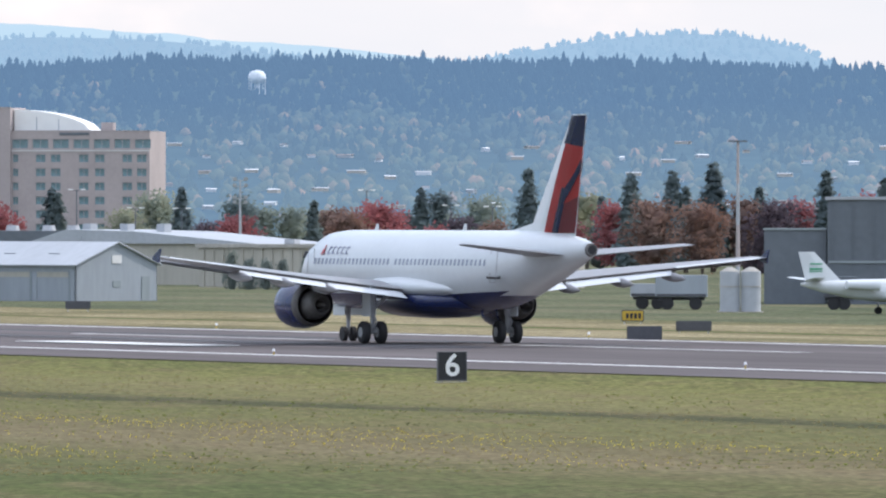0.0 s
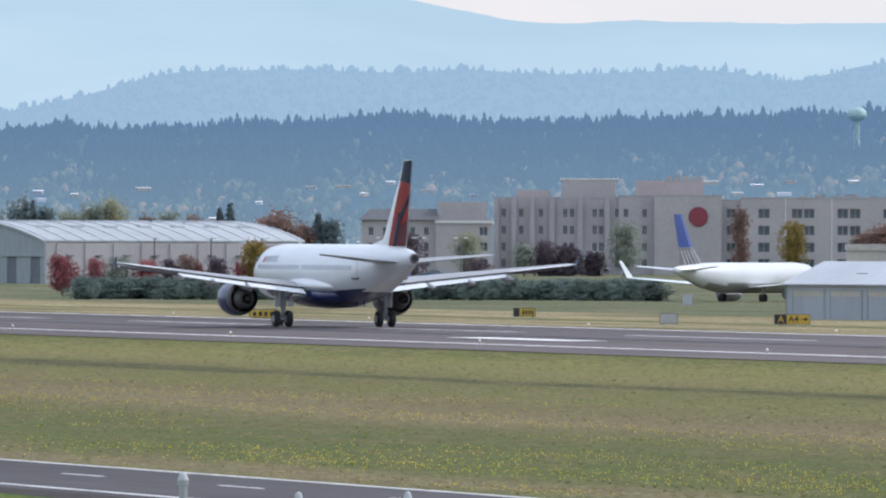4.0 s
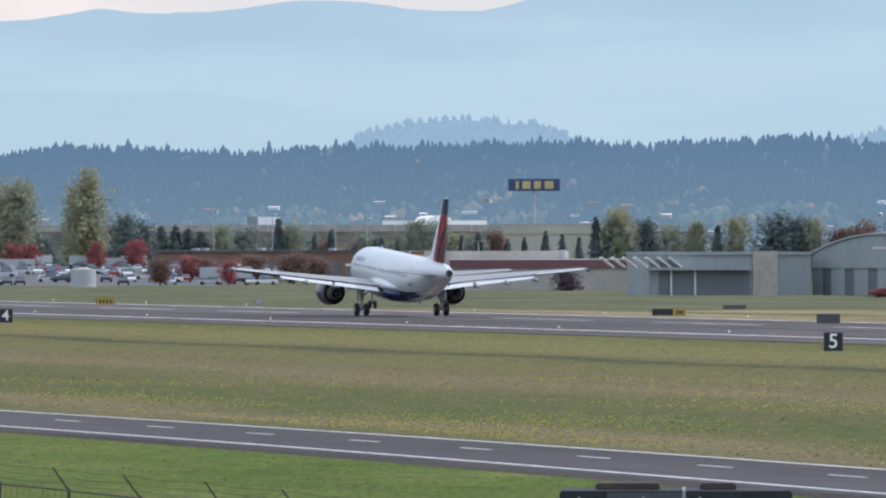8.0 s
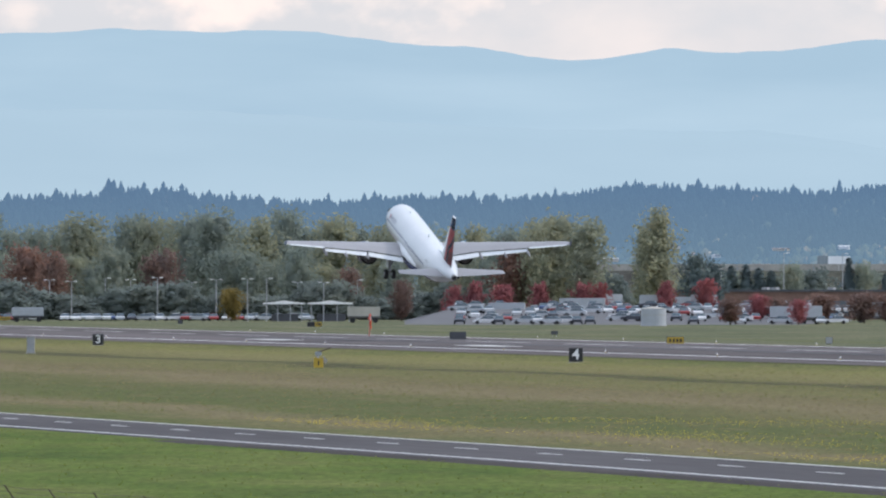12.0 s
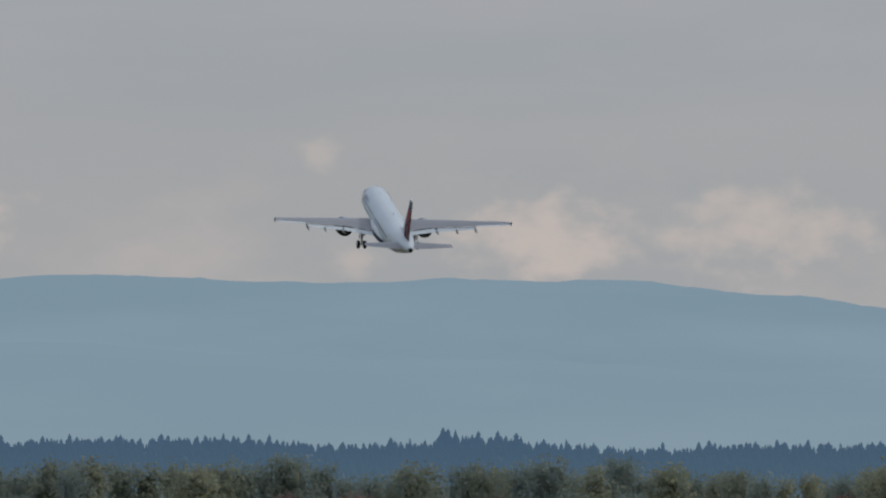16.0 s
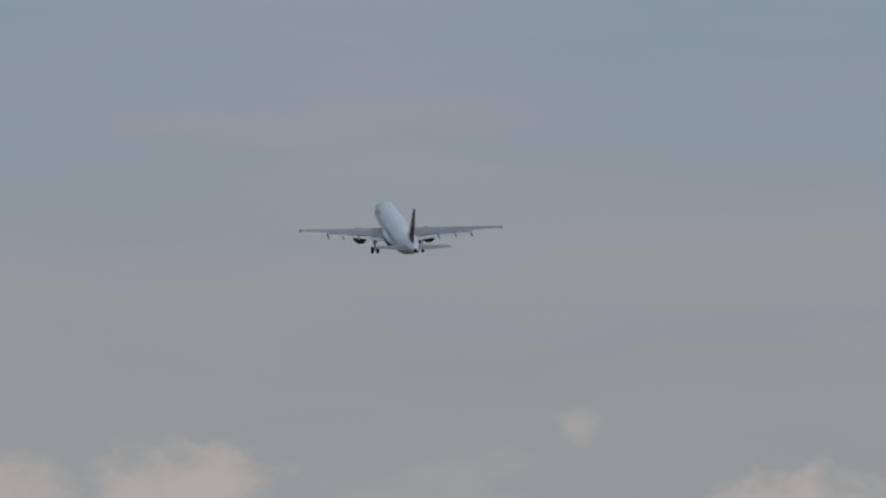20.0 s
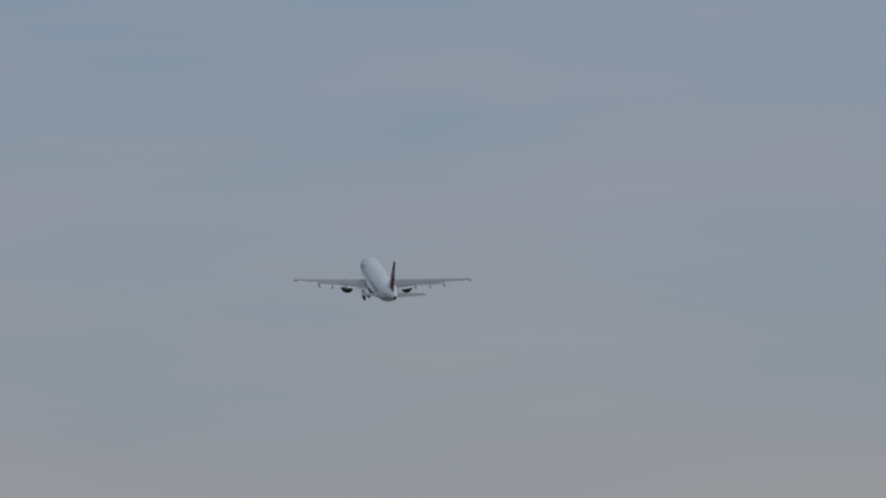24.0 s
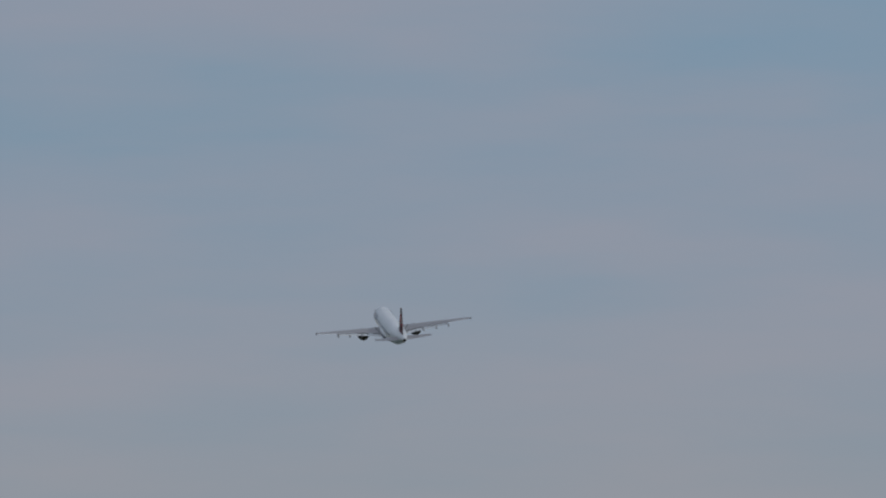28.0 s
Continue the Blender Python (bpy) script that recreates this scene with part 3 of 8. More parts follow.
# ---- ground ----
def ground_sheet():
    bm = bmesh.new()
    radii = [0.5, 20, 60, 120, 250, 400, 700, 1100, 1600, 2200, 2800, 3500, 4300, 4960]
    n = 144
    rings = []
    for r in radii:
        rings.append([bm.verts.new((r * math.sin(2 * math.pi * i / n), r * math.cos(2 * math.pi * i / n), 0)) for i in range(n)])
    for a, b in zip(rings, rings[1:]):
        for i in range(n):
            bm.faces.new((a[i], a[(i + 1) % n], b[(i + 1) % n], b[i]))
    bm.faces.new(rings[0])
    bmesh.ops.recalc_face_normals(bm, faces=bm.faces[:])
    ob = part("ground", bm, "field")
    if ob.data.polygons[0].normal.z < 0:
        ob.data.flip_normals()
    return tagged(ob, "mown airfield grass in green and straw strips", "grass", kind="structure")


def strip(name, profile, y0, y1, mat, label, category, steps=1):
    """A long strip along the runway with the cross-section profile (x, z)."""
    bm = bmesh.new()
    rows = []
    for k in range(steps + 1):
        y = y0 + (y1 - y0) * k / steps
        rows.append([bm.verts.new((x, y, z)) for x, z in profile])
    for a, b in zip(rows, rows[1:]):
        for i in range(len(profile) - 1):
            bm.faces.new((a[i], a[i + 1], b[i + 1], b[i]))
    return tagged(part(name, bm, mat), label, category, kind="structure")


ground_sheet()
RX = 242.9  # runway centre line
HALF = 22.6
RUN = [(RX - 30, 0.40), (RX - HALF - 1, 0.52), (RX, 0.71), (RX + HALF + 1, 0.52), (RX + 30, 0.40)]
strip("runway", RUN, -600, 2450, "asphalt", "grey asphalt runway with white markings and tyre marks", "runway", 20)
strip("ground_bank", [(196, -0.03), (206, 0.03), (RX - 29.8, 0.37), (RX - 29.8, -0.2)], -600, 2460, "field", "grass shoulder sloping up to the runway", "grass", 10)
FAR_SIDE = [(RX + 29.8, -0.2), (RX + 29.8, 0.37), (292, 0.22), (306, 0.04), (312, -0.05)]
strip("ground_far_side", FAR_SIDE, -600, 1290, "straw", "dry straw-coloured grass beside the runway", "grass", 10)
strip("ground_far_end", FAR_SIDE, 1290, 2460, "far_field", "dull green grass beside the runway's far end", "grass", 10)
strip("ground_far_meadow", [(311.5, -0.04), (314, 0.05), (337, 0.05), (339.2, -0.02)], 1290, 2460, "far_field", "dull green grass beyond the runway", "grass", 6)
strip("ground_apron_side", [(338.9, -0.03), (341, 0.03), (420, 0.04), (1500, 0.04)], -600, 2900, "far_field", "dull grass and worn ground before the buildings", "grass", 6)
strip("ground_straw", [(311.5, -0.04), (314, 0.05), (337, 0.05), (339.2, -0.02)], -600, 1290, "straw", "dry straw-coloured grass before the hedge", "grass", 6)
ROAD = [(90.0, 0.02), (90.3, 0.06), (95.5, 0.10), (100.7, 0.06), (101.0, 0.02)]


def road_bend(y):
    """How far the perimeter road has swung to the left at y."""
    return -7.0 * smoothstep(400, 720, y) - 0.02 * max(0.0, y - 720)


def road_strip(name, profile, y0, y1, mat, label="", category="", parent=None, step=10.0):
    """A strip that follows the bending road; with a parent it is paint, a few centimetres thick."""
    bm = bmesh.new()
    n = max(1, int((y1 - y0) / step))
    rows = [[bm.verts.new((x + road_bend(y), y, z)) for x, z in profile] for y in (y0 + (y1 - y0) * k / n for k in range(n + 1))]
    for a, b in zip(rows, rows[1:]):
        for i in range(len(profile) - 1):
            bm.faces.new((a[i], a[i + 1], b[i + 1], b[i]))
    ob = part(name, bm, mat, parent)
    return ob if parent else tagged(ob, label, category, kind="structure")


road = road_strip("road", ROAD, -300, 1700, "road", "dark asphalt perimeter road with white lines", "road")
road_strip("ground_shoulder", [(88.0, 0.014), (88.9, 0.03), (89.98, 0.025)], -300, 560, "shoulder", "dark bare dirt shoulder along the road", "dirt")
strip("ground_verge", [(-60, 0.01), (89.9, 0.01)], -200, 1700, "verge", "bright green grass between fence and road", "grass")


def paint(name, x, w, y0, y1, z, mat, parent=None, label=""):
    bm = bmesh.new()
    box(bm, x - w / 2, x + w / 2, y0, y1, z - 0.02, z + 0.012)
    return part(name, bm, mat, parent, label)


def markings():
    runway = bpy.data.objects["runway"]
    for s, nm in ((-1, "edge_line"), (1, "edge_line")):
        paint(nm, RX + s * (HALF - 0.3), 0.9, -500, 2420, 0.535, "line", runway)
    # centre line dashes
    k = -6
    while True:
        y = 531 + 61 * k
        if y > 2380:
            break
        paint("centre_dash", RX, 0.9, y, y + 36.6, 0.715, "line_worn", runway)
        k += 1
    # broad touchdown bars
    for y in (431, 575, 719, 1262, 1406):
        paint("touchdown_bar", RX - 13.4, 3.2, y, y + 24, 0.645, "line", runway)
    bm = bmesh.new()
    for dx, w in ((-5.2, 2.2), (-3.2, 1.6), (4.0, 2.4), (-8.0, 1.0), (6.4, 1.2)):
        box(bm, RX + dx - w / 2, RX + dx + w / 2, 560, 1500, 0.66, 0.694 - abs(dx) * 0.0035)
    part("rubber_marks", bm, "rubber_mark", runway)
    rd = bpy.data.objects["road"]
    for x in (90.7, 100.3):
        road_strip("edge_line", [(x - 0.12, 0.055), (x - 0.11, 0.084), (x + 0.11, 0.084), (x + 0.12, 0.055)], -280, 1680, "line", parent=rd)
    first = None
    for k in range(-4, 40):
        y = 350 + 17.2 * k
        mt = pose(road_bend(y), y, 0, 0, 0, -math.degrees(math.atan((road_bend(y + 2) - road_bend(y - 2)) / 4)))
        if first is None:
            first = paint("road_dash", 95.9, 0.16, -2.2, 2.2, 0.103, "line", rd)
            first.matrix_basis = mt
        else:
            same("road_dash", first, mt, rd)


markings()


# ---- airliner ----
def wing_section(x, y_lead, chord, z, thick, tilt=0.0):
    """A closed aerofoil outline at the span position x."""
    pts = []
    top = ((0, 0), (0.02, 0.25), (0.10, 0.44), (0.30, 0.58), (0.55, 0.46), (0.80, 0.22), (1.0, 0.02))
    bot = ((1.0, -0.02), (0.75, -0.16), (0.45, -0.36), (0.2, -0.40), (0.05, -0.24))
    for c, t in top + bot:
        pts.append((x, y_lead - c * chord, z + t * thick - c * chord * tilt))
    return pts


def fuselage_rings(stations, seg=28):
    rings = []
    for y, zc, rw, rh in stations:
        rings.append([(rw * math.sin(2 * math.pi * i / seg), y, zc + rh * math.cos(2 * math.pi * i / seg)) for i in range(seg)])
    return rings


def build_airliner():
    plane = thing("airliner", pose(RX, 576.3, 0.71), "white twin-engine airliner with navy belly and red tail", "airplane")
    C = 3.80
    st = [(17.7, C - 0.55, 0.05, 0.05), (17.55, C - 0.52, 0.38, 0.36), (17.1, C - 0.45, 0.80, 0.78), (16.3, C - 0.30, 1.22, 1.22), (15.2, C - 0.12, 1.58, 1.66),
          (13.8, C, 1.85, 1.95), (12.2, C, 1.96, 2.06), (10, C, 1.975, 2.07), (6, C, 1.975, 2.07), (2, C, 1.975, 2.07), (-2, C, 1.975, 2.07), (-6, C, 1.975, 2.07),
          (-8.5, C + 0.05, 1.95, 2.02), (-10.5, C + 0.22, 1.86, 1.86), (-12.5, C + 0.45, 1.68, 1.62), (-14.5, C + 0.68, 1.42, 1.34), (-16.5, C + 0.88, 1.08, 1.03),
          (-18.2, C + 1.02, 0.72, 0.72), (-19.3, C + 1.08, 0.46, 0.48), (-19.75, C + 1.10, 0.36, 0.38)]
    bm = bmesh.new()

    loft(bm, fuselage_rings(st, 40))
    bmesh.ops.recalc_face_normals(bm, faces=bm.faces[:])
    # the paint line between white and navy: level along the cabin, then running out under the tail
    for p, n in (((0, -4, C - 1.25), (0, 0, 1)), ((0, -4, C - 1.25), (0, 0.03, 1)), ((0, 13.2, 0), (0, 1, 0.5))):
        bmesh.ops.bisect_plane(bm, geom=bm.verts[:] + bm.edges[:] + bm.faces[:], plane_co=p, plane_no=n, dist=0.001)
    for f in bm.faces:
        c = f.calc_center_median()
        line = C - 1.25 if c.y > -4 else C - 1.25 - 0.03 * (c.y + 4)
        f.material_index = 1 if c.z < line and -11.5 < c.y and c.y + 0.5 * c.z < 13.2 else 0
    part("fuselage", bm, ["white", "navy"], plane, "white fuselage with a navy underside", smooth=True)
    bm = bmesh.new()
    loft(bm, fuselage_rings([(-19.72, C + 1.10, 0.34, 0.36), (-19.95, C + 1.11, 0.30, 0.32)], 20))
    part("exhaust_ring", bm, "hot_metal", plane)
    bm = bmesh.new()
    loft(bm, fuselage_rings([(-19.94, C + 1.11, 0.23, 0.24), (-19.98, C + 1.11, 0.22, 0.23)], 16))
    part("exhaust_opening", bm, "dark", plane)
    # wing-body fairing
    bm = bmesh.new()
    loft(bm, fuselage_rings([(7.2, 2.25, 0.4, 0.2), (6.0, 2.2, 1.5, 0.55), (4.0, 2.2, 2.15, 0.85), (0.5, 2.2, 2.3, 0.92), (-2.5, 2.22, 2.2, 0.88), (-5.0, 2.25, 1.6, 0.65), (-7.0, 2.3, 0.5, 0.3)], 24))
    bmesh.ops.recalc_face_normals(bm, faces=bm.faces[:])
    part("belly_fairing", bm, "navy", plane, "navy belly fairing", smooth=True)
    bm = bmesh.new()
    loft(bm, fuselage_rings([(7.4, 2.95, 1.5, 0.2), (6.0, 2.98, 2.0, 0.5), (4.0, 3.0, 2.26, 0.72), (0.5, 2.98, 2.42, 0.8), (-2.5, 2.9, 2.3, 0.72), (-5.0, 2.85, 1.95, 0.5), (-7.5, 2.8, 1.3, 0.2)], 28))
    bmesh.ops.recalc_face_normals(bm, faces=bm.faces[:])
    part("wing_root_fairing", bm, "white", plane, "white fairing over the wing roots", smooth=True)
    for s in (-1, 1):
        wing = new("wing")
        wing.parent, wing.matrix_basis = plane, pose(s * 1.9, 1.5, 2.75)
        # the panels of the wing, in the wing's own space
        tip_z = 1.72
        bm = bmesh.new()
        secs = []
        for f, yl, ch, th in ((-0.4, 4.6, 6.6, 0.86), (1.0, 4.0, 6.1, 0.80), (4.5, 2.2, 4.2, 0.55), (10, -0.75, 2.85, 0.36), (14.7, -3.3, 1.65, 0.2), (15.1, -3.6, 1.45, 0.1)):
            secs.append(wing_section(s * f, yl, ch, tip_z * max(0, f) / 15.1, th))
        loft(bm, secs)
        bmesh.ops.recalc_face_normals(bm, faces=bm.faces[:])
        part("wing_panel", bm, "grey_wing", wing, "grey wing panel", smooth=False)
        # flaps let down behind the trailing edge
        for a, b, c0, c1 in ((0.6, 4.7, 1.25, 1.05), (4.9, 10.2, 1.05, 0.72)):
            bm = bmesh.new()
            secs = []
            for f, ch in ((a, c0), (b, c1)):
                te = (4.0 - 6.1) + (f - 1.0) * (0.1 / 3.5) if f < 4.6 else -2.0 - (f - 4.5) * (1.6 / 5.5)
                secs.append(wing_section(s * f, te + 0.25, ch, tip_z * f / 15.1 - 0.16, 0.16, 0.25))
            loft(bm, secs)
            bmesh.ops.recalc_face_normals(bm, faces=bm.faces[:])
            part("flap", bm, "white", wing, "pale flap let down for take-off")
        bm = bmesh.new()
        secs = [wing_section(s * f, te + 0.05, ch, tip_z * f / 15.1 + 0.02, 0.1, 0.02) for f, te, ch in ((10.4, -3.65, 0.55), (14.6, -4.9, 0.4))]
        loft(bm, secs)
        bmesh.ops.recalc_face_normals(bm, faces=bm.faces[:])
        part("aileron", bm, "white", wing)
        # leading-edge slats
        bm = bmesh.new()
        secs = [wing_section(s * f, yl + 0.28, 0.55, tip_z * f / 15.1 - 0.10, 0.22, 0.3) for f, yl in ((1.3, 3.85), (4.5, 2.2), (14.4, -3.15))]
        loft(bm, secs)
        bmesh.ops.recalc_face_normals(bm, faces=bm.faces[:])
        part("slat", bm, "metal", wing, "bright metal slat")
        bm = bmesh.new()
        x = s * 15.12
        outline = ((-4.0, -0.14), (-4.8, -0.30), (-4.95, -0.27), (-5.0, 0.02), (-5.2, 0.40), (-5.05, 0.43), (-4.15, 0.05))
        loft(bm, [[(x, q, tip_z + w) for q, w in outline], [(x + 0.06, q, tip_z + w) for q, w in outline]])
        bmesh.ops.recalc_face_normals(bm, faces=bm.faces[:])
        part("wingtip_fence", bm, "navy", wing, "dark wingtip fence")
        for f in (4.9, 7.6, 10.2):
            te = -2.0 - (f - 4.5) * 0.29
            zz = tip_z * f / 15.1 - 0.42
            bm = bmesh.new()
            rings = []
            for yy, r in ((1.5, 0.03), (1.0, 0.14), (0.2, 0.21), (-0.7, 0.2), (-1.5, 0.11), (-2.0, 0.02)):
                rings.append([(s * f + r * 0.75 * math.sin(q * math.pi / 5), te + yy, zz - (0.3 - yy) * 0.06 + r * 1.2 * math.cos(q * math.pi / 5)) for q in range(10)])
            loft(bm, rings)
            bmesh.ops.recalc_face_normals(bm, faces=bm.faces[:])
            part("flap_track_fairing", bm, "grey_wing", wing, smooth=True)
        # engine: hollow intake, cowl, core and cone
        ex, ez = s * 5.75, 1.98
        eng = new("engine")
        eng.parent, eng.matrix_basis = plane, pose(ex, 4.0, ez)
        prof = [(2.0, 0.98), (2.12, 1.06), (2.0, 1.15), (1.4, 1.24), (0.6, 1.25), (-0.4, 1.14), (-0.9, 1.02), (-0.92, 0.97), (0.2, 0.92), (1.4, 0.9), (2.0, 0.98)]
        bm = bmesh.new()
        sg = 28
        loft(bm, [[(r * math.sin(2 * math.pi * i / sg), y, r * math.cos(2 * math.pi * i / sg)) for i in range(sg)] for y, r in prof], False, False,
             mi=lambda f: 1 if f.calc_center_median().y > 1.95 else (2 if math.hypot(f.calc_center_median().x, f.calc_center_median().z) < 0.985 else (3 if f.calc_center_median().y < -0.42 else 0)))
        bmesh.ops.recalc_face_normals(bm, faces=bm.faces[:])
        part("cowl", bm, ["navy", "metal", "dark", "hot_metal"], eng, "navy engine cowl with a metal lip", smooth=True)
        bm = bmesh.new()
        loft(bm, [[(r * math.sin(2 * math.pi * i / sg), y, r * math.cos(2 * math.pi * i / sg)) for i in range(sg)] for y, r in ((1.2, 0.91), (1.15, 0.3), (1.55, 0.02))], True, True)
        part("fan", bm, "gear", eng)
        bm = bmesh.new()
        loft(bm, [[(r * math.sin(2 * math.pi * i / sg), y, r * math.cos(2 * math.pi * i / sg)) for i in range(sg)] for y, r in ((0.4, 0.80), (-0.9, 0.78), (-1.5, 0.62), (-1.9, 0.45), (-1.88, 0.38), (-1.4, 0.3))], True, True)
        bmesh.ops.recalc_face_normals(bm, faces=bm.faces[:])
        part("core_nozzle", bm, "hot_metal", eng, smooth=True)
        bm = bmesh.new()
        loft(bm, [[(r * math.sin(2 * math.pi * i / sg), y, r * math.cos(2 * math.pi * i / sg)) for i in range(sg)] for y, r in ((-1.3, 0.24), (-2.0, 0.12), (-2.35, 0.02))], True, True)
        part("exhaust_cone", bm, "hot_metal", eng, smooth=True)
        bm = bmesh.new()
        loft(bm, [[(-0.16, 1.9, 1.1), (0.16, 1.9, 1.1), (0.16, -2.6, 0.55), (-0.16, -2.6, 0.55)], [(-0.12, 0.6, 1.45), (0.12, 0.6, 1.45), (0.12, -2.9, 1.15), (-0.12, -2.9, 1.15)]])
        bmesh.ops.recalc_face_normals(bm, faces=bm.faces[:])
        part("pylon", bm, "white", eng)
        # tailplane
        bm = bmesh.new()
        loft(bm, [wing_section(s * f, yl, ch, z, th) for f, yl, ch, z, th in ((0.6, -13.9, 4.1, 4.62, 0.4), (3.3, -15.6, 2.9, 4.88, 0.28), (6.1, -17.1, 1.65, 5.15, 0.15), (6.22, -17.4, 1.3, 5.16, 0.06))])
        bmesh.ops.recalc_face_normals(bm, faces=bm.faces[:])
        part("tailplane", bm, "grey_wing", plane, "grey tailplane")
        # main gear: strut, brace, wheels, door
        gear = new("main_gear")
        gear.parent, gear.matrix_basis = plane, pose(s * 3.8, 0, 2.95)
        part("strut", tube(tubed((0, 0, 0.1), (0, 0, -1.5), 0.20, 0.17, 12), (0, 0, -1.4), (0, 0, -2.4), 0.12, 0.12, 12), "gear", gear)
        part("side_brace", tubed((0, 0, -1.2), (-s * 1.3, 0, -0.1), 0.09, 0.09, 8), "gear", gear)
        part("torque_link", tube(tubed((0, -0.1, -1.4), (0, -0.55, -1.85), 0.06, 0.06, 6), (0, -0.55, -1.85), (0, -0.1, -2.3), 0.06, 0.06, 6), "gear", gear)
        part("axle", tubed((-0.62, 0, -2.37), (0.62, 0, -2.37), 0.09, 0.09, 8), "gear", gear)
        for dx in (-0.46, 0.46):
            bm = bmesh.new()
            rings = []
            for wx, r in ((-0.21, 0.30), (-0.215, 0.44), (-0.18, 0.54), (-0.1, 0.58), (0.1, 0.58), (0.18, 0.54), (0.215, 0.44), (0.21, 0.30)):
                rings.append([(dx + wx, r * math.sin(2 * math.pi * i / 24), -2.37 + r * math.cos(2 * math.pi * i / 24)) for i in range(24)])
            loft(bm, rings)
            bmesh.ops.recalc_face_normals(bm, faces=bm.faces[:])
            tyre = part("wheel", bm, "tyre", gear, "black tyre", smooth=False)
            part("rim", tubed((dx - 0.218, 0, -2.37), (dx + 0.218, 0, -2.37), 0.27, 0.27, 16), "gear", gear)
        bm = bmesh.new()
        box(bm, s * 0.32, s * 0.36, -0.55, 0.55, -1.55, 0.1)
        part("gear_door", bm, "white", gear)
        # cabin windows
        wb = bmesh.new()
        box(wb, -0.012, 0.012, -0.115, 0.115, -0.16, 0.16)
        first = None
        y = 12.6
        while y > -10.6:
            zz = C + 0.42
            rw = 1.978 if y > -8 else 1.978 - (-8 - y) * 0.035
            xx = s * rw * math.sqrt(max(0.0, 1 - (0.42 / 2.07) ** 2))
            mt = pose(xx, y, zz, 0, s * -11.5, 0)
            if first is None:
                first = part("cabin_window", wb, "cabin_glass", plane, m=mt)
            elif abs(y - 2.0) > 0.3:
                same("cabin_window", first, mt, plane)
            y -= 0.533
        # plain wordmark bars and a small triangle in their colours
        for j in range(5):
            bm = bmesh.new()
            yy = 10.95 - j * 0.62
            box(bm, -0.01, 0.01, 0.11, 0.18, -0.22, 0.22)
            for z0, z1 in ((-0.22, -0.15), (0.15, 0.22)):
                box(bm, -0.009, 0.009, -0.16, 0.108, z0, z1)
            part("wordmark_bar", bm, "wordmark", plane, m=pose(s * 1.75, yy, C + 1.0, 0, s * -29, 0))
        for q0, q1, mt, nm in ((0.0, 0.24, "red", "small red half of a triangle emblem"), (-0.24, -0.02, "crimson", "dark red half of a triangle emblem")):
            bm = bmesh.new()
            tip = 0.02 if q0 >= 0 else -0.02
            tri = ((q0, -0.26), (q1, -0.26), (tip, 0.30))
            loft(bm, [[(w, q, z) for q, z in tri] for w in (-0.012, 0.012)])
            bmesh.ops.recalc_face_normals(bm, faces=bm.faces[:])
            part("emblem", bm, mt, plane, nm, m=pose(s * 1.75, 11.75, C + 1.0, 0, s * -29, 0))
        # a dark recess and handle low on the rear fuselage
        bm = bmesh.new()
        box(bm, -0.012, 0.012, -0.75, 0.75, -0.05, 0.05)
        box(bm, -0.012, 0.012, 0.76, 0.9, -0.04, 0.12)
        box(bm, -0.012, 0.012, -0.9, -0.76, -0.04, 0.12)
        part("cargo_door_sill", bm, "dark", plane, m=pose(s * 1.765, -11.3, C - 0.35, 0, s * 10, 0))
        # doors outlined by thin seams
        for yd in (13.4, -11.3):
            bm = bmesh.new()
            for q0, q1, w0, w1 in ((-0.42, -0.39, -0.95, 0.9), (0.39, 0.42, -0.95, 0.9), (-0.42, 0.42, 0.87, 0.9), (-0.42, 0.42, -0.95, -0.92)):
                box(bm, -0.008, 0.008, q0, q1, w0, w1)
            part("door_seam", bm, "grey_wing", plane, m=pose(s * (1.86 if yd > 0 else 1.76), yd, C + 0.2 + (0.15 if yd < 0 else 0), 0, s * -4, 0))
    # fin: white leading part, red and navy panels, navy cap
    Z0, Z1 = 5.5, 11.76

    def fin_at(z, c):
        """A point of the fin: z height, c 0 at the leading edge and 1 at the trailing edge."""
        k = (z - Z0) / (Z1 - Z0)
        lead = -11.6 + (-17.4 + 11.6) * k
        trail = -17.75 + (-19.15 + 17.75) * k
        return lead + (trail - lead) * c

    bm = bmesh.new()
    secs = []
    for z in (Z0 - 0.5, Z0, Z0 + 2.2, Z0 + 4.4, Z1 - 0.1, Z1):
        th = 0.28 - 0.16 * max(0, z - Z0) / (Z1 - Z0)
        sec = []
        for c, w in ((0, 0), (0.08, 0.6), (0.3, 1.0), (0.65, 0.7), (1, 0.06), (1, -0.06), (0.65, -0.7), (0.3, -1.0), (0.08, -0.6)):
            sec.append((w * th, fin_at(z, c if z < Z1 else 0.06 + 0.92 * c), z))
        secs.append(sec)
    loft(bm, secs)
    bmesh.ops.recalc_face_normals(bm, faces=bm.faces[:])
    part("fin", bm, "white", plane, "white fin", smooth=False)
    bm = bmesh.new()
    loft(bm, [[(w, y, z) for w, y, z in ((0, -8.8, 5.75), (0.14, -12.6, 5.72), (0.14, -12.9, 5.4), (-0.14, -12.9, 5.4), (-0.14, -12.6, 5.72))],
              [(w, y, z) for w, y, z in ((0, -8.9, 5.78), (0.1, -12.6, 6.25), (0.12, -13.0, 5.9), (-0.12, -13.0, 5.9), (-0.1, -12.6, 6.25))]])
    bmesh.ops.recalc_face_normals(bm, faces=bm.faces[:])
    part("dorsal_fin", bm, "white", plane)

    def fin_panel(name, quad, mat, s, proud, label=""):
        bm = bmesh.new()
        n = 4
        grid = []
        for i in range(n + 1):
            row = []
            for j in range(n + 1):
                u, v = i / n, j / n
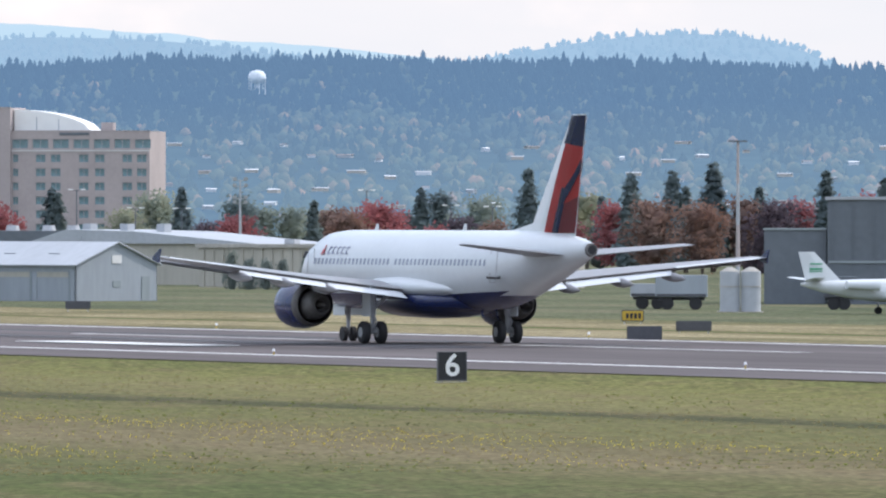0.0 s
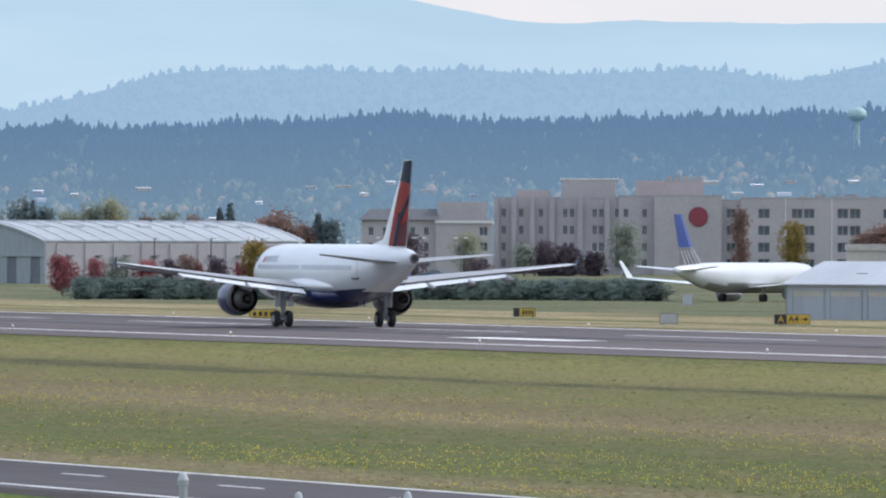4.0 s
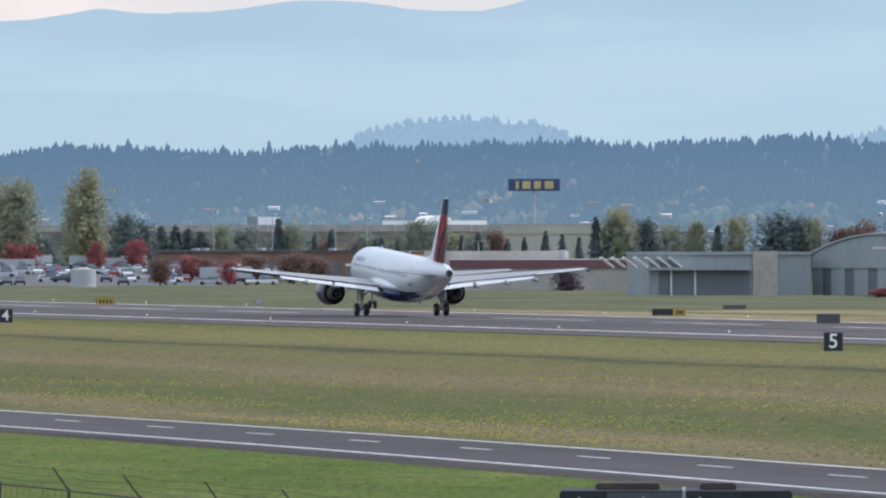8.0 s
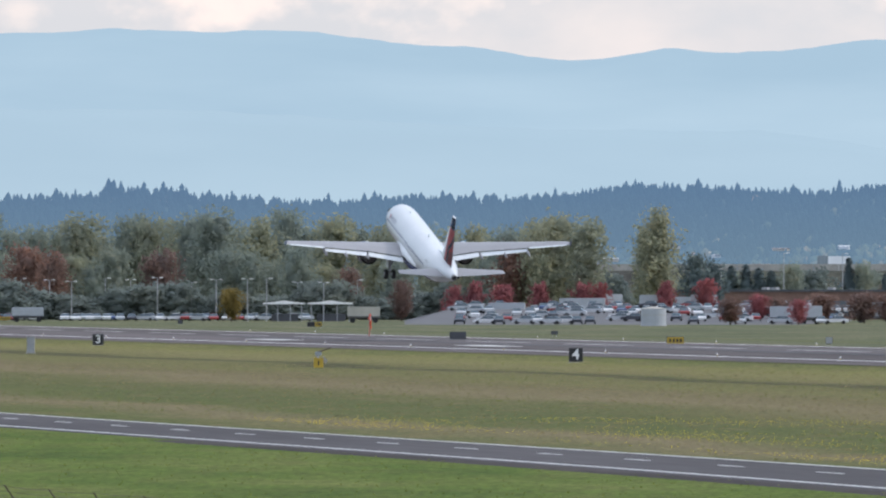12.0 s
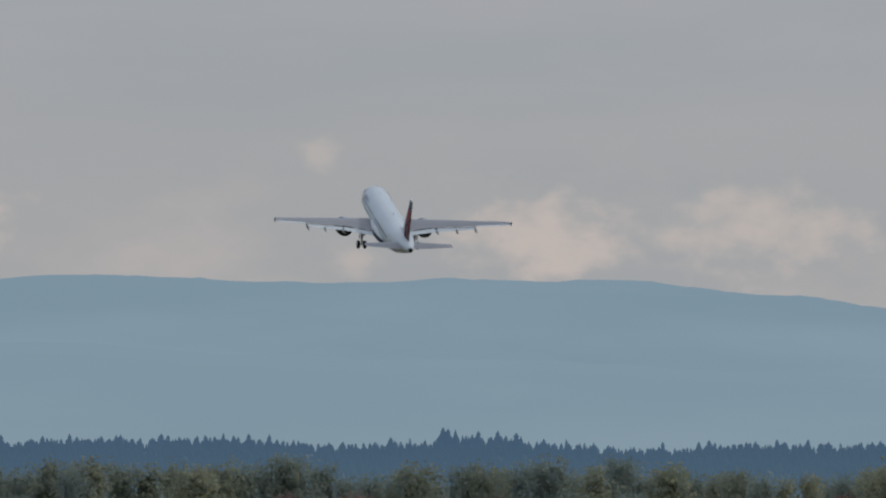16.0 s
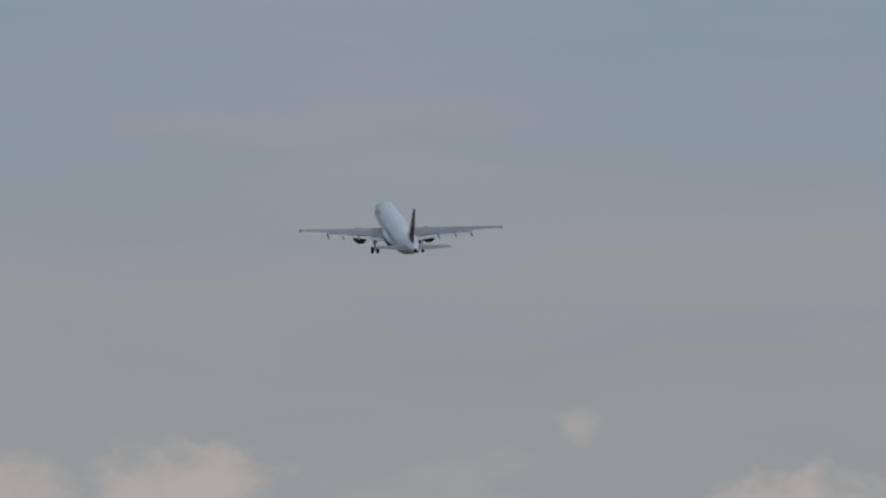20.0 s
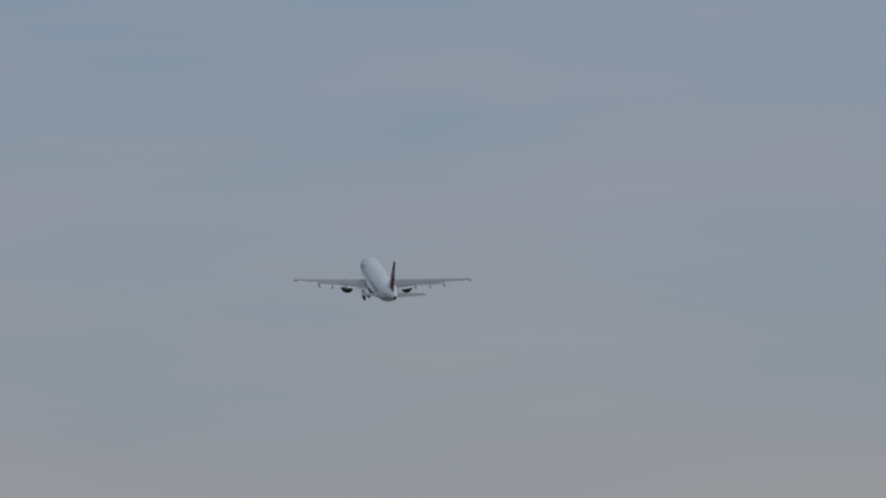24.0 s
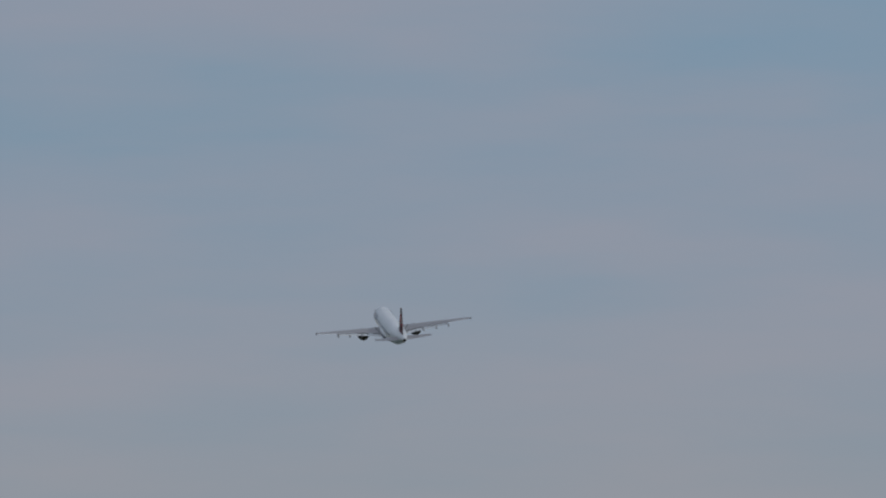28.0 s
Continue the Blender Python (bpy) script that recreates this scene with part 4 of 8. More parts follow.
                za = quad[0][1] * (1 - u) * (1 - v) + quad[1][1] * u * (1 - v) + quad[2][1] * u * v + quad[3][1] * (1 - u) * v
                ca = quad[0][0] * (1 - u) * (1 - v) + quad[1][0] * u * (1 - v) + quad[2][0] * u * v + quad[3][0] * (1 - u) * v
                th = 0.28 - 0.16 * (za - Z0) / (Z1 - Z0)
                w = np.interp(ca, (0, 0.08, 0.3, 0.65, 1), (0, 0.6, 1.0, 0.7, 0.06))
                row.append(bm.verts.new((s * (w * th + proud), fin_at(za, ca), za)))
            grid.append(row)
        for i in range(n):
            for j in range(n):
                bm.faces.new((grid[i][j], grid[i + 1][j], grid[i + 1][j + 1], grid[i][j + 1]))
        bmesh.ops.solidify(bm, geom=bm.faces[:], thickness=0.008)
        part(name, bm, mat, plane, label)

    for s in (-1, 1):
        fin_panel("fin_cap", ((0.0, 10.35), (1.0, 10.1), (1.0, 11.7), (0.08, 11.7)), "navy", s, 0.018, "navy fin cap")
        fin_panel("fin_flash", ((0.42, 5.75), (1.0, 5.75), (1.0, 10.1), (0.30, 10.3)), "red", s, 0.018, "red fin panel")
        fin_panel("fin_shadow_flash", ((0.62, 5.75), (1.0, 5.75), (1.0, 7.6), (0.62, 7.1)), "crimson", s, 0.032, "dark red fin panel")
        fin_panel("fin_stripe", ((0.58, 5.75), (0.70, 5.75), (0.72, 7.9), (0.58, 8.1)), "navy", s, 0.044, "navy fin stripe")
        fin_panel("fin_stripe", ((0.58, 7.7), (0.72, 7.4), (1.0, 8.9), (1.0, 9.5)), "navy", s, 0.046, "navy fin stripe")
    # nose gear
    nose = new("nose_gear")
    nose.parent, nose.matrix_basis = plane, pose(0, 12.64, 2.1)
    part("strut", tubed((0, 0, 0.2), (0, 0, -1.7), 0.13, 0.10, 10), "gear", nose)
    part("drag_brace", tubed((0, 0, -0.9), (0, 1.2, 0.1), 0.07, 0.07, 8), "gear", nose)
    for dx in (-0.26, 0.26):
        part("wheel", tubed((dx - 0.11, 0, -1.72), (dx + 0.11, 0, -1.72), 0.38, 0.38, 20), "tyre", nose, "black tyre")
        bm = bmesh.new()
        box(bm, dx * 1.9 - 0.015, dx * 1.9 + 0.015, -0.7, 0.9, -0.75, -0.05)
        part("gear_door", bm, "white", nose)
    # small blades and lamps
    for y in (9.0, -3.0):
        bm = bmesh.new()
        loft(bm, [[(-0.02, y, C + 2.04), (0.02, y, C + 2.04), (0.02, y - 0.5, C + 2.04), (-0.02, y - 0.5, C + 2.04)], [(-0.01, y - 0.25, C + 2.4), (0.01, y - 0.25, C + 2.4), (0.01, y - 0.55, C + 2.4), (-0.01, y - 0.55, C + 2.4)]])
        part("blade_antenna", bm, "white", plane)
    for y in (-5.5, -7.5):
        part("drain_mast", tubed((0, y, 1.85), (0, y - 0.25, 1.45), 0.06, 0.03, 6), "navy", plane)
    # cockpit windows
    for s in (-1, 1):
        for k, (a0, y) in enumerate(((14, 16.55), (38, 16.35), (60, 15.85))):
            bm = bmesh.new()
            box(bm, -0.02, 0.02, -0.28, 0.28, -0.2, 0.2)
            part("cockpit_window", bm, "dark", plane, m=pose(s * (0.25 + 0.42 * k), y - 0.1 * k, C + 0.72 + 0.02 * k, 0, 0, s * (90 - a0) * -1) @ pose(0, 0, 0, 0, s * -35, 0))
    return plane


airliner = build_airliner()


# ---- airfield equipment ----
def distance_sign(number, y):
    s = thing("distance_sign", pose(205.84, y, 0.0, 0, 0, -13), "black runway distance sign with a white number on grass", "sign", "runway distance signs")
    part("panel", boxed(-0.63, 0.63, -0.14, 0.14, 0.12, 1.37, 0.03), "sign_black", s)
    bm = bmesh.new()
    for x0, x1, z0, z1 in ((-0.63, 0.63, 0.10, 0.15), (-0.63, 0.63, 1.34, 1.38), (-0.65, -0.61, 0.10, 1.38), (0.61, 0.65, 0.10, 1.38)):
        box(bm, x0, x1, -0.16, 0.16, z0, z1)
    part("panel_frame", bm, "box_dark", s)
    lettering(number, 1.38, 0.012, "sign_white", s, pose(0, -0.155, 0.745, 90, 0, 0), "number")
    for x in (-0.45, 0.45):
        part("leg", boxed(x - 0.04, x + 0.04, -0.04, 0.04, -0.05, 0.14), "steel", s)
    part("base_slab", boxed(-0.75, 0.75, -0.3, 0.3, -0.05, 0.06, 0.02), "concrete", s)


for k, n in enumerate("65432"):
    distance_sign(n, 487.14 + 304.8 * k)


def edge_light():
    s = thing("runway_light", pose(0, 0, 0), "small white runway edge light beside the edge line", "light", "runway edge lights")
    part("base", tubed((0, 0, -0.1), (0, 0, 0.06), 0.16, 0.14, 12), "steel", s)
    part("stem", tubed((0, 0, 0.05), (0, 0, 0.28), 0.035, 0.035, 8), "yellow", s)
    bm = bmesh.new()
    loft(bm, fuselage_rings([(0.0, 0, 0.11, 0.11), (0.08, 0, 0.12, 0.12), (0.17, 0, 0.09, 0.09), (0.22, 0, 0.03, 0.03)], 12))
    bmesh.ops.recalc_face_normals(bm, faces=bm.faces[:])
    part("lens", bm, "sign_white", s, m=pose(0, 0, 0.25, 90, 0, 0) @ Matrix.Scale(0.6, 4))
    return s


light = edge_light()
light.matrix_basis = pose(RX - 23.6, 485.6, 0.50)
for k in range(1, 22):
    copy_thing(light, pose(RX - 23.6, 485.6 + 55.6 * k, 0.50))
for k in range(0, 22):
    copy_thing(light, pose(RX + 23.6, 500 + 55.6 * k, 0.50))


def guidance_sign(x, y, w, hgt, mat, label, panels=1, turn=0.0, dark=0):
    s = thing("guidance_sign", pose(x, y, 0.30 if x < 300 else 0.05, 0, 0, turn), label, "sign", "taxiway guidance signs")
    part("casing", boxed(-w / 2, w / 2, -0.15, 0.15, 0.18, 0.18 + hgt, 0.03), "box_dark", s)
    if mat == "yellow":
        part("face", boxed(-w / 2 + 0.06 + dark * w, w / 2 - 0.06, -0.17, -0.14, 0.24, 0.12 + hgt), "yellow", s)
        for q in range(4):
            x0 = -w / 2 + 0.3 + dark * w + q * (w * (1 - dark) - 0.4) / 4
            part("character_bar", boxed(x0, x0 + 0.12 * w * (1 - dark), -0.185, -0.17, 0.18 + hgt * 0.25, 0.18 + hgt * 0.72), "sign_black", s)
        if dark:
            part("location_face", boxed(-w / 2 + 0.06, -w / 2 + dark * w, -0.17, -0.14, 0.24, 0.12 + hgt), "sign_black", s)
    else:
        for q in range(panels):
            x0 = -w / 2 + q * w / panels
            part("back_panel", boxed(x0 + 0.04, x0 + w / panels - 0.04, -0.17, -0.14, 0.22, 0.14 + hgt), mat, s)
    n = max(2, int(w / 1.2))
    for q in range(n):
        xq = -w / 2 + 0.2 + q * (w - 0.4) / (n - 1)
        part("leg", boxed(xq - 0.04, xq + 0.04, -0.04, 0.04, -0.1, 0.2), "steel", s)


def lettered_sign(x, y, turn):
    """A black location panel with a yellow A, and a yellow direction panel with A4 and an arrow."""
    s = thing("guidance_sign", pose(x, y, 0.05, 0, 0, turn), "black and yellow guidance sign lettered A and A4", "sign", "taxiway guidance signs")
    part("casing", boxed(-1.42, 1.42, -0.15, 0.15, 0.2, 1.0, 0.03), "box_dark", s)
    part("location_face", boxed(-1.38, -0.45, -0.17, -0.14, 0.24, 0.96), "sign_black", s)
    part("face", boxed(-0.43, 1.38, -0.17, -0.14, 0.24, 0.96), "yellow", s)
    lettering("A", 0.72, 0.01, "yellow", s, pose(-0.9, -0.18, 0.6, 90, 0, 0), "letter")
    lettering("A4", 0.72, 0.01, "sign_black", s, pose(0.1, -0.18, 0.6, 90, 0, 0), "letter")
    part("arrow_shaft", boxed(0.72, 1.06, -0.19, -0.172, 0.56, 0.65), "sign_black", s)
    part("arrow_head", prism([(1.02, 0.40), (1.27, 0.605), (1.02, 0.81)], -0.192, -0.171), "sign_black", s)
    for q in (-1.2, -0.4, 0.4, 1.2):
        part("leg", boxed(q - 0.04, q + 0.04, -0.04, 0.04, -0.1, 0.22), "steel", s)


guidance_sign(268.9, 609, 1.95, 0.75, "box_dark", "dark back of a guidance sign in dry grass", 2, -24)
guidance_sign(301.8, 676, 2.2, 0.62, "box_dark", "dark grey back of a low guidance sign", 2, -24)
guidance_sign(325, 738, 1.5, 0.75, "yellow", "yellow guidance sign beside the taxiway", 1, -24)
guidance_sign(327, 800, 1.8, 0.7, "yellow", "yellow guidance sign beside the taxiway", 1, -22)
guidance_sign(327.5, 928, 1.7, 0.8, "box_dark", "dark guidance sign before the hangars", 1, -19)
guidance_sign(329.8, 914, 4.4, 0.8, "box_dark", "long dark guidance sign before the hangars", 4, -19)
guidance_sign(286.5, 876, 1.4, 0.8, "box_light", "light grey back of a guidance sign", 1, -18)
lettered_sign(304.6, 900, -19)
guidance_sign(326.5, 845, 1.9, 0.6, "box_dark", "low dark guidance sign in the grass", 1, -21)
guidance_sign(258.7, 997, 2.0, 0.9, "box_dark", "dark back of a guidance sign in dry grass", 1, -14)
guidance_sign(320, 1274, 2.5, 0.45, "box_dark", "low dark guidance sign in the grass", 1, -14)
guidance_sign(269.8, 930, 2.2, 0.72, "yellow", "yellow guidance sign in dry grass", 1, -16)
guidance_sign(308.8, 984, 1.9, 0.75, "yellow", "yellow guidance sign with a dark end", 1, -17, 0.25)
guidance_sign(262, 1335, 2.0, 0.85, "yellow", "yellow guidance sign beyond the runway", 1, -11)
guidance_sign(275.8, 1124, 3.2, 0.65, "yellow", "long guidance sign, half dark, half yellow", 1, -14, 0.62)
guidance_sign(253, 1425, 2.0, 1.05, "box_dark", "tall dark back of a guidance sign", 1, -10)
guidance_sign(281, 1341, 0.8, 0.75, "box_light", "small light grey equipment box", 1, -12)
guidance_sign(321, 1942, 2.4, 0.8, "yellow", "yellow and black guidance sign far down the runway", 1, -9, 0.5)
guidance_sign(294, 1582, 0.9, 0.5, "box_dark", "small dark equipment box", 1, -10)
guidance_sign(320, 2080, 0.9, 0.6, "box_dark", "small dark equipment box", 1, -9)
guidance_sign(318, 2290, 2.6, 0.7, "yellow", "yellow guidance sign near the runway's end", 1, -8)


def wind_cone_marker(x, y, turn):
    """A yellow box with a small weather arm."""
    s = thing("weather_marker", pose(x, y, 0.02, 0, 0, turn), "yellow marker box with a blue-grey unit and rusty arm", "airfield marker", "weather markers")
    part("box", boxed(-0.42, 0.42, -0.3, 0.3, 0.05, 0.85, 0.04), "yellow", s)
    part("character_bar", boxed(-0.06, 0.06, -0.315, -0.3, 0.25, 0.65), "sign_black", s)
    part("lid", boxed(-0.45, 0.45, -0.33, 0.33, 0.85, 0.9, 0.02), "yellow", s)
    part("mount", tubed((-0.05, 0, 0.9), (-0.05, 0, 1.1), 0.12, 0.1, 10), "steel", s)
    part("unit", boxed(-0.32, 0.25, -0.18, 0.18, 1.08, 1.42, 0.05), "sheet_blue", s)
    part("arm", tubed((-0.1, 0, 1.38), (1.05, 0, 1.78), 0.06, 0.045, 8), "rust", s)
    part("side_flap", boxed(-0.25, 0.25, -0.02, 0.02, -0.4, 0.0), "box_light", s, m=pose(0.62, 0, 0.86, 0, 40, 0))


wind_cone_marker(170.6, 465, -20)
wind_cone_marker(170.6, 1030, -10)


def approach_mast(x, y, height):
    s = thing("light_mast", pose(x, y, 0), "thin red mast with two small lamps in grass", "mast", "red masts")
    part("pole", tubed((0, 0, 0), (0, 0, height), 0.09, 0.07, 8), "red_pole", s)
    part("crossbar", tubed((-0.7, 0, height - 0.1), (0.7, 0, height - 0.1), 0.04, 0.04, 6), "red_pole", s)
    for q in (-0.65, 0.65):
        part("lamp", boxed(q - 0.12, q + 0.12, -0.1, 0.1, height, height + 0.28, 0.03), "box_light", s)
    part("foot", boxed(-0.4, 0.4, -0.4, 0.4, -0.05, 0.12, 0.03), "concrete", s)


approach_mast(187, 1405, 6.2)


def windsock(x, y, height, blow, label, z=0.3):
    s = thing("windsock", pose(x, y, z), label, "windsock", "windsocks")
    part("pole", tubed((0, 0, 0), (0, 0, height), 0.07, 0.05, 8), "red_pole" if height < 4 else "steel", s)
    rings = []
    for k in range(7):
        f = k / 6
        c = Vector((blow * 1.9 * f, 0.1 * f, height - 0.25 - 1.6 * f * f))
        r = 0.42 * (1 - 0.55 * f)
        rings.append([(c.x + 0.3 * r * math.cos(q * math.pi / 5), c.y + r * math.sin(q * math.pi / 5), c.z + r * math.cos(q * math.pi / 5)) for q in range(10)])
    for k in range(6):
        bm = bmesh.new()
        loft(bm, rings[k:k + 2], k == 0, k == 5)
        bmesh.ops.recalc_face_normals(bm, faces=bm.faces[:])
        part("sock_band", bm, "orange" if k != 2 else "sign_white", s)
    part("hoop", tubed((0, -0.4, height - 0.25), (0, 0.4, height - 0.25), 0.03, 0.03, 6), "steel", s)


windsock(257, 1512, 3.1, 0.12, "drooping orange windsock on a short red pole")
windsock(*site(20.18, 1190)[:2], 6.4, 0.4, "orange windsock on a tall pole among the hangars", 0.02)


def utility_box(x, y, w, hgt, mat, label):
    s = thing("equipment_box", pose(x, y, 0.0, 0, 0, -10), label, "utility box", "utility boxes")
    part("body", boxed(-w / 2, w / 2, -0.4, 0.4, 0.1, hgt, 0.03), mat, s)
    part("lid", boxed(-w / 2 - 0.04, w / 2 + 0.04, -0.45, 0.45, hgt, hgt + 0.07), "steel", s)
    part("door", boxed(-w / 2 + 0.08, w / 2 - 0.08, -0.42, -0.395, 0.2, hgt - 0.1), mat, s)
    part("plinth", boxed(-w / 2 - 0.1, w / 2 + 0.1, -0.5, 0.5, -0.05, 0.1), "concrete", s)


utility_box(177, 1254, 0.8, 1.7, "box_light", "pale upright equipment box in the grass")
utility_box(172.5, 1287, 1.0, 1.3, "box_dark", "brown equipment box in the grass")
utility_box(384, 1168, 0.8, 1.1, "sheet_white", "small white equipment box by the taxiway")


# ---- foreground: fence and lookout clutter ----
def fence_post():
    s = thing("fence_post", pose(0, 0, 0), "rusty steel fence post with slanted barbed-wire arm", "fence post", "perimeter fence posts")
    part("post", tubed((0, 0, -0.1), (0, 0, 1.95), 0.035, 0.035, 8), "rust", s)
    part("arm", tubed((0, 0, 1.93), (-0.36, 0.1, 2.45), 0.026, 0.02, 6), "rust", s)
    part("cap", tubed((0, 0, 1.93), (0, 0, 1.99), 0.045, 0.03, 8), "rust", s)
    return s


fp = fence_post()
def fence_drop(y):
    """The ground falls away a little along the far stretch of the fence."""
    return -0.42 * smoothstep(272, 297, y) - 0.55 * smoothstep(297, 325, y) - 0.22 * smoothstep(325, 365, y)


POSTS = [(51.0, 231.2 + 8.0 * k + 0.06 * k * k) for k in range(-4, 22)]
fp.matrix_basis = pose(POSTS[0][0], POSTS[0][1], fence_drop(POSTS[0][1]))
for x, y in POSTS[1:]:
    copy_thing(fp, pose(x, y, fence_drop(y), 0, random.uniform(-2, 2), random.uniform(-8, 8)))


def fence_wires():
    s = thing("wire_fence", pose(0, 0, 0), "chain-link fence with barbed wires over grass", "fence")
    for (x, y0), (_, y1) in zip(POSTS, POSTS[1:]):
        a, b = fence_drop(y0), fence_drop(y1)
        for q in (0.3, 0.62, 0.95):
            x, z = 51.0 - 0.36 * q, 1.93 + 0.52 * q
            part("barbed_wire", tube(tubed((x, y0, z + a), (x, (y0 + y1) / 2, z + (a + b) / 2 - 0.03), 0.006, 0.006, 4), (x, (y0 + y1) / 2, z + (a + b) / 2 - 0.03), (x, y1, z + b), 0.006, 0.006, 4), "rust", s)
        part("top_rail", tubed((51.0, y0, 1.93 + a), (51.0, y1, 1.93 + b), 0.022, 0.022, 6), "rust", s)
        bm = bmesh.new()
        y = y0
        while y < y1 - 0.1:
            for p, q in (((51.0, y, 0.1 + a), (51.0, y + 1.8, 1.92 + b)), ((51.0, y + 1.8, 0.1 + b), (51.0, y, 1.92 + a))):
                tube(bm, p, q, 0.003, 0.003, 3, False)
            y += 0.75
        part("mesh_panel", bm, "rust", s)


fence_wires()


def lookout_shed():
    """A dark flat-topped shed with two low hatches, close below the lookout."""
    c = site(13.82, 150)
    s = thing("shed", pose(c.x, c.y, 0, 0, 0, -13.82), "dark weathered shed roof with two low hatches", "shed")
    part("wall", boxed(-1.32, 1.32, -0.9, 0.9, 0, 4.2), "box_dark", s)
    part("roof_board", boxed(-1.44, 1.44, -1.0, 1.0, 4.2, 4.39, 0.02), "tar", s)
    part("stained_patch", boxed(-0.85, 0.1, -1.006, -0.99, 4.2, 4.37), "box_dark", s)
    part("flashing", boxed(0.08, 0.12, -1.01, 0.9, 4.2, 4.4), "box_light", s)
    part("hatch", boxed(-1.0, -0.2, -0.4, 0.3, 4.38, 4.475, 0.02), "hatch", s)
    part("hatch", boxed(0.3, 0.75, -0.4, 0.3, 4.38, 4.475, 0.02), "hatch", s)
    for q in (-1.2, -0.4, 0.3):
        part("bolt", tubed((q, -1.01, 4.3), (q, -1.03, 4.3), 0.02, 0.02, 6), "steel", s)


lookout_shed()


def vent_pipe(bearing, dist, top, r):
    c = site(bearing, dist)
    s = thing("vent_pipe", pose(c.x, c.y, 0), "grey metal pipe with a rounded cap", "pipe", "capped pipes")
    part("pipe", tubed((0, 0, 0), (0, 0, top - 0.12), r, r, 12), "steel", s)
    bm = bmesh.new()
    loft(bm, fuselage_rings([(0, 0, r * 1.25, r * 1.25), (0.06, 0, r * 1.3, r * 1.3), (0.13, 0, r * 0.9, r * 0.9), (0.16, 0, r * 0.2, r * 0.2)], 12))
    bmesh.ops.recalc_face_normals(bm, faces=bm.faces[:])
    part("cap", bm, "steel", s, m=pose(0, 0, top - 0.14, 90, 0, 0))


vent_pipe(15.80, 150, 4.44, 0.056)
vent_pipe(16.35, 150, 4.2, 0.045)
vent_pipe(16.87, 150, 4.21, 0.045)


# ---- buildings ----
def frame_at(b0, d0, b1, d1, z=0.0):
    """The pose of a front from its left end to its right end, x along it and y away from the lookout, and its length."""
    a, b = site(b0, d0), site(b1, d1)
    t = math.atan2((b - a).y, (b - a).x)
    return Matrix.Translation((a.x, a.y, z)) @ Matrix.Rotation(t, 4, "Z"), (b - a).length


PANES = {}


def window_at(parent, x, z, w, hgt, glass, y=0.0, frame_mat="stucco_grey"):
    """A window set back in its opening: a frame with a pane."""
    key = (round(w, 2), round(hgt, 2), glass, frame_mat)
    if key not in PANES:
        bm = bmesh.new()
        for x0, x1, z0, z1 in ((-w / 2, w / 2, -hgt / 2, -hgt / 2 + 0.09), (-w / 2, w / 2, hgt / 2 - 0.09, hgt / 2), (-w / 2, -w / 2 + 0.09, -hgt / 2 + 0.09, hgt / 2 - 0.09), (w / 2 - 0.09, w / 2, -hgt / 2 + 0.09, hgt / 2 - 0.09), (-0.04, 0.04, -hgt / 2 + 0.09, hgt / 2 - 0.09)):
            box(bm, x0, x1, 0.14, 0.22, z0, z1)
        fr = part("window", bm, frame_mat, parent, m=pose(x, y, z))
        bm = bmesh.new()
        box(bm, -w / 2 + 0.05, w / 2 - 0.05, 0.20, 0.24, -hgt / 2 + 0.05, hgt / 2 - 0.05)
        pn = part("pane", bm, glass, fr)
        PANES[key] = (fr.data, pn.data)
    else:
        fr = new("window", PANES[key][0])
        fr.parent, fr.matrix_basis = parent, pose(x, y, z)
        pn = new("pane", PANES[key][1])
        pn.parent = fr


def pierced_wall(bm, length, z0, z1, rows, thick=0.35, y=0.0, x0=0.0):
    """A wall with openings. rows: (centre z, height, [(centre x, width), ...]) from the ground up."""
    z = z0
    for zc, hgt, cols in rows:
        a, b = zc - hgt / 2, zc + hgt / 2
        if a > z:
            box(bm, x0, x0 + length, y, y + thick, z, a)
        x = x0
        for xc, w in sorted(cols):
            if xc - w / 2 > x:
                box(bm, x, xc - w / 2, y, y + thick, a, b)
            x = xc + w / 2
        if x < x0 + length:
            box(bm, x, x0 + length, y, y + thick, a, b)
        z = b
    box(bm, x0, x0 + length, y, y + thick, z, z1)


def block(house, x0, x1, y0, y1, z1, mat, rows=(), glass="glass", roof="roof_dark", parapet=0.4, frame_mat="stucco_grey", z0=0.0):
    """One block of a building: a pierced front, three plain walls, a flat roof behind a parapet."""
    bm = bmesh.new()
    pierced_wall(bm, x1 - x0, z0, z1, rows, y=y0, x0=x0)
    box(bm, x0, x0 + 0.3, y0 + 0.35, y1, z0, z1)
    box(bm, x1 - 0.3, x1, y0 + 0.35, y1, z0, z1)
    box(bm, x0 + 0.3, x1 - 0.3, y1 - 0.3, y1, z0, z1)
    part("wall", bm, mat, house)
    part("roof", boxed(x0 + 0.3, x1 - 0.3, y0 + 0.35, y1 - 0.3, z1 - parapet - 0.3, z1 - parapet), roof, house)
    # Near-black sheet behind the windows, added to stand in for unlit rooms.
    if rows:
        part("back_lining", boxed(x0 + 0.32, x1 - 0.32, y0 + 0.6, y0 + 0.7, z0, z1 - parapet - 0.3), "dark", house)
    cop = bmesh.new()
    box(cop, x0 - 0.06, x1 + 0.06, y0 - 0.08, y0 + 0.4, z1, z1 + 0.14)
    part("coping", cop, mat, house)
    for zc, hgt, cols in rows:
        for xc, w in cols:
            window_at(house, xc, zc, w, hgt, glass, y0, frame_mat)


def roof_unit(house, x, y, z, w, d, hgt, mat="box_light"):
    part("roof_unit", boxed(x - w / 2, x + w / 2, y - d / 2, y + d / 2, z, z + hgt, 0.05), mat, house)


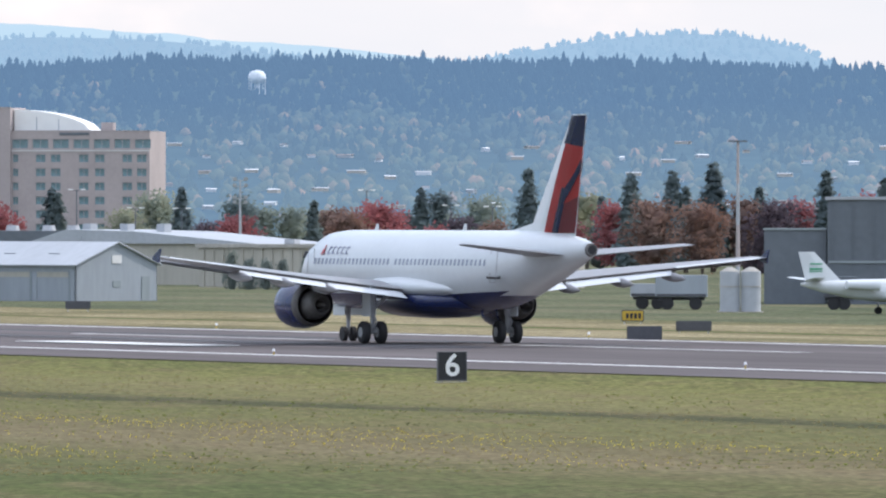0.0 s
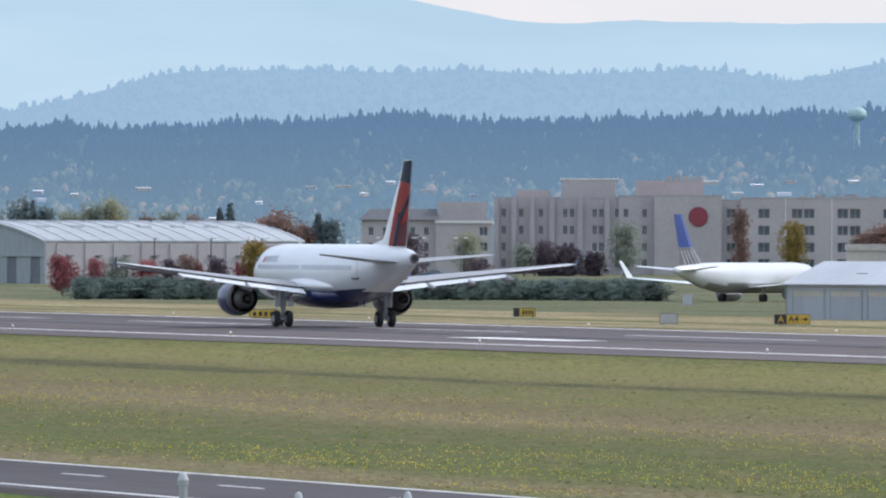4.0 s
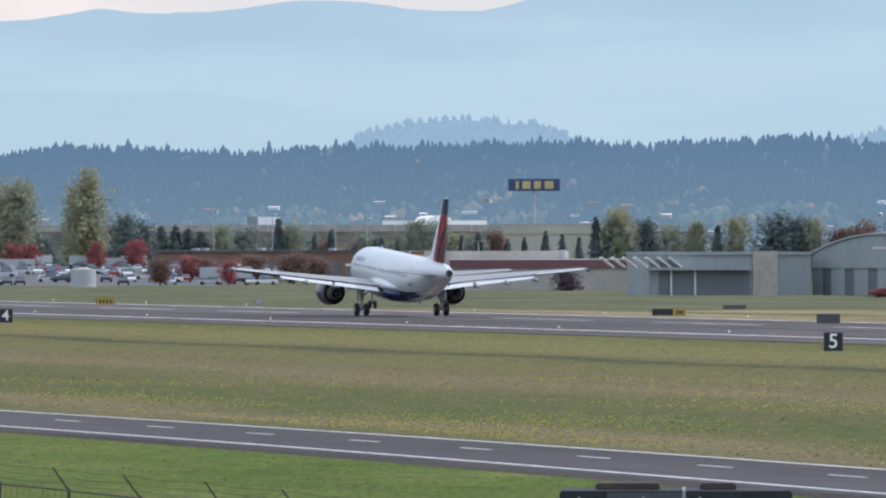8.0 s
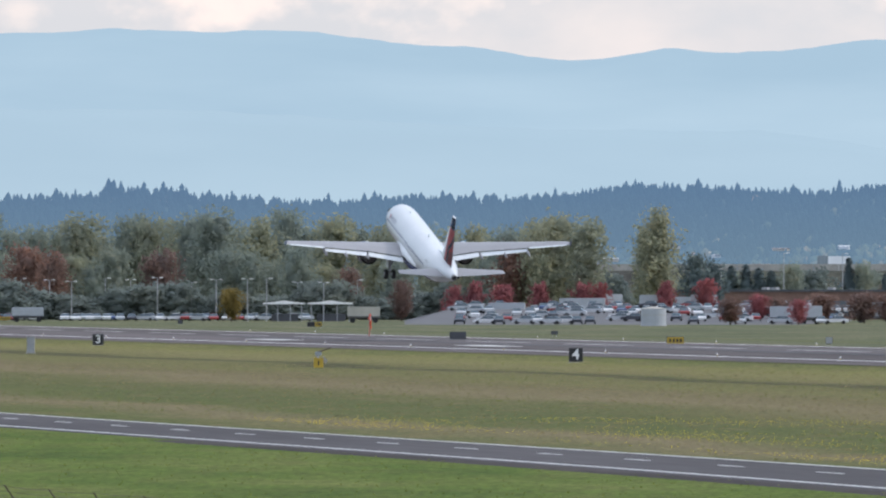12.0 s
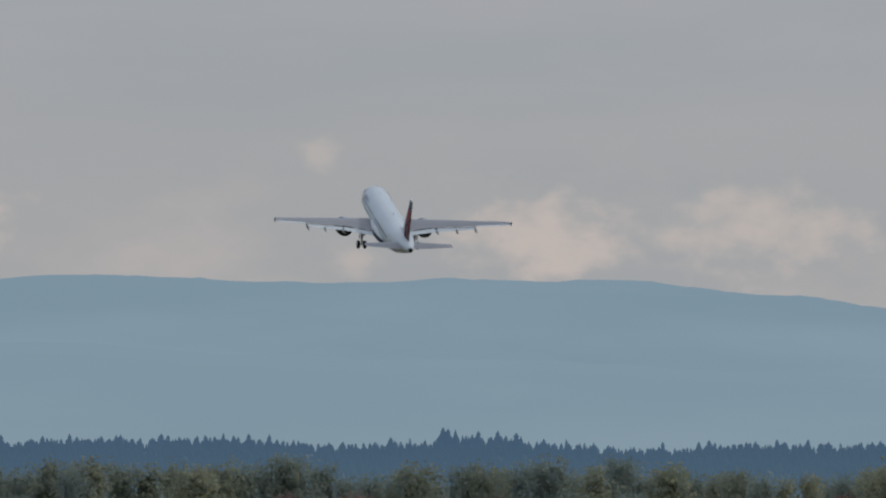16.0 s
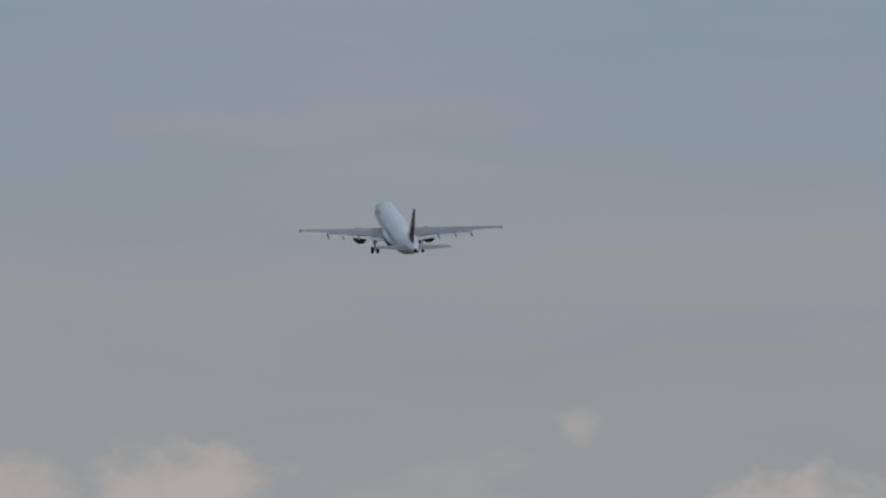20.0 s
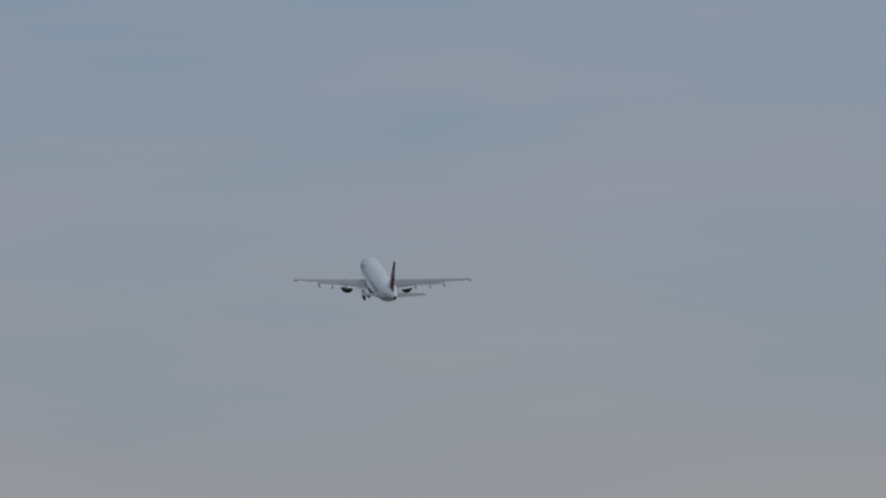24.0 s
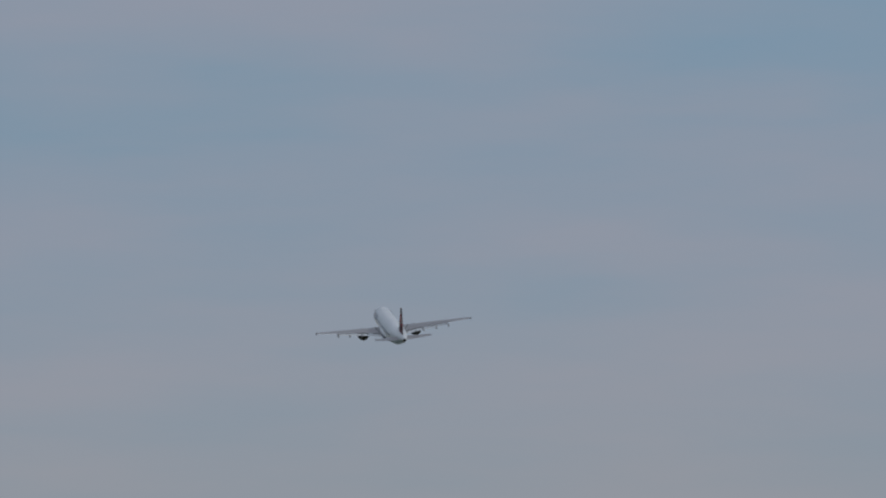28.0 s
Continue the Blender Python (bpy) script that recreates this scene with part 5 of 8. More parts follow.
def hotel_tower():
    m, L = frame_at(19.945, 2575, 21.462, 2560)
    hs = thing("hotel", m, "rose-beige hotel with teal windows and a white vault", "building")
    k = L / (21.462 - 19.945)
    X = lambda az: (az - 19.945) * k
    low = [X(19.98) + q * 2.05 for q in range(11) if q not in (4, 9)]
    rows = [(zc, 1.7, [(x, 1.25) for x in low[:9]]) for zc in (4.2, 7.2, 10.1, 13.1, 16.1, 19.1)]
    rows.append((22.1, 2.0, [(1.2 + q * 1.85, 1.45) for q in range(11)]))
    block(hs, 0, X(20.45), 3, 18, 24.9, "stucco_grey", rows, "glass_teal")
    block(hs, X(20.45), X(20.60), 2.0, 18, 25.6, "stucco_rose")
    block(hs, X(20.60), X(20.806), 0.0, 16, 29.9, "stucco_rose")
    part("stair_slot", boxed(X(20.20), X(20.225), 2.9, 3.05, 3, 21), "roof_dark", hs)
    x0, x1 = X(20.806), L
    w = x1 - x0
    cols = [-0.012, 0.169, 0.278, 0.481, 0.597, 0.795, 0.90]
    rows = [(zc, 1.75, [(x0 + 1.3 + c * w, 1.2 if i == 0 else 2.15) for i, c in enumerate(cols)]) for zc in (1.6, 4.3, 7.2, 10.1, 13.1, 16.1, 19.1)]
    rows.append((22.2, 2.0, [(x0 + 1.9 + q * (w - 3.4) / 6, 3.5) for q in range(7)]))
    block(hs, x0, x1, 1.0, 18, 24.9, "stucco_rose", rows, "glass_teal")
    part("band", boxed(x0 + 0.05, x1 - 0.05, 0.88, 1.0, 20.6, 20.85), "stucco_white", hs)
    part("name_bar", boxed(x0 + 10.5, x0 + 17, 0.9, 1.0, 24.0, 24.6), "sheet_dark", hs, "illegible name on the parapet")
    # the vault of white sheet
    prof = [(x0 + 0.2, 24.6)]
    for q in range(9):
        a = q / 8
        prof.append((x0 + 0.2 + 17.2 * a, 24.6 + 4.9 * math.cos(a * math.pi / 2) ** 0.55 if q < 8 else 24.6))
    part("vault_roof", prism(prof, 3, 14), "bright_white", hs, "white curved sheet roof")
    for q in (0.28, 0.56):
        part("vault_rib", boxed(x0 + 0.2 + 17.2 * q, x0 + 0.35 + 17.2 * q, 2.95, 14.05, 24.6, 28.4 - q * 1.6), "sheet_blue", hs)
    part("penthouse", boxed(X(20.02), X(20.27), 7, 15, 24.4, 29.5, 0.1), "stucco_rose", hs)
    part("penthouse", boxed(X(20.42), X(20.58), 7, 15, 24.4, 28.8, 0.1), "stucco_rose", hs)
    roof_unit(hs, x0 + 19.5, 9, 24.4, 2.6, 3, 2.4, "stucco_rose")
    roof_unit(hs, X(20.33), 9, 24.4, 3, 3, 1.5, "box_light")
    part("sign_bars", boxed(X(20.14), X(20.2), 2.88, 3.0, 24.9, 25.6), "sheet_dark", hs, "illegible sign")


hotel_tower()


def long_hotel():
    m, L = frame_at(17.277, 2130, 19.402, 2130)
    hs = thing("hotel", m, "cream four-storey hotel with a round red badge", "building")
    k = L / (19.402 - 17.277)
    X = lambda az: (az - 17.277) * k
    Z = (2.0, 4.9, 7.9, 10.9)
    # fluted left part with narrow windows
    ncols = [(X(17.277) + 1.4 + q, 0.85) for q in (0.3, 3.4, 6.9, 11.2, 12.4, 16.4, 17.6, 20.4)]
    block(hs, 0, X(17.87), 0, 16, 13.5, "stucco_grey", [(z, 1.6, ncols) for z in Z])
    for q in (-0.2, 2.9, 6.1, 9.6, 14.6, 19.4):
        part("pilaster", boxed(q + 0.2, q + 1.1, -1.1, -0.02, 0, 13.2), "stucco_grey", hs)
    cx = X(17.87)
    block(hs, cx, X(18.04), -0.5, 16, 13.9, "stucco_grey", [(z, 1.6, [(cx + 1.3, 0.9), (cx + 4.6, 0.9)]) for z in Z])
    tx0, tx1 = X(18.04), X(18.36)
    block(hs, tx0, tx1, -3.0, 14, 14.0, "stucco")
    bm = tubed((0, -3.25, 0), (0, -3.0, 0), 1.6, 1.6, 32)
    part("badge", bm, "badge", hs, "round red badge on the wall", m=pose(X(18.25), 0, 10.3))
    part("badge_rim", tubed((0, -3.2, 0), (0, -3.0, 0), 1.75, 1.75, 32), "maroon", hs, m=pose(X(18.25), 0, 10.3))
    block(hs, tx1, X(18.45), 1.0, 14, 13.2, "stucco_grey", [(z, 1.7, [(tx1 + 1.7, 1.7)]) for z in Z])
    rx = X(18.45)
    wins = [(X(18.562) - 0, 2.1)]
    for a, b in ((18.72, 18.777), (18.937, 18.996), (19.155, 19.215)):
        wins += [(X(a), 1.95), (X(b), 1.95)]
    wins.append((X(19.372), 2.1))
    block(hs, rx, L, 0, 14, 13.6, "stucco", [(z, 1.75, wins) for z in Z])
    for az in (18.665, 18.885):
        part("downpipe", tubed((X(az), -0.12, 0), (X(az), -0.12, 13.5), 0.1, 0.1, 8), "stucco_white", hs)
    # penthouses
    part("penthouse", boxed(X(17.60), X(17.855), 4, 12, 13.1, 16.8, 0.08), "stucco", hs)
    part("penthouse_cap", boxed(X(17.59), X(17.865), 3.9, 12.1, 16.8, 17.05), "stucco_white", hs)
    part("penthouse", boxed(X(17.95), X(18.275), 3, 11, 13.4, 16.7, 0.08), "stucco_rose", hs)
    for q in range(5):
        part("merlon", boxed(X(18.10) + q * 1.35, X(18.10) + q * 1.35 + 0.8, 2.95, 3.4, 16.7, 17.5), "stucco_rose", hs)
    part("penthouse", boxed(X(17.38), X(17.54), 4, 10, 13.1, 14.9), "stucco_rose", hs)
    for q in range(7):
        roof_unit(hs, X(18.75) + q * 3.1, 5, 13.2, 1.6, 2, 0.9 + 0.3 * (q % 2), "box_light")
    roof_unit(hs, X(19.34), 6, 13.2, 4.2, 4, 2.3, "stucco_rose")


long_hotel()


def corner_hotel():
    m, L = frame_at(16.645, 2110, 17.27, 2110)
    hs = thing("annex_building", m, "cream three-storey annex with a dark hipped roof", "building")
    k = L / (17.27 - 16.645)
    Z = (2.0, 4.9, 7.6)
    a = (17.0 - 16.645) * k
    block(hs, 0, a, 0, 14, 9.5, "stucco", [(z, 1.5, [(1.7, 0.9), (4.2, 0.9), (5.4, 0.9), (7.8, 0.9), (9.0, 0.9), (11.4, 0.9)]) for z in Z])
    bm = bmesh.new()
    base = [(-0.5, -0.6, 9.6), (a + 0.4, -0.6, 9.6), (a + 0.4, 14, 9.6), (-0.5, 14, 9.6)]
    top = [(1.6, 4, 11.5), (a + 0.2, 4, 11.5), (a + 0.2, 10, 11.5), (1.6, 10, 11.5)]
    loft(bm, [base, top])
    bmesh.ops.recalc_face_normals(bm, faces=bm.faces[:])
    part("hipped_roof", bm, "roof_dark", hs, "dark hipped roof")
    block(hs, a, L, -2.0, 12, 9.6, "stucco", [(z, 1.6, [(L - 1.6, 1.5)]) for z in Z])
    part("penthouse", boxed(a + 0.3, a + 8.9, 2, 10, 9.2, 12.8, 0.1), "stucco", hs)
    part("cornice", boxed(a - 0.2, L, -2.25, -2.02, 9.0, 9.5), "stucco_white", hs)


corner_hotel()


def white_office():
    m, L = frame_at(19.41, 2200, 19.934, 2200)
    hs = thing("office_building", m, "white flat-roofed office building with dark windows", "building")
    cols = [(1.6, 1.3), (3.4, 1.3), (7.6, 2.6), (11.6, 2.6), (15.9, 2.7)]
    block(hs, 0, L, 0, 14, 13.9, "stucco_white", [(z, 1.8, cols) for z in (2.2, 5.2, 8.2, 11.3)])
    part("upper_storey", boxed(0.3, L * 0.71, 3, 12, 13.4, 17.0, 0.05), "stucco_white", hs)
    roof_unit(hs, L * 0.88, 5, 13.5, 3.4, 3, 1.3, "sheet_dark")
    roof_unit(hs, L * 0.93, 4, 13.5, 1.4, 2, 0.9, "box_dark")
    m, L = frame_at(19.0, 2190, 19.40, 2190)
    hs = thing("office_building", m, "cream flat-roofed office building with dark windows", "building")
    block(hs, 0, L, 0, 12, 13.2, "stucco", [(z, 1.8, [(3.2, 2.0), (6.0, 2.0), (13.0, 2.0)]) for z in (2.0, 4.9, 7.8, 10.7)])
    roof_unit(hs, L * 0.8, 5, 12.8, 6, 4, 2.0, "stucco")


white_office()


def mast_tower():
    c = site(19.648, 2600)
    s = thing("radio_mast", pose(c.x, c.y, 0), "tall dark lattice mast with a lamp on top", "mast")
    for q in range(3):
        a = q * 2.094
        part("mast_leg", tubed((0.45 * math.cos(a), 0.45 * math.sin(a), 0), (0.25 * math.cos(a), 0.25 * math.sin(a), 39.3), 0.12, 0.1, 6), "sheet_dark", s)
    bm = bmesh.new()
    for q in range(26):
        z = q * 1.5
        for j in range(3):
            a, b = j * 2.094, (j + 1) * 2.094
            tube(bm, (0.42 * math.cos(a), 0.42 * math.sin(a), z), (0.42 * math.cos(b), 0.42 * math.sin(b), z + 1.5), 0.06, 0.06, 4)
    part("lattice", bm, "sheet_dark", s)
    part("beacon", tubed((0, 0, 39.3), (0, 0, 40.2), 0.25, 0.2, 10), "red_pole", s)


mast_tower()


def gable_hangar(corner_b, corner_d, bays=4):
    """A pale hangar: a long side with doors running left from its near corner, a gable end running right."""
    c = site(corner_b, corner_d)
    m = Matrix.Translation(c) @ Matrix.Rotation(radians(-corner_b), 4, "Z") @ Matrix.Rotation(radians(-41.5), 4, "Z")
    hs = thing("hangar", m, "pale blue-grey hangar with a white gabled roof", "hangar", "row of pale hangars")
    Lg, W, E, R = 0.8 + 4.35 * bays, 10.4, 3.1, 4.95
    bm = bmesh.new()
    # local: x along the long side to the left is -x, the gable end goes +y
    doors = [(-Lg + 2.6 + q * 4.35, 3.7) for q in range(bays)]
    pierced_wall(bm, Lg, 0, E, [(1.25, 2.5, doors)], 0.2, 0.0, -Lg)
    box(bm, -Lg, 0, W - 0.2, W, 0, E)
    part("side_wall", bm, "sheet_blue", hs)
    for q, (x, w) in enumerate(doors):
        part("door_panel", boxed(x - w / 2, x + w / 2, 0.08, 0.14, 0, 2.5), "sheet_blue", hs, "pale sliding door panel")
        part("door_head", boxed(x - w / 2, x + w / 2, 0.05, 0.08, 2.05, 2.5), "sheet_tan", hs)
        part("door_post", boxed(x + w / 2 - 0.1, x + w / 2 + 0.12, -0.05, 0.0, 0, 2.6), "sheet_grey", hs)
    for x in (0.0, -Lg):
        gb = bmesh.new()
        pts = [(x, 0, 0), (x, W, 0), (x, W, E), (x, W / 2, R), (x, 0, E)]
        loft(gb, [pts, [(p[0] - 0.15 if x == 0 else p[0] + 0.15, p[1], p[2]) for p in pts]])
        bmesh.ops.recalc_face_normals(gb, faces=gb.faces[:])
        part("gable_wall", gb, "sheet_blue", hs)
    for y0, y1, a, b in ((-0.35, W / 2, E - 0.1, R), (W + 0.35, W / 2, E - 0.1, R)):
        rb = bmesh.new()
        loft(rb, [[(-Lg - 0.3, y0, a), (-Lg - 0.3, y1, b), (-Lg - 0.3, y1, b + 0.1), (-Lg - 0.3, y0, a + 0.1)], [(0.3, y0, a), (0.3, y1, b), (0.3, y1, b + 0.1), (0.3, y0, a + 0.1)]])
        bmesh.ops.recalc_face_normals(rb, faces=rb.faces[:])
        part("roof_sheet", rb, "sheet_white", hs, "white sheet roof slope")
    for q in range(-5, int(-Lg) + 2, -5):
        part("roof_vent", boxed(q, q + 1.2, 2.2, 2.45, 3.85, 4.05), "sheet_dark", hs)
    part("gable_vent", boxed(0.01, 0.06, W / 2 - 0.6, W / 2 + 0.6, 3.2, 3.9), "stucco_white", hs)
    part("gable_window", boxed(0.01, 0.05, W / 2 - 0.5, W / 2 + 0.5, 1.2, 1.75), "sheet_grey", hs)
    part("gable_door", boxed(0.01, 0.05, W - 2.0, W - 1.0, 0, 2.1), "sheet_grey", hs)


gable_hangar(21.115, 1012)
gable_hangar(19.966, 1012, 7)


def rear_hangar():
    m, L = frame_at(20.90, 1255, 21.98, 1235)
    hs = thing("hangar", m, "tan hangar with a low white gabled roof and vents", "hangar")
    part("wall", boxed(0, L, 0, 12, 0, 4.3), "sheet_tan", hs)
    part("roof_sheet", prism([(-0.4, 4.3), (5.2, 5.75), (14.8, 5.55), (L + 0.4, 4.3)], -0.4, 12.4), "sheet_white", hs, "white low-pitched roof")
    for q in (5.1, 10.2, 15.2):
        part("roof_vent", boxed(q - 0.55, q + 0.55, 3, 4.2, 5.3, 6.35, 0.05), "sheet_white", hs, "white box vent")
    part("white_post", boxed(7.2, 7.4, -0.5, -0.3, 4.3, 5.0), "sheet_white", hs)
    m, L = frame_at(20.45, 1330, 20.98, 1330)
    hs = thing("flat_building", m, "low building with a dark flat roof and roof fans", "building")
    part("wall", boxed(0, L, 0, 14, 0, 5.0), "sheet_grey", hs)
    part("parapet", boxed(-0.2, L + 8, -0.2, 14, 4.3, 5.5), "sheet_dark", hs, "dark grey parapet")
    for q in (2, 4.2, 8.5, 12.5, 15.2):
        part("roof_fan", tubed((q, 3, 5.5), (q, 3, 6.1), 0.8, 0.65, 14), "steel", hs)
    m, L = frame_at(21.70, 1210, 23.30, 1190)
    hs = thing("warehouse", m, "long tan ribbed warehouse with a pale roof edge", "warehouse")
    part("wall", boxed(0, L, 0, 10, 0, 4.0), "sheet_tan", hs)
    rib = None
    q = 0.6
    while q < L * 0.74:
        if rib is None:
            rib = part("rib", boxed(-0.12, 0.12, -0.16, 0.0, 0, 3.9), "sheet_tan", hs, m=pose(q, 0, 0))
        else:
            same("rib", rib, pose(q, 0, 0), hs)
        q += 1.15
    part("roof_edge", boxed(-0.2, L * 0.72, -0.3, 10, 4.0, 4.35), "concrete", hs)
    part("roof_edge", boxed(L * 0.72 + 0.1, L + 0.2, -0.5, 10, 3.9, 5.0), "sheet_white", hs, "white fascia")
    part("dark_bay", boxed(L * 0.74, L * 0.96, -0.06, -0.02, 0, 3.6), "sheet_dark", hs)
    part("roller_door", boxed(L * 0.9, L * 0.985, -0.14, -0.08, 1.6, 2.9), "sheet_white", hs)
    roof_unit(hs, L * 0.22, 4, 4.35, 1.2, 1.2, 0.5, "sheet_white")
    m, L = frame_at(19.3, 1290, 20.3, 1310)
    hs = thing("flat_building", m, "low grey building with a flat white roof edge", "building")
    part("wall", boxed(0, L, 0, 12, 0, 5.6), "sheet_tan", hs)
    part("roof_edge", boxed(-0.2, L + 0.2, -0.3, 12, 5.6, 6.3), "concrete", hs)
    roof_unit(hs, L * 0.3, 4, 6.3, 4, 3, 0.7)


rear_hangar()


def dark_hangar():
    m, L = frame_at(24.392, 985, 25.6, 985)
    hs = thing("hangar", m, "dark grey metal hangar with a pale roof edge", "hangar")
    part("wall", boxed(5.2, L, 0, 20, 0, 8.6), "sheet_dark", hs)
    part("lean_to", boxed(0, 5.1, 1, 18, 0, 6.1), "sheet_dark", hs)
    part("roof_edge", boxed(5.0, L, -0.2, 20, 8.6, 8.85), "sheet_white", hs)
    part("lean_to_edge", boxed(-0.1, 5.1, 0.9, 18, 6.1, 6.25), "sheet_grey", hs)
    q = 5.6
    rib = None
    while q < L:
        if rib is None:
            rib = part("seam", boxed(-0.05, 0.05, -0.07, 0.0, 0, 8.5), "sheet_dark", hs, m=pose(q, 0, 0))
        else:
            same("seam", rib, pose(q, 0, 0), hs)
        q += 1.7
    part("girt", boxed(5.3, L, -0.12, -0.075, 3.4, 3.6), "sheet_grey", hs)
    part("red_badge", boxed(10.2, 10.75, -0.2, -0.05, 6.1, 7.0), "badge", hs)


dark_hangar()


def arch_hangar():
    c = site(15.138, 1690)
    ux = Vector((math.cos(radians(-15.1)), math.sin(radians(-15.1)), 0))
    uy = Vector((-ux.y, ux.x, 0))
    fv = (-20.0 * ux + 27.0 * uy)
    m = Matrix.Translation(c) @ Matrix.Rotation(math.atan2(-fv.y, -fv.x), 4, "Z")
    W = fv.length
    hs = thing("arched_hangar", m, "grey-green hangar with a barrel roof and red shrubs", "hangar")
    # local: the front runs from x=-W to 0 at y=0, the hall goes back along +y
    D = 46.0
    n = 18
    arch = []
    for q in range(n + 1):
        a = -1 + 2 * q / n
        arch.append((-W / 2 + a * W / 2, 5.9 + 2.75 * (1 - a * a)))
    doors = [(-W + 3.4 + q * 5.6, 2.3) for q in range(6)]
    bm = bmesh.new()
    pierced_wall(bm, W, 0, 4.6, [(1.9, 3.8, doors)], 0.3, 0.0, -W)
    pts = [(x, z) for x, z in arch] + [(0, 4.6), (-W, 4.6)]
    vs = [[bm.verts.new((x, y, z)) for x, z in pts] for y in (0.0, 0.3)]
    k = len(pts)
    for i in range(k):
        bm.faces.new((vs[0][i], vs[0][(i + 1) % k], vs[1][(i + 1) % k], vs[1][i]))
    bm.faces.new(vs[0])
    bm.faces.new(vs[1][::-1])
    bmesh.ops.recalc_face_normals(bm, faces=bm.faces[:])
    part("front_wall", bm, "sheet_grey", hs)
    for x, w in doors:
        part("door_leaf", boxed(x - w / 2, x + w / 2, 0.2, 0.27, 0, 3.8), "sheet_dark", hs, "dark recessed door")
    part("lintel", boxed(-W, 0, -0.12, -0.01, 3.85, 4.15), "sheet_grey", hs)
    part("name_bar", boxed(-W / 2 - 2.2, -W / 2 + 2.2, -0.08, -0.01, 6.6, 6.85), "stucco_white", hs, "illegible pale lettering")
    part("side_wall", boxed(-0.3, 0, 0.3, D, 0, 5.8), "stucco_grey", hs, "pale side wall")
    part("side_wall", boxed(-W, -W + 0.3, 0.3, D, 0, 5.8), "stucco_grey", hs, "pale side wall")
    part("rear_wall", boxed(-W + 0.3, -0.3, D - 0.3, D, 0, 5.8), "stucco_grey", hs)
    rb = bmesh.new()
    outer = [(x, z + 0.02) for x, z in arch]
    rings = []
    for y in (-0.3, D + 0.3):
        rings.append([(x, y, z) for x, z in outer] + [(x, y, z + 0.22) for x, z in reversed(outer)])
    loft(rb, rings)
    bmesh.ops.recalc_face_normals(rb, faces=rb.faces[:])
    part("barrel_roof", rb, "roof_pale", hs, "pale grey barrel roof", smooth=False)
    seam = None
    for q in range(15):
        if seam is None:
            sb = bmesh.new()
            loft(sb, [[(x, y, z + 0.2) for x, z in outer] + [(x, y, z + 0.34) for x, z in reversed(outer)] for y in (0.0, 0.22)])
            bmesh.ops.recalc_face_normals(sb, faces=sb.faces[:])
            seam = part("roof_seam", sb, "sheet_white", hs, m=pose(0, 0.6, 0))
        else:
            same("roof_seam", seam, pose(0, 0.6 + 3.2 * q, 0), hs)
    for q in range(7):
        for a in (0.25, 0.55):
            x = -W / 2 + a * W / 2
            part("skylight", boxed(x - 0.6, x + 0.6, 4 + q * 6, 6 + q * 6, 5.9 + 2.75 * (1 - a * a) + 0.05, 5.9 + 2.75 * (1 - a * a) + 0.42), "sheet_white", hs)
    for q in range(9):
        part("downpipe", boxed(0.01, 0.15, 2 + q * 5, 2.2 + q * 5, 0, 5.7), "stucco_grey", hs)
        part("lamp_hood", boxed(0.005, 0.5, 3.8 + q * 5, 4.9 + q * 5, 3.9, 4.05), "sheet_dark", hs)
    # low wing on the left with a white panel and a slatted canopy
    m2, L2 = frame_at(13.50, 1705, 14.466, 1712)
    wg = thing("hangar_wing", m2, "low grey hangar wing with slatted white canopy", "hangar")
    part("wall", boxed(6, L2, 0.3, 14, 0, 6.0), "sheet_grey", wg)
    part("roof_edge", boxed(5.8, L2, 0, 14, 5.75, 6.2), "sheet_grey", wg)
    part("white_panel", boxed(L2 - 8.6, L2 - 5.0, -0.2, 0.28, 0, 6.3), "concrete", wg, "pale concrete pylon")
    part("dark_opening", boxed(7.4, L2 - 9, 0.2, 0.29, 0, 3.5), "sheet_dark", wg)
    for q in (9.0, 12.5):
        part("column", boxed(q, q + 0.25, -0.1, 0.15, 0, 3.6), "stucco_white", wg)
    part("canopy_edge", boxed(5.6, L2 - 9, -1.2, 0.15, 3.6, 4.0), "sheet_grey", wg)
    slat = None
    for q in range(7):
        mt = pose(0.6 + q * 1.65, -1.0, 4.0, 0, -52, 0)
        if slat is None:
            slat = part("canopy_slat", boxed(-0.12, 0.12, -0.1, 1.5, 0, 2.3), "stucco_white", wg, "white canopy slat", m=mt)
        else:
            same("canopy_slat", slat, mt, wg)


arch_hangar()


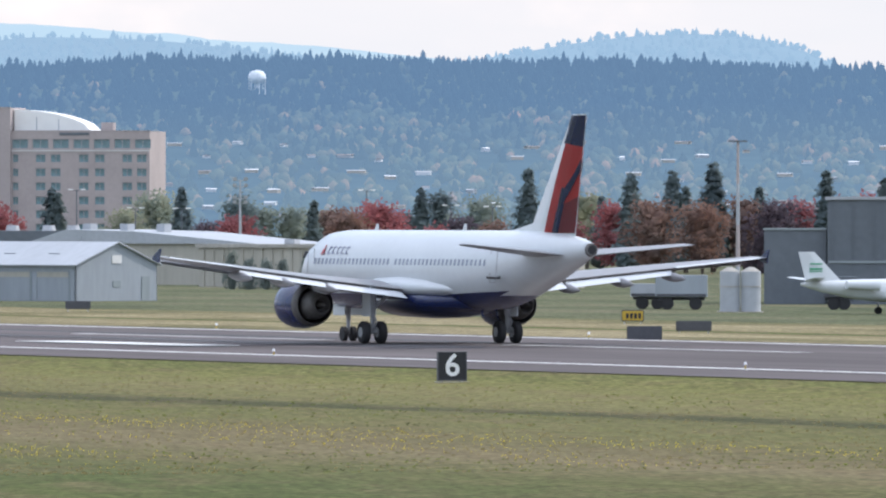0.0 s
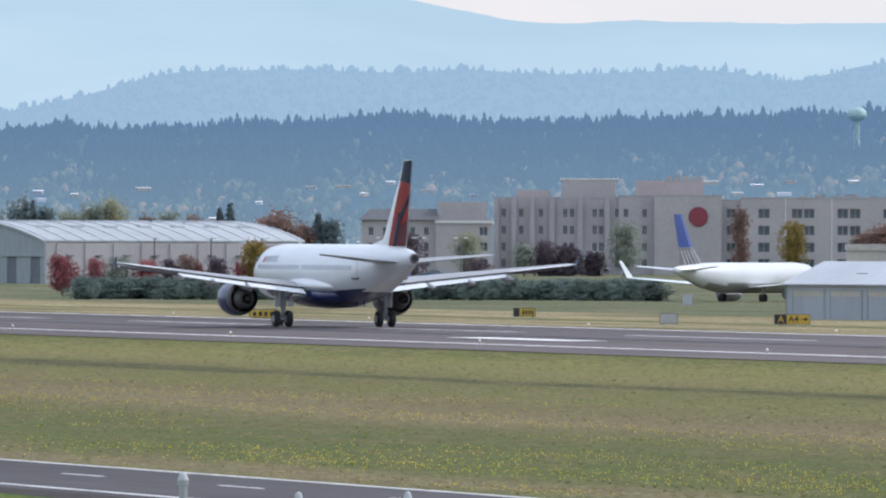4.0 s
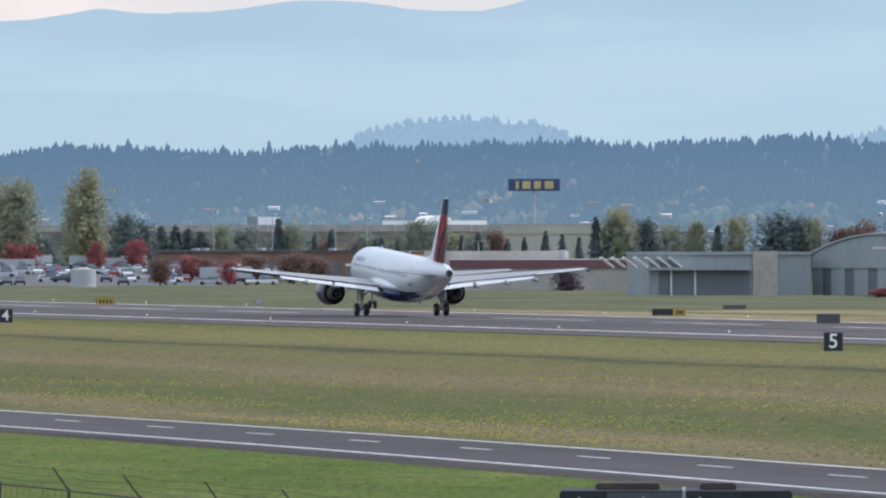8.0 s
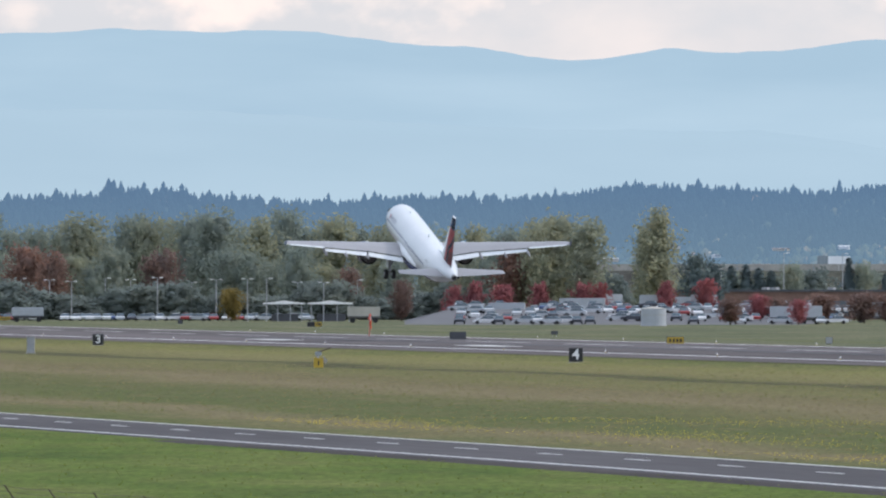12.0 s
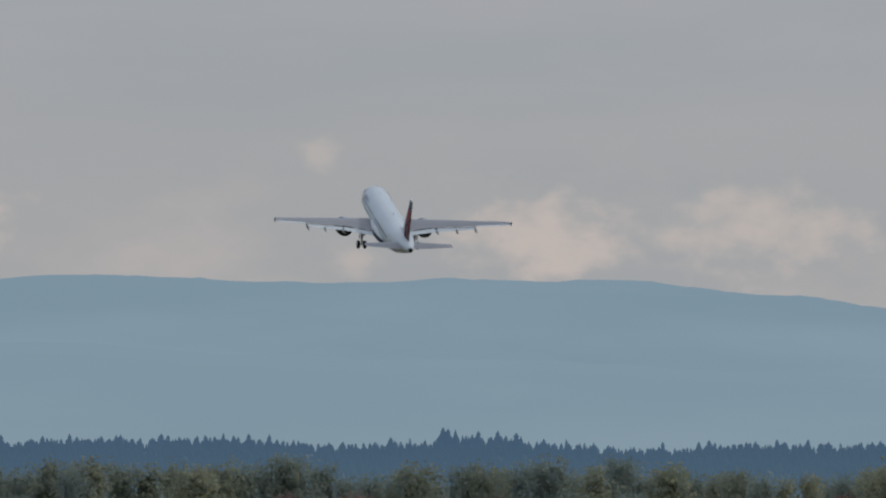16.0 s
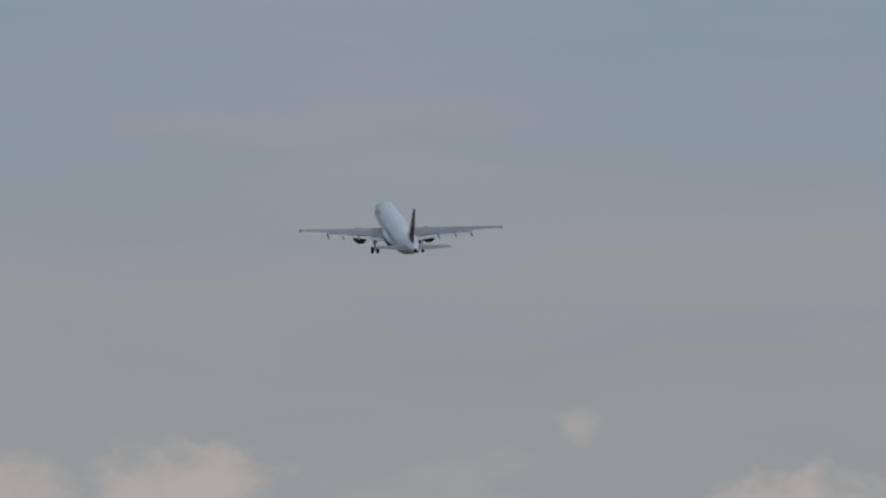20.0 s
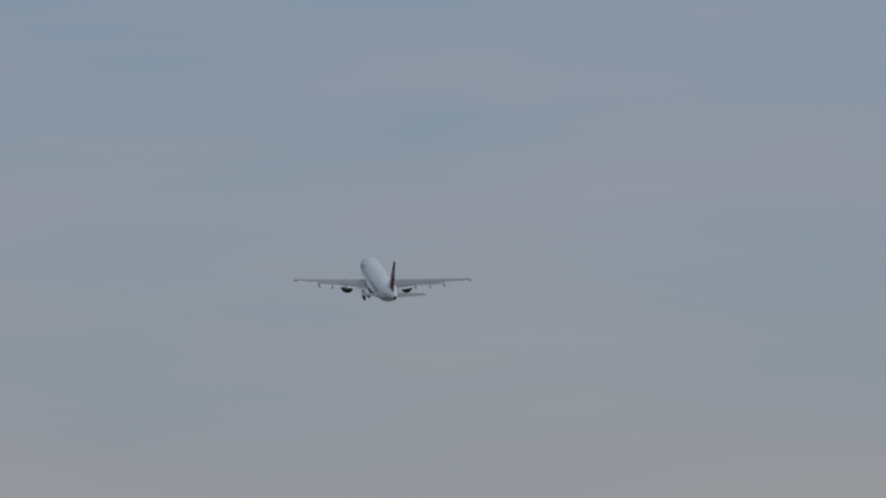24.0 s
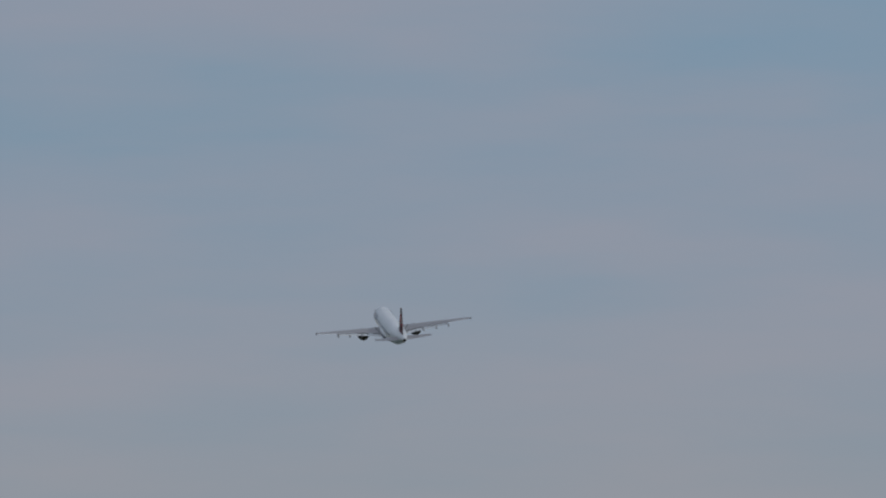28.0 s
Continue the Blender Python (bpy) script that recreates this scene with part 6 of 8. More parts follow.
def maroon_building():
    m, L = frame_at(12.70, 1900, 13.80, 1895)
    hs = thing("terminal_building", m, "pale low building with a maroon fascia band", "building")
    part("wall", boxed(0, L, 0, 14, 0, 3.5), "concrete", hs)
    part("fascia", boxed(1.6, L, -0.35, 14, 3.5, 4.8), "maroon", hs, "maroon fascia band")
    part("fascia_cap", boxed(1.6, L, -0.4, 14, 4.8, 4.95), "stucco_white", hs)
    part("rear_block", boxed(-3.3, L * 0.49, 5, 18, 0, 6.2), "concrete", hs)
    for q in (5.0, 8.4, 17.5, 30.5):
        part("roof_unit", boxed(q, q + 1.5, 6, 8, 4.9, 5.9 + 0.3 * (q % 2), 0.05), "steel", hs)
    for q in (3.1, 5.5):
        part("roof_pole", tubed((q, 4, 4.9), (q, 4, 7.8), 0.06, 0.06, 6), "steel", hs)
    part("entrance_block", boxed(-6.2, 1.5, -0.4, 8, 0, 4.9), "concrete", hs, "pale entrance block")
    part("entrance_opening", boxed(-5.0, -2.4, -0.5, -0.41, 0, 3.1), "dark", hs)
    part("dark_wing", boxed(-15.0, -6.3, 0.5, 9, 0, 3.8), "sheet_dark", hs, "dark glazed wing")
    part("wing_cap", boxed(-15.2, -6.2, 0.2, 9, 3.8, 4.2), "stucco_white", hs)
    part("roof_frame", boxed(-12.6, -9.0, 2, 2.2, 4.2, 5.7), "steel", hs)
    m, L = frame_at(11.05, 2420, 12.5, 2400)
    hs = thing("warehouse", m, "long brown warehouse behind parked trucks", "warehouse")
    part("wall", boxed(0, L, 0, 20, 0, 5.6), "brick", hs)
    part("roof_edge", boxed(-0.3, L + 0.3, -0.3, 20, 5.6, 6.0), "roof_dark", hs)
    for q in range(9):
        part("dock_door", boxed(4 + q * 6.4, 7 + q * 6.4, -0.15, -0.02, 0.8, 3.8), "sheet_dark" if q % 3 else "sheet_white", hs)
    for q in (7, 19, 21, 33, 48):
        part("roof_unit", boxed(q, q + 1.1, 5, 7, 6.0, 6.45), "steel", hs)
    m, L = frame_at(13.0, 2700, 13.62, 2700)
    hs = thing("store_building", m, "low tan store building behind conifers", "building")
    part("wall", boxed(0, L, 0, 20, 0, 9.5), "sheet_tan", hs)
    part("roof_edge", boxed(-0.2, L + 0.2, -0.2, 20, 9.5, 11.6), "sheet_tan", hs)
    part("parapet_cap", boxed(-0.3, L + 0.3, -0.3, 20, 11.6, 11.9), "sheet_white", hs)
    m, L = frame_at(12.58, 2895, 12.92, 2905)
    hs = thing("store_building", m, "bright white store with a rounded front", "building")
    part("wall", boxed(0, L, 0, 16, 0, 12.9), "bright_white", hs)
    prof = [(3.5 + 6.5 * (0.5 - 0.5 * math.cos(q * math.pi / 10)), 12.6 + 1.5 * math.sin(q * math.pi / 10) ** 0.6) for q in range(11)]
    part("rounded_gable", prism(prof, -0.3, 6), "bright_white", hs)
    part("emblem_bar", boxed(6.2, 8.2, -0.2, -0.02, 12.0, 12.4), "sheet_dark", hs)
    part("emblem_bar", boxed(7.0, 7.4, -0.25, -0.205, 11.4, 13.2), "sheet_dark", hs)
    m, L = frame_at(11.83, 2905, 11.935, 2905)
    hs = thing("store_building", m, "small bright white building on the embankment", "building")
    part("wall", boxed(0, L, 0, 8, 0, 13.8), "bright_white", hs)
    # The white building's shaded side, put in as a grey-coloured block.
    part("shade_side", boxed(-2.6, -0.01, 0.2, 8, 0, 13.9), "sheet_grey", hs)


maroon_building()


def store_sign():
    c = site(13.146, 2990)
    s = thing("store_sign", pose(c.x, c.y, 0, 0, 0, -13.1), "tall blue pylon sign with yellow letter bars", "sign")
    part("pole", tubed((0, 0, 0), (0, 0, 20.6), 0.42, 0.36, 12), "steel", s)
    part("panel", boxed(-6.4, 6.4, -0.8, 0.8, 20.4, 23.4, 0.08), "sign_blue", s)
    for q in range(4):
        w = (1.0, 2.2, 1.9, 2.4)[q]
        x = (-4.6, -2.9, 0.0, 2.6)[q]
        part("letter_bar", boxed(x, x + w - 0.2, -0.95, -0.81, 20.95, 22.85), "sign_yellow", s, "plain yellow letter bar")
    part("pole_jacket", tubed((0, 0, 3.0), (0, 0, 6.0), 0.9, 0.9, 12), "stucco_white", s)
    part("pole_jacket", tubed((0, 0, 9.3), (0, 0, 12.4), 0.75, 0.75, 12), "stucco_white", s)


store_sign()


def embankment():
    """The raised highway behind the warehouses."""
    a, b = site(10.2, 2850), site(13.9, 2840)
    d = (b - a).normalized()
    nrm = Vector((-d.y, d.x, 0))
    bm = bmesh.new()
    rows = []
    for p in (a, b):
        rows.append([bm.verts.new(p + nrm * o + Vector((0, 0, z))) for o, z in ((-22, 0.0), (-4, 10.2), (14, 10.2), (30, 0))])
    for i in range(3):
        bm.faces.new((rows[0][i], rows[1][i], rows[1][i + 1], rows[0][i + 1]))
    bmesh.ops.recalc_face_normals(bm, faces=bm.faces[:])
    tagged(part("ground_embankment", bm, "slope_dirt"), "scrubby highway embankment", "embankment", kind="structure")
    m = Matrix.Translation(a) @ Matrix.Rotation(math.atan2(d.y, d.x), 4, "Z")
    s = thing("highway_barrier", m, "long pale concrete barrier along a raised highway", "barrier")
    L = (b - a).length
    first = None
    q = 0.0
    while q < L - 6:
        if first is None:
            first = part("barrier_panel", boxed(0, 5.9, -3.4, -3.1, 10.15, 11.8), "concrete", s)
        else:
            same("barrier_panel", first, pose(q, 0, 0), s)
        q += 6.0


embankment()


def water_tower(b, d, top, legs, mat, label):
    c = site(b, d)
    s = thing("water_tower", pose(c.x, c.y, 0), label, "water tower", "water towers")
    R = 2.7 if legs > 1 else 2.9
    bm = bmesh.new()
    prof = [(0.02, 0), (R * 0.6, -0.35), (R * 0.9, -1.2), (R, -2.3), (R * 0.95, -3.0), (R * 0.6, -3.8), (0.3, -4.1)]
    loft(bm, [[(r * math.cos(q * math.pi / 10), r * math.sin(q * math.pi / 10), top + z) for q in range(20)] for r, z in prof])
    bmesh.ops.recalc_face_normals(bm, faces=bm.faces[:])
    part("tank", bm, mat, s, "pale domed tank", smooth=True)
    if legs > 1:
        for q in range(legs):
            a = q * 2 * math.pi / legs + 0.4
            part("leg", tubed((R * 0.9 * math.cos(a), R * 0.9 * math.sin(a), top - 3.0), (R * 1.05 * math.cos(a), R * 1.05 * math.sin(a), top - 26), 0.13, 0.14, 8), mat, s)
        part("riser", tubed((0, 0, top - 3.9), (0, 0, top - 26), 0.3, 0.3, 10), mat, s)
    else:
        part("riser", tubed((0, 0, top - 3.9), (0, 0, top - 30), 0.8, 1.1, 12), mat, s)


PALE = material("pale_tank_paint", (0.70, 0.76, 0.80), 0.6, vary=0.05)
PALE_GREEN = material("pale_green_tank_paint", (0.30, 0.43, 0.44), 0.6, vary=0.05)
water_tower(21.978, 3560, EYE[2] + 3560 * 42.84 / 3600, 6, PALE, "white domed water tower on slender legs")
water_tower(19.003, 3450, EYE[2] + 3450 * 38.44 / 3660, 1, PALE_GREEN, "pale green single-column water tower")


def lamp_pole(b, d, height, arms=2, label="grey car-park lamp pole", mat="steel"):
    c = site(b, d)
    s = thing("lamp_pole", pose(c.x, c.y, 0, 0, 0, -b), label, "lamp post", "car park lamps")
    part("pole", tubed((0, 0, 0), (0, 0, height), 0.12, 0.07, 8), mat, s)
    for q in ((-1, 1) if arms == 2 else (1,)):
        part("arm", tubed((0, 0, height - 0.1), (q * 0.8, 0, height), 0.04, 0.04, 6), mat, s)
        part("lamp_head", boxed(q * 0.8 - 0.35, q * 0.8 + 0.35, -0.2, 0.2, height - 0.05, height + 0.12, 0.03), "bright_white", s)


for k in range(22):
    lamp_pole(6.75 + 0.135 * k + random.uniform(-0.03, 0.03), random.uniform(2250, 2420), random.uniform(7.4, 8.4), 2 if k % 3 else 1)
for b in (11.25, 11.32, 11.62, 11.9, 12.2, 12.35):
    lamp_pole(b, 2500, random.uniform(11, 15), 1)
for b in (20.66, 21.12, 21.40, 21.62, 22.5, 22.9, 23.1):
    lamp_pole(b, 1550, random.uniform(8.0, 10.5), 2, "dark car-park lamp pole", "sheet_dark")
for b in (16.75, 16.92, 17.12, 15.75, 15.95, 16.18):
    lamp_pole(b, 1900, 6.5, 2, "dark car-park lamp pole", "sheet_dark")
lamp_pole(19.549, 1350, 8.6, 1, "thin pale pole beside hangars", "stucco_white")


def tall_mast(b, d, height, label, heads):
    c = site(b, d)
    s = thing("floodlight_mast", pose(c.x, c.y, 0, 0, 0, -b), label, "mast", "floodlight masts")
    n = 4
    for k in range(n):
        part("pole_section", tubed((0, 0, height * k / n), (0, 0, height * (k + 1) / n), 0.22 - 0.03 * k, 0.19 - 0.03 * k, 10), ("sheet_white", "stucco_rose")[k % 2] if heads == 1 else "sheet_white", s)
    if heads == 1:
        part("head_frame", boxed(-0.75, 0.75, -0.2, 0.2, height, height + 0.14), "sheet_dark", s)
    else:
        for z in (0, -0.7, -2.0, -2.5):
            part("crossarm", tubed((-0.7, 0, height + z), (0.7, 0, height + z), 0.05, 0.05, 6), "steel", s)
            for q in (-0.6, 0.6):
                part("flood_lamp", boxed(q - 0.22, q + 0.22, -0.2, 0.15, height + z, height + z + 0.35, 0.03), "box_light", s)


tall_mast(24.268, 950, 13.1, "pale weathered mast with a flat lamp frame", 1)
tall_mast(21.898, 1300, 11.0, "white mast with several small floodlights", 4)


def storage_tank(b, d, r, hgt, label):
    c = site(b, d)
    s = thing("storage_tank", pose(c.x, c.y, 0), label, "tank", "storage tanks")
    part("shell", tubed((0, 0, 0.1), (0, 0, hgt), r, r, 24), "sheet_white", s)
    part("roof_cone", tubed((0, 0, hgt), (0, 0, hgt + 0.35), r * 1.02, r * 0.2, 24), "concrete", s)
    part("ring", tubed((0, 0, hgt * 0.62), (0, 0, hgt * 0.65), r + 0.04, r + 0.04, 24), "concrete", s)
    part("base", tubed((0, 0, -0.1), (0, 0, 0.12), r + 0.2, r + 0.2, 24), "concrete", s)


for b in (15.66, 15.93, 16.17):
    lamp_pole(b, 1560, 6.6, 1, "dark lamp pole beside the arched hangar", "box_dark")
storage_tank(11.0, 2050, 2.15, 3.0, "short pale storage tank before parked cars")
storage_tank(24.23, 905, 0.75, 3.1, "white upright storage tank")
storage_tank(24.33, 905, 0.75, 3.1, "white upright storage tank")


# ---- parked aircraft and vehicles ----
def parked_jet():
    c = site(18.48, 1300)
    m = Matrix.Translation((c.x, c.y, -0.7)) @ Matrix.Rotation(radians(-50), 4, "Z")
    s = thing("regional_jet", m, "white regional jet with a blue tail and winglets", "airplane")
    st = [(15.0, 2.9, 0.05, 0.05), (14.6, 2.95, 0.6, 0.55), (13.5, 3.1, 1.1, 1.1), (12, 3.25, 1.42, 1.55), (10, 3.3, 1.5, 1.66), (0, 3.3, 1.5, 1.66), (-6, 3.35, 1.5, 1.62), (-9.5, 3.6, 1.25, 1.3), (-12.5, 3.95, 0.75, 0.8), (-14.5, 4.15, 0.3, 0.35), (-15.0, 4.2, 0.1, 0.12)]
    bm = bmesh.new()
    loft(bm, fuselage_rings(st, 26), mi=lambda f: 1 if f.calc_center_median().z < 2.75 else 0)
    bmesh.ops.recalc_face_normals(bm, faces=bm.faces[:])
    part("fuselage", bm, ["white", "grey_wing"], s, "white fuselage with a grey underside", smooth=True)
    bm = bmesh.new()
    secs = []
    for z, lead, trail, th in ((4.4, -8.6, -13.6, 0.22), (6.6, -11.0, -14.0, 0.17), (10.15, -13.3, -15.0, 0.08)):
        secs.append([(0, lead, z), (th, lead - 0.3 * (lead - trail), z), (0.02, trail, z), (-th, lead - 0.3 * (lead - trail), z)])
    loft(bm, secs, mi=lambda f: 1 if f.calc_center_median().z > 6.6 else 0)
    bmesh.ops.recalc_face_normals(bm, faces=bm.faces[:])
    part("fin", bm, ["gold", "blue_jet"], s, "fin, pale lattice on grey below and blue above")
    for q in range(5):
        part("fin_lattice", tubed((-0.24, -9.6 - q * 0.8, 4.6), (-0.2, -11.2 - q * 0.62, 6.2), 0.05, 0.05, 5), "white", s)
        part("fin_lattice", tubed((0.24, -9.6 - q * 0.8, 4.6), (0.2, -11.2 - q * 0.62, 6.2), 0.05, 0.05, 5), "white", s)
    for sd in (-1, 1):
        bm = bmesh.new()
        loft(bm, [wing_section(sd * f, yl, ch, z, th) for f, yl, ch, z, th in ((0.8, 3.2, 4.6, 2.2, 0.5), (5, 0.9, 2.9, 2.55, 0.35), (12.6, -2.9, 1.3, 3.25, 0.14))])
        bmesh.ops.recalc_face_normals(bm, faces=bm.faces[:])
        part("wing", bm, "white", s)
        bm = bmesh.new()
        loft(bm, [[(sd * 12.6, -2.9, 3.25), (sd * 12.6, -4.2, 3.25), (sd * 12.68, -4.2, 3.3), (sd * 12.68, -2.9, 3.3)], [(sd * 13.2, -4.3, 5.1), (sd * 13.2, -4.9, 5.1), (sd * 13.25, -4.9, 5.1), (sd * 13.25, -4.3, 5.1)]])
        bmesh.ops.recalc_face_normals(bm, faces=bm.faces[:])
        part("winglet", bm, "white", s)
        bm = bmesh.new()
        loft(bm, [wing_section(sd * f, yl, ch, z, th) for f, yl, ch, z, th in ((0.4, -11.2, 2.8, 4.1, 0.26), (5.0, -13.6, 1.2, 4.55, 0.1))])
        bmesh.ops.recalc_face_normals(bm, faces=bm.faces[:])
        part("tailplane", bm, "white", s)
        bm = bmesh.new()
        loft(bm, [[(sd * 4.2 + r * math.sin(q * math.pi / 10), y, 1.55 + r * math.cos(q * math.pi / 10)) for q in range(20)] for y, r in ((4.6, 0.6), (4.7, 0.75), (3.6, 0.85), (2.0, 0.78), (1.2, 0.5))])
        bmesh.ops.recalc_face_normals(bm, faces=bm.faces[:])
        part("engine", bm, "white", s, smooth=True)
        part("gear_leg", tubed((sd * 2.6, -0.8, 1.1), (sd * 2.6, -0.8, 2.2), 0.12, 0.12, 8), "gear", s)
        part("wheel", tubed((sd * 2.6 - 0.3, -0.8, 1.14), (sd * 2.6 + 0.3, -0.8, 1.14), 0.45, 0.45, 16), "tyre", s)
    part("gear_leg", tubed((0, 12, 1.0), (0, 12, 2.0), 0.1, 0.1, 8), "gear", s)
    part("wheel", tubed((-0.2, 12, 1.02), (0.2, 12, 1.02), 0.33, 0.33, 14), "tyre", s)


parked_jet()


def business_jet():
    c = site(25.0, 890)
    m = Matrix.Translation((c.x, c.y, 0)) @ Matrix.Rotation(radians(-25 - 65), 4, "Z")
    s = thing("business_jet", m, "small white business jet with green tail bars", "airplane")
    bm = bmesh.new()
    loft(bm, fuselage_rings([(7.5, 1.5, 0.05, 0.05), (6.8, 1.55, 0.5, 0.45), (5, 1.7, 0.8, 0.85), (0, 1.75, 0.85, 0.9), (-3, 1.85, 0.75, 0.75), (-6, 2.1, 0.35, 0.38), (-7.4, 2.25, 0.08, 0.1)], 22))
    bmesh.ops.recalc_face_normals(bm, faces=bm.faces[:])
    part("fuselage", bm, "white", s, smooth=True)
    bm = bmesh.new()
    loft(bm, [[(0, lead, z), (th, lead - 0.4 * (lead - trail), z), (0.02, trail, z), (-th, lead - 0.4 * (lead - trail), z)] for z, lead, trail, th in ((2.0, -3.6, -6.9, 0.14), (4.65, -6.3, -7.6, 0.06))])
    bmesh.ops.recalc_face_normals(bm, faces=bm.faces[:])
    part("fin", bm, "white", s)
    green = material("tail_green_paint", (0.05, 0.30, 0.16), 0.4)
    for sd in (-1, 1):
        for z, w in ((3.7, 0.06), (3.3, 0.09), (3.15, 0.04)):
            part("tail_bar", boxed(sd * 0.12 - 0.03, sd * 0.12 + 0.03, -6.7, -5.7, z, z + w * 1.6), green, s, "illegible green marking")
        bm = bmesh.new()
        loft(bm, [wing_section(sd * f, yl, ch, z, th) for f, yl, ch, z, th in ((0.5, 1.6, 2.4, 1.2, 0.25), (6.6, -0.6, 1.0, 1.55, 0.1))])
        bmesh.ops.recalc_face_normals(bm, faces=bm.faces[:])
        part("wing", bm, "white", s)
        bm = bmesh.new()
        loft(bm, [wing_section(sd * f, yl, ch, z, th) for f, yl, ch, z, th in ((0.1, -5.7, 1.4, 2.55, 0.14), (2.6, -6.6, 0.8, 2.75, 0.06))])
        bmesh.ops.recalc_face_normals(bm, faces=bm.faces[:])
        part("tailplane", bm, "white", s)
        part("engine", tubed((sd * 1.15, -1.6, 2.15), (sd * 1.15, -4.2, 2.2), 0.42, 0.3, 16), "white", s)
        part("gear_leg", tubed((sd * 1.5, -0.4, 0.3), (sd * 1.5, -0.4, 1.2), 0.07, 0.07, 8), "gear", s)
        part("wheel", tubed((sd * 1.5 - 0.1, -0.4, 0.28), (sd * 1.5 + 0.1, -0.4, 0.28), 0.28, 0.28, 14), "tyre", s)
    part("gear_leg", tubed((0, 5.5, 0.25), (0, 5.5, 1.1), 0.06, 0.06, 8), "gear", s)
    part("wheel", tubed((-0.08, 5.5, 0.24), (0.08, 5.5, 0.24), 0.24, 0.24, 14), "tyre", s)


business_jet()

CAR_PAINTS = [material(n, c, 0.3, 0.0, vary=0.05) for n, c in (("silver_car_paint", (0.50, 0.52, 0.54)), ("white_car_paint", (0.75, 0.75, 0.75)), ("dark_car_paint", (0.05, 0.055, 0.07)), ("blue_car_paint", (0.06, 0.10, 0.22)), ("red_car_paint", (0.30, 0.04, 0.04)))]
CAR_WORDS = ("silver", "white", "dark grey", "dark blue", "red")


def car(kind):
    s = thing("car", pose(0, 0, 0), CAR_WORDS[kind] + " parked car in a distant lot", "car", "parked cars")
    bm = bmesh.new()
    loft(bm, [[(x, y, z) for y, z in ((-2.2, 0.35), (2.2, 0.35), (2.25, 0.65), (2.0, 0.85), (0.9, 0.92), (-1.9, 0.95), (-2.25, 0.8))] for x in (-0.88, 0.88)])
    bmesh.ops.recalc_face_normals(bm, faces=bm.faces[:])
    part("body", bm, CAR_PAINTS[kind], s)
    bm = bmesh.new()
    loft(bm, [[(-0.82, 1.0, 0.9), (0.82, 1.0, 0.9), (0.82, -1.8, 0.93), (-0.82, -1.8, 0.93)], [(-0.65, 0.3, 1.42), (0.65, 0.3, 1.42), (0.65, -1.2, 1.42), (-0.65, -1.2, 1.42)]])
    bmesh.ops.recalc_face_normals(bm, faces=bm.faces[:])
    part("window_band", bm, "glass", s)
    part("roof", boxed(-0.63, 0.63, -1.15, 0.25, 1.41, 1.47, 0.02), CAR_PAINTS[kind], s)
    for x in (-0.85, 0.85):
        for y in (-1.35, 1.4):
            part("wheel", tubed((x - 0.1, y, 0.32), (x + 0.1, y, 0.32), 0.32, 0.32, 12), "tyre", s)
    return s


def lot_z(d):
    """The truck yard rises gently away from the airfield."""
    return 0.05 + 2.6 * max(0.0, (d - 2112) / 210)


def yard_ground():
    bm = bmesh.new()
    rows = [[bm.verts.new(site(9.8 + 0.27 * k, d, z if 0 < k < 8 else min(z, -0.1))) for k in range(9)] for d, z in ((2105, -0.1), (2112, 0.05), (2322, 2.65), (2345, 2.65), (2352, -0.2))]
    for a, b in zip(rows, rows[1:]):
        for i in range(8):
            bm.faces.new((a[i], a[i + 1], b[i + 1], b[i]))
    bmesh.ops.recalc_face_normals(bm, faces=bm.faces[:])
    tagged(part("ground_yard", bm, "lot"), "sloping asphalt yard full of parked cars", "car park", kind="structure")


yard_ground()


def car_lot():
    kinds = [car(k) for k in range(5)]
    rnd = random.Random(7)
    spots = []
    for row, d in enumerate((2118, 2150, 2182, 2214, 2246, 2278, 2310)):
        b = 10.08
        while b < 11.95:
            if rnd.random() < 0.6 and not (row == 0 and 10.9 < b < 11.1):
                spots.append((b + rnd.uniform(-0.006, 0.006), d + rnd.uniform(-3, 3)))
            b += rnd.choice((0.062, 0.068, 0.08, 0.12))
    for d in (2330, 2350):
        b = 6.75
        while b < 9.4:
            if rnd.random() < 0.75:
                spots.append((b, d + rnd.uniform(-3, 3)))
            b += rnd.choice((0.055, 0.065, 0.08))
    for b in (16.75, 16.85, 16.98):
        spots.append((b, 1890 if b < 20 else 1150))
    used = set()
    for b, d in spots:
        k = rnd.choice((0, 0, 0, 0, 1, 1, 1, 2, 3, 4))
        c = site(b, d)
        m = pose(c.x, c.y, lot_z(d) if 9.9 < b < 12 and d < 2325 else 0, 0, 0, rnd.choice((-10, 75, 170)) + rnd.uniform(-5, 5))
        if k in used:
            copy_thing(kinds[k], m)
        else:
            kinds[k].matrix_basis = m
            used.add(k)


car_lot()


def trailer(b, d, w, hgt, turn, mat, label):
    c = site(b, d)
    s = thing("truck_trailer", pose(c.x, c.y, 0, 0, 0, turn), label, "trailer", "parked trailers")
    part("body", boxed(-w / 2, w / 2, -1.25, 1.25, 1.0, hgt, 0.05), mat, s)
    part("rear_frame", boxed(-w / 2 + 0.1, w / 2 - 0.1, -1.29, -1.26, 1.05, 1.25), "box_dark", s)
    for x in (-w / 2 + 0.9, w / 2 - 0.9):
        part("wheel", tubed((x, -1.2, 0.5), (x, 1.2, 0.5), 0.5, 0.5, 12), "tyre", s)
    part("chassis", boxed(-w / 2 + 0.2, w / 2 - 0.2, -0.6, 0.6, 0.75, 1.0), "box_dark", s)


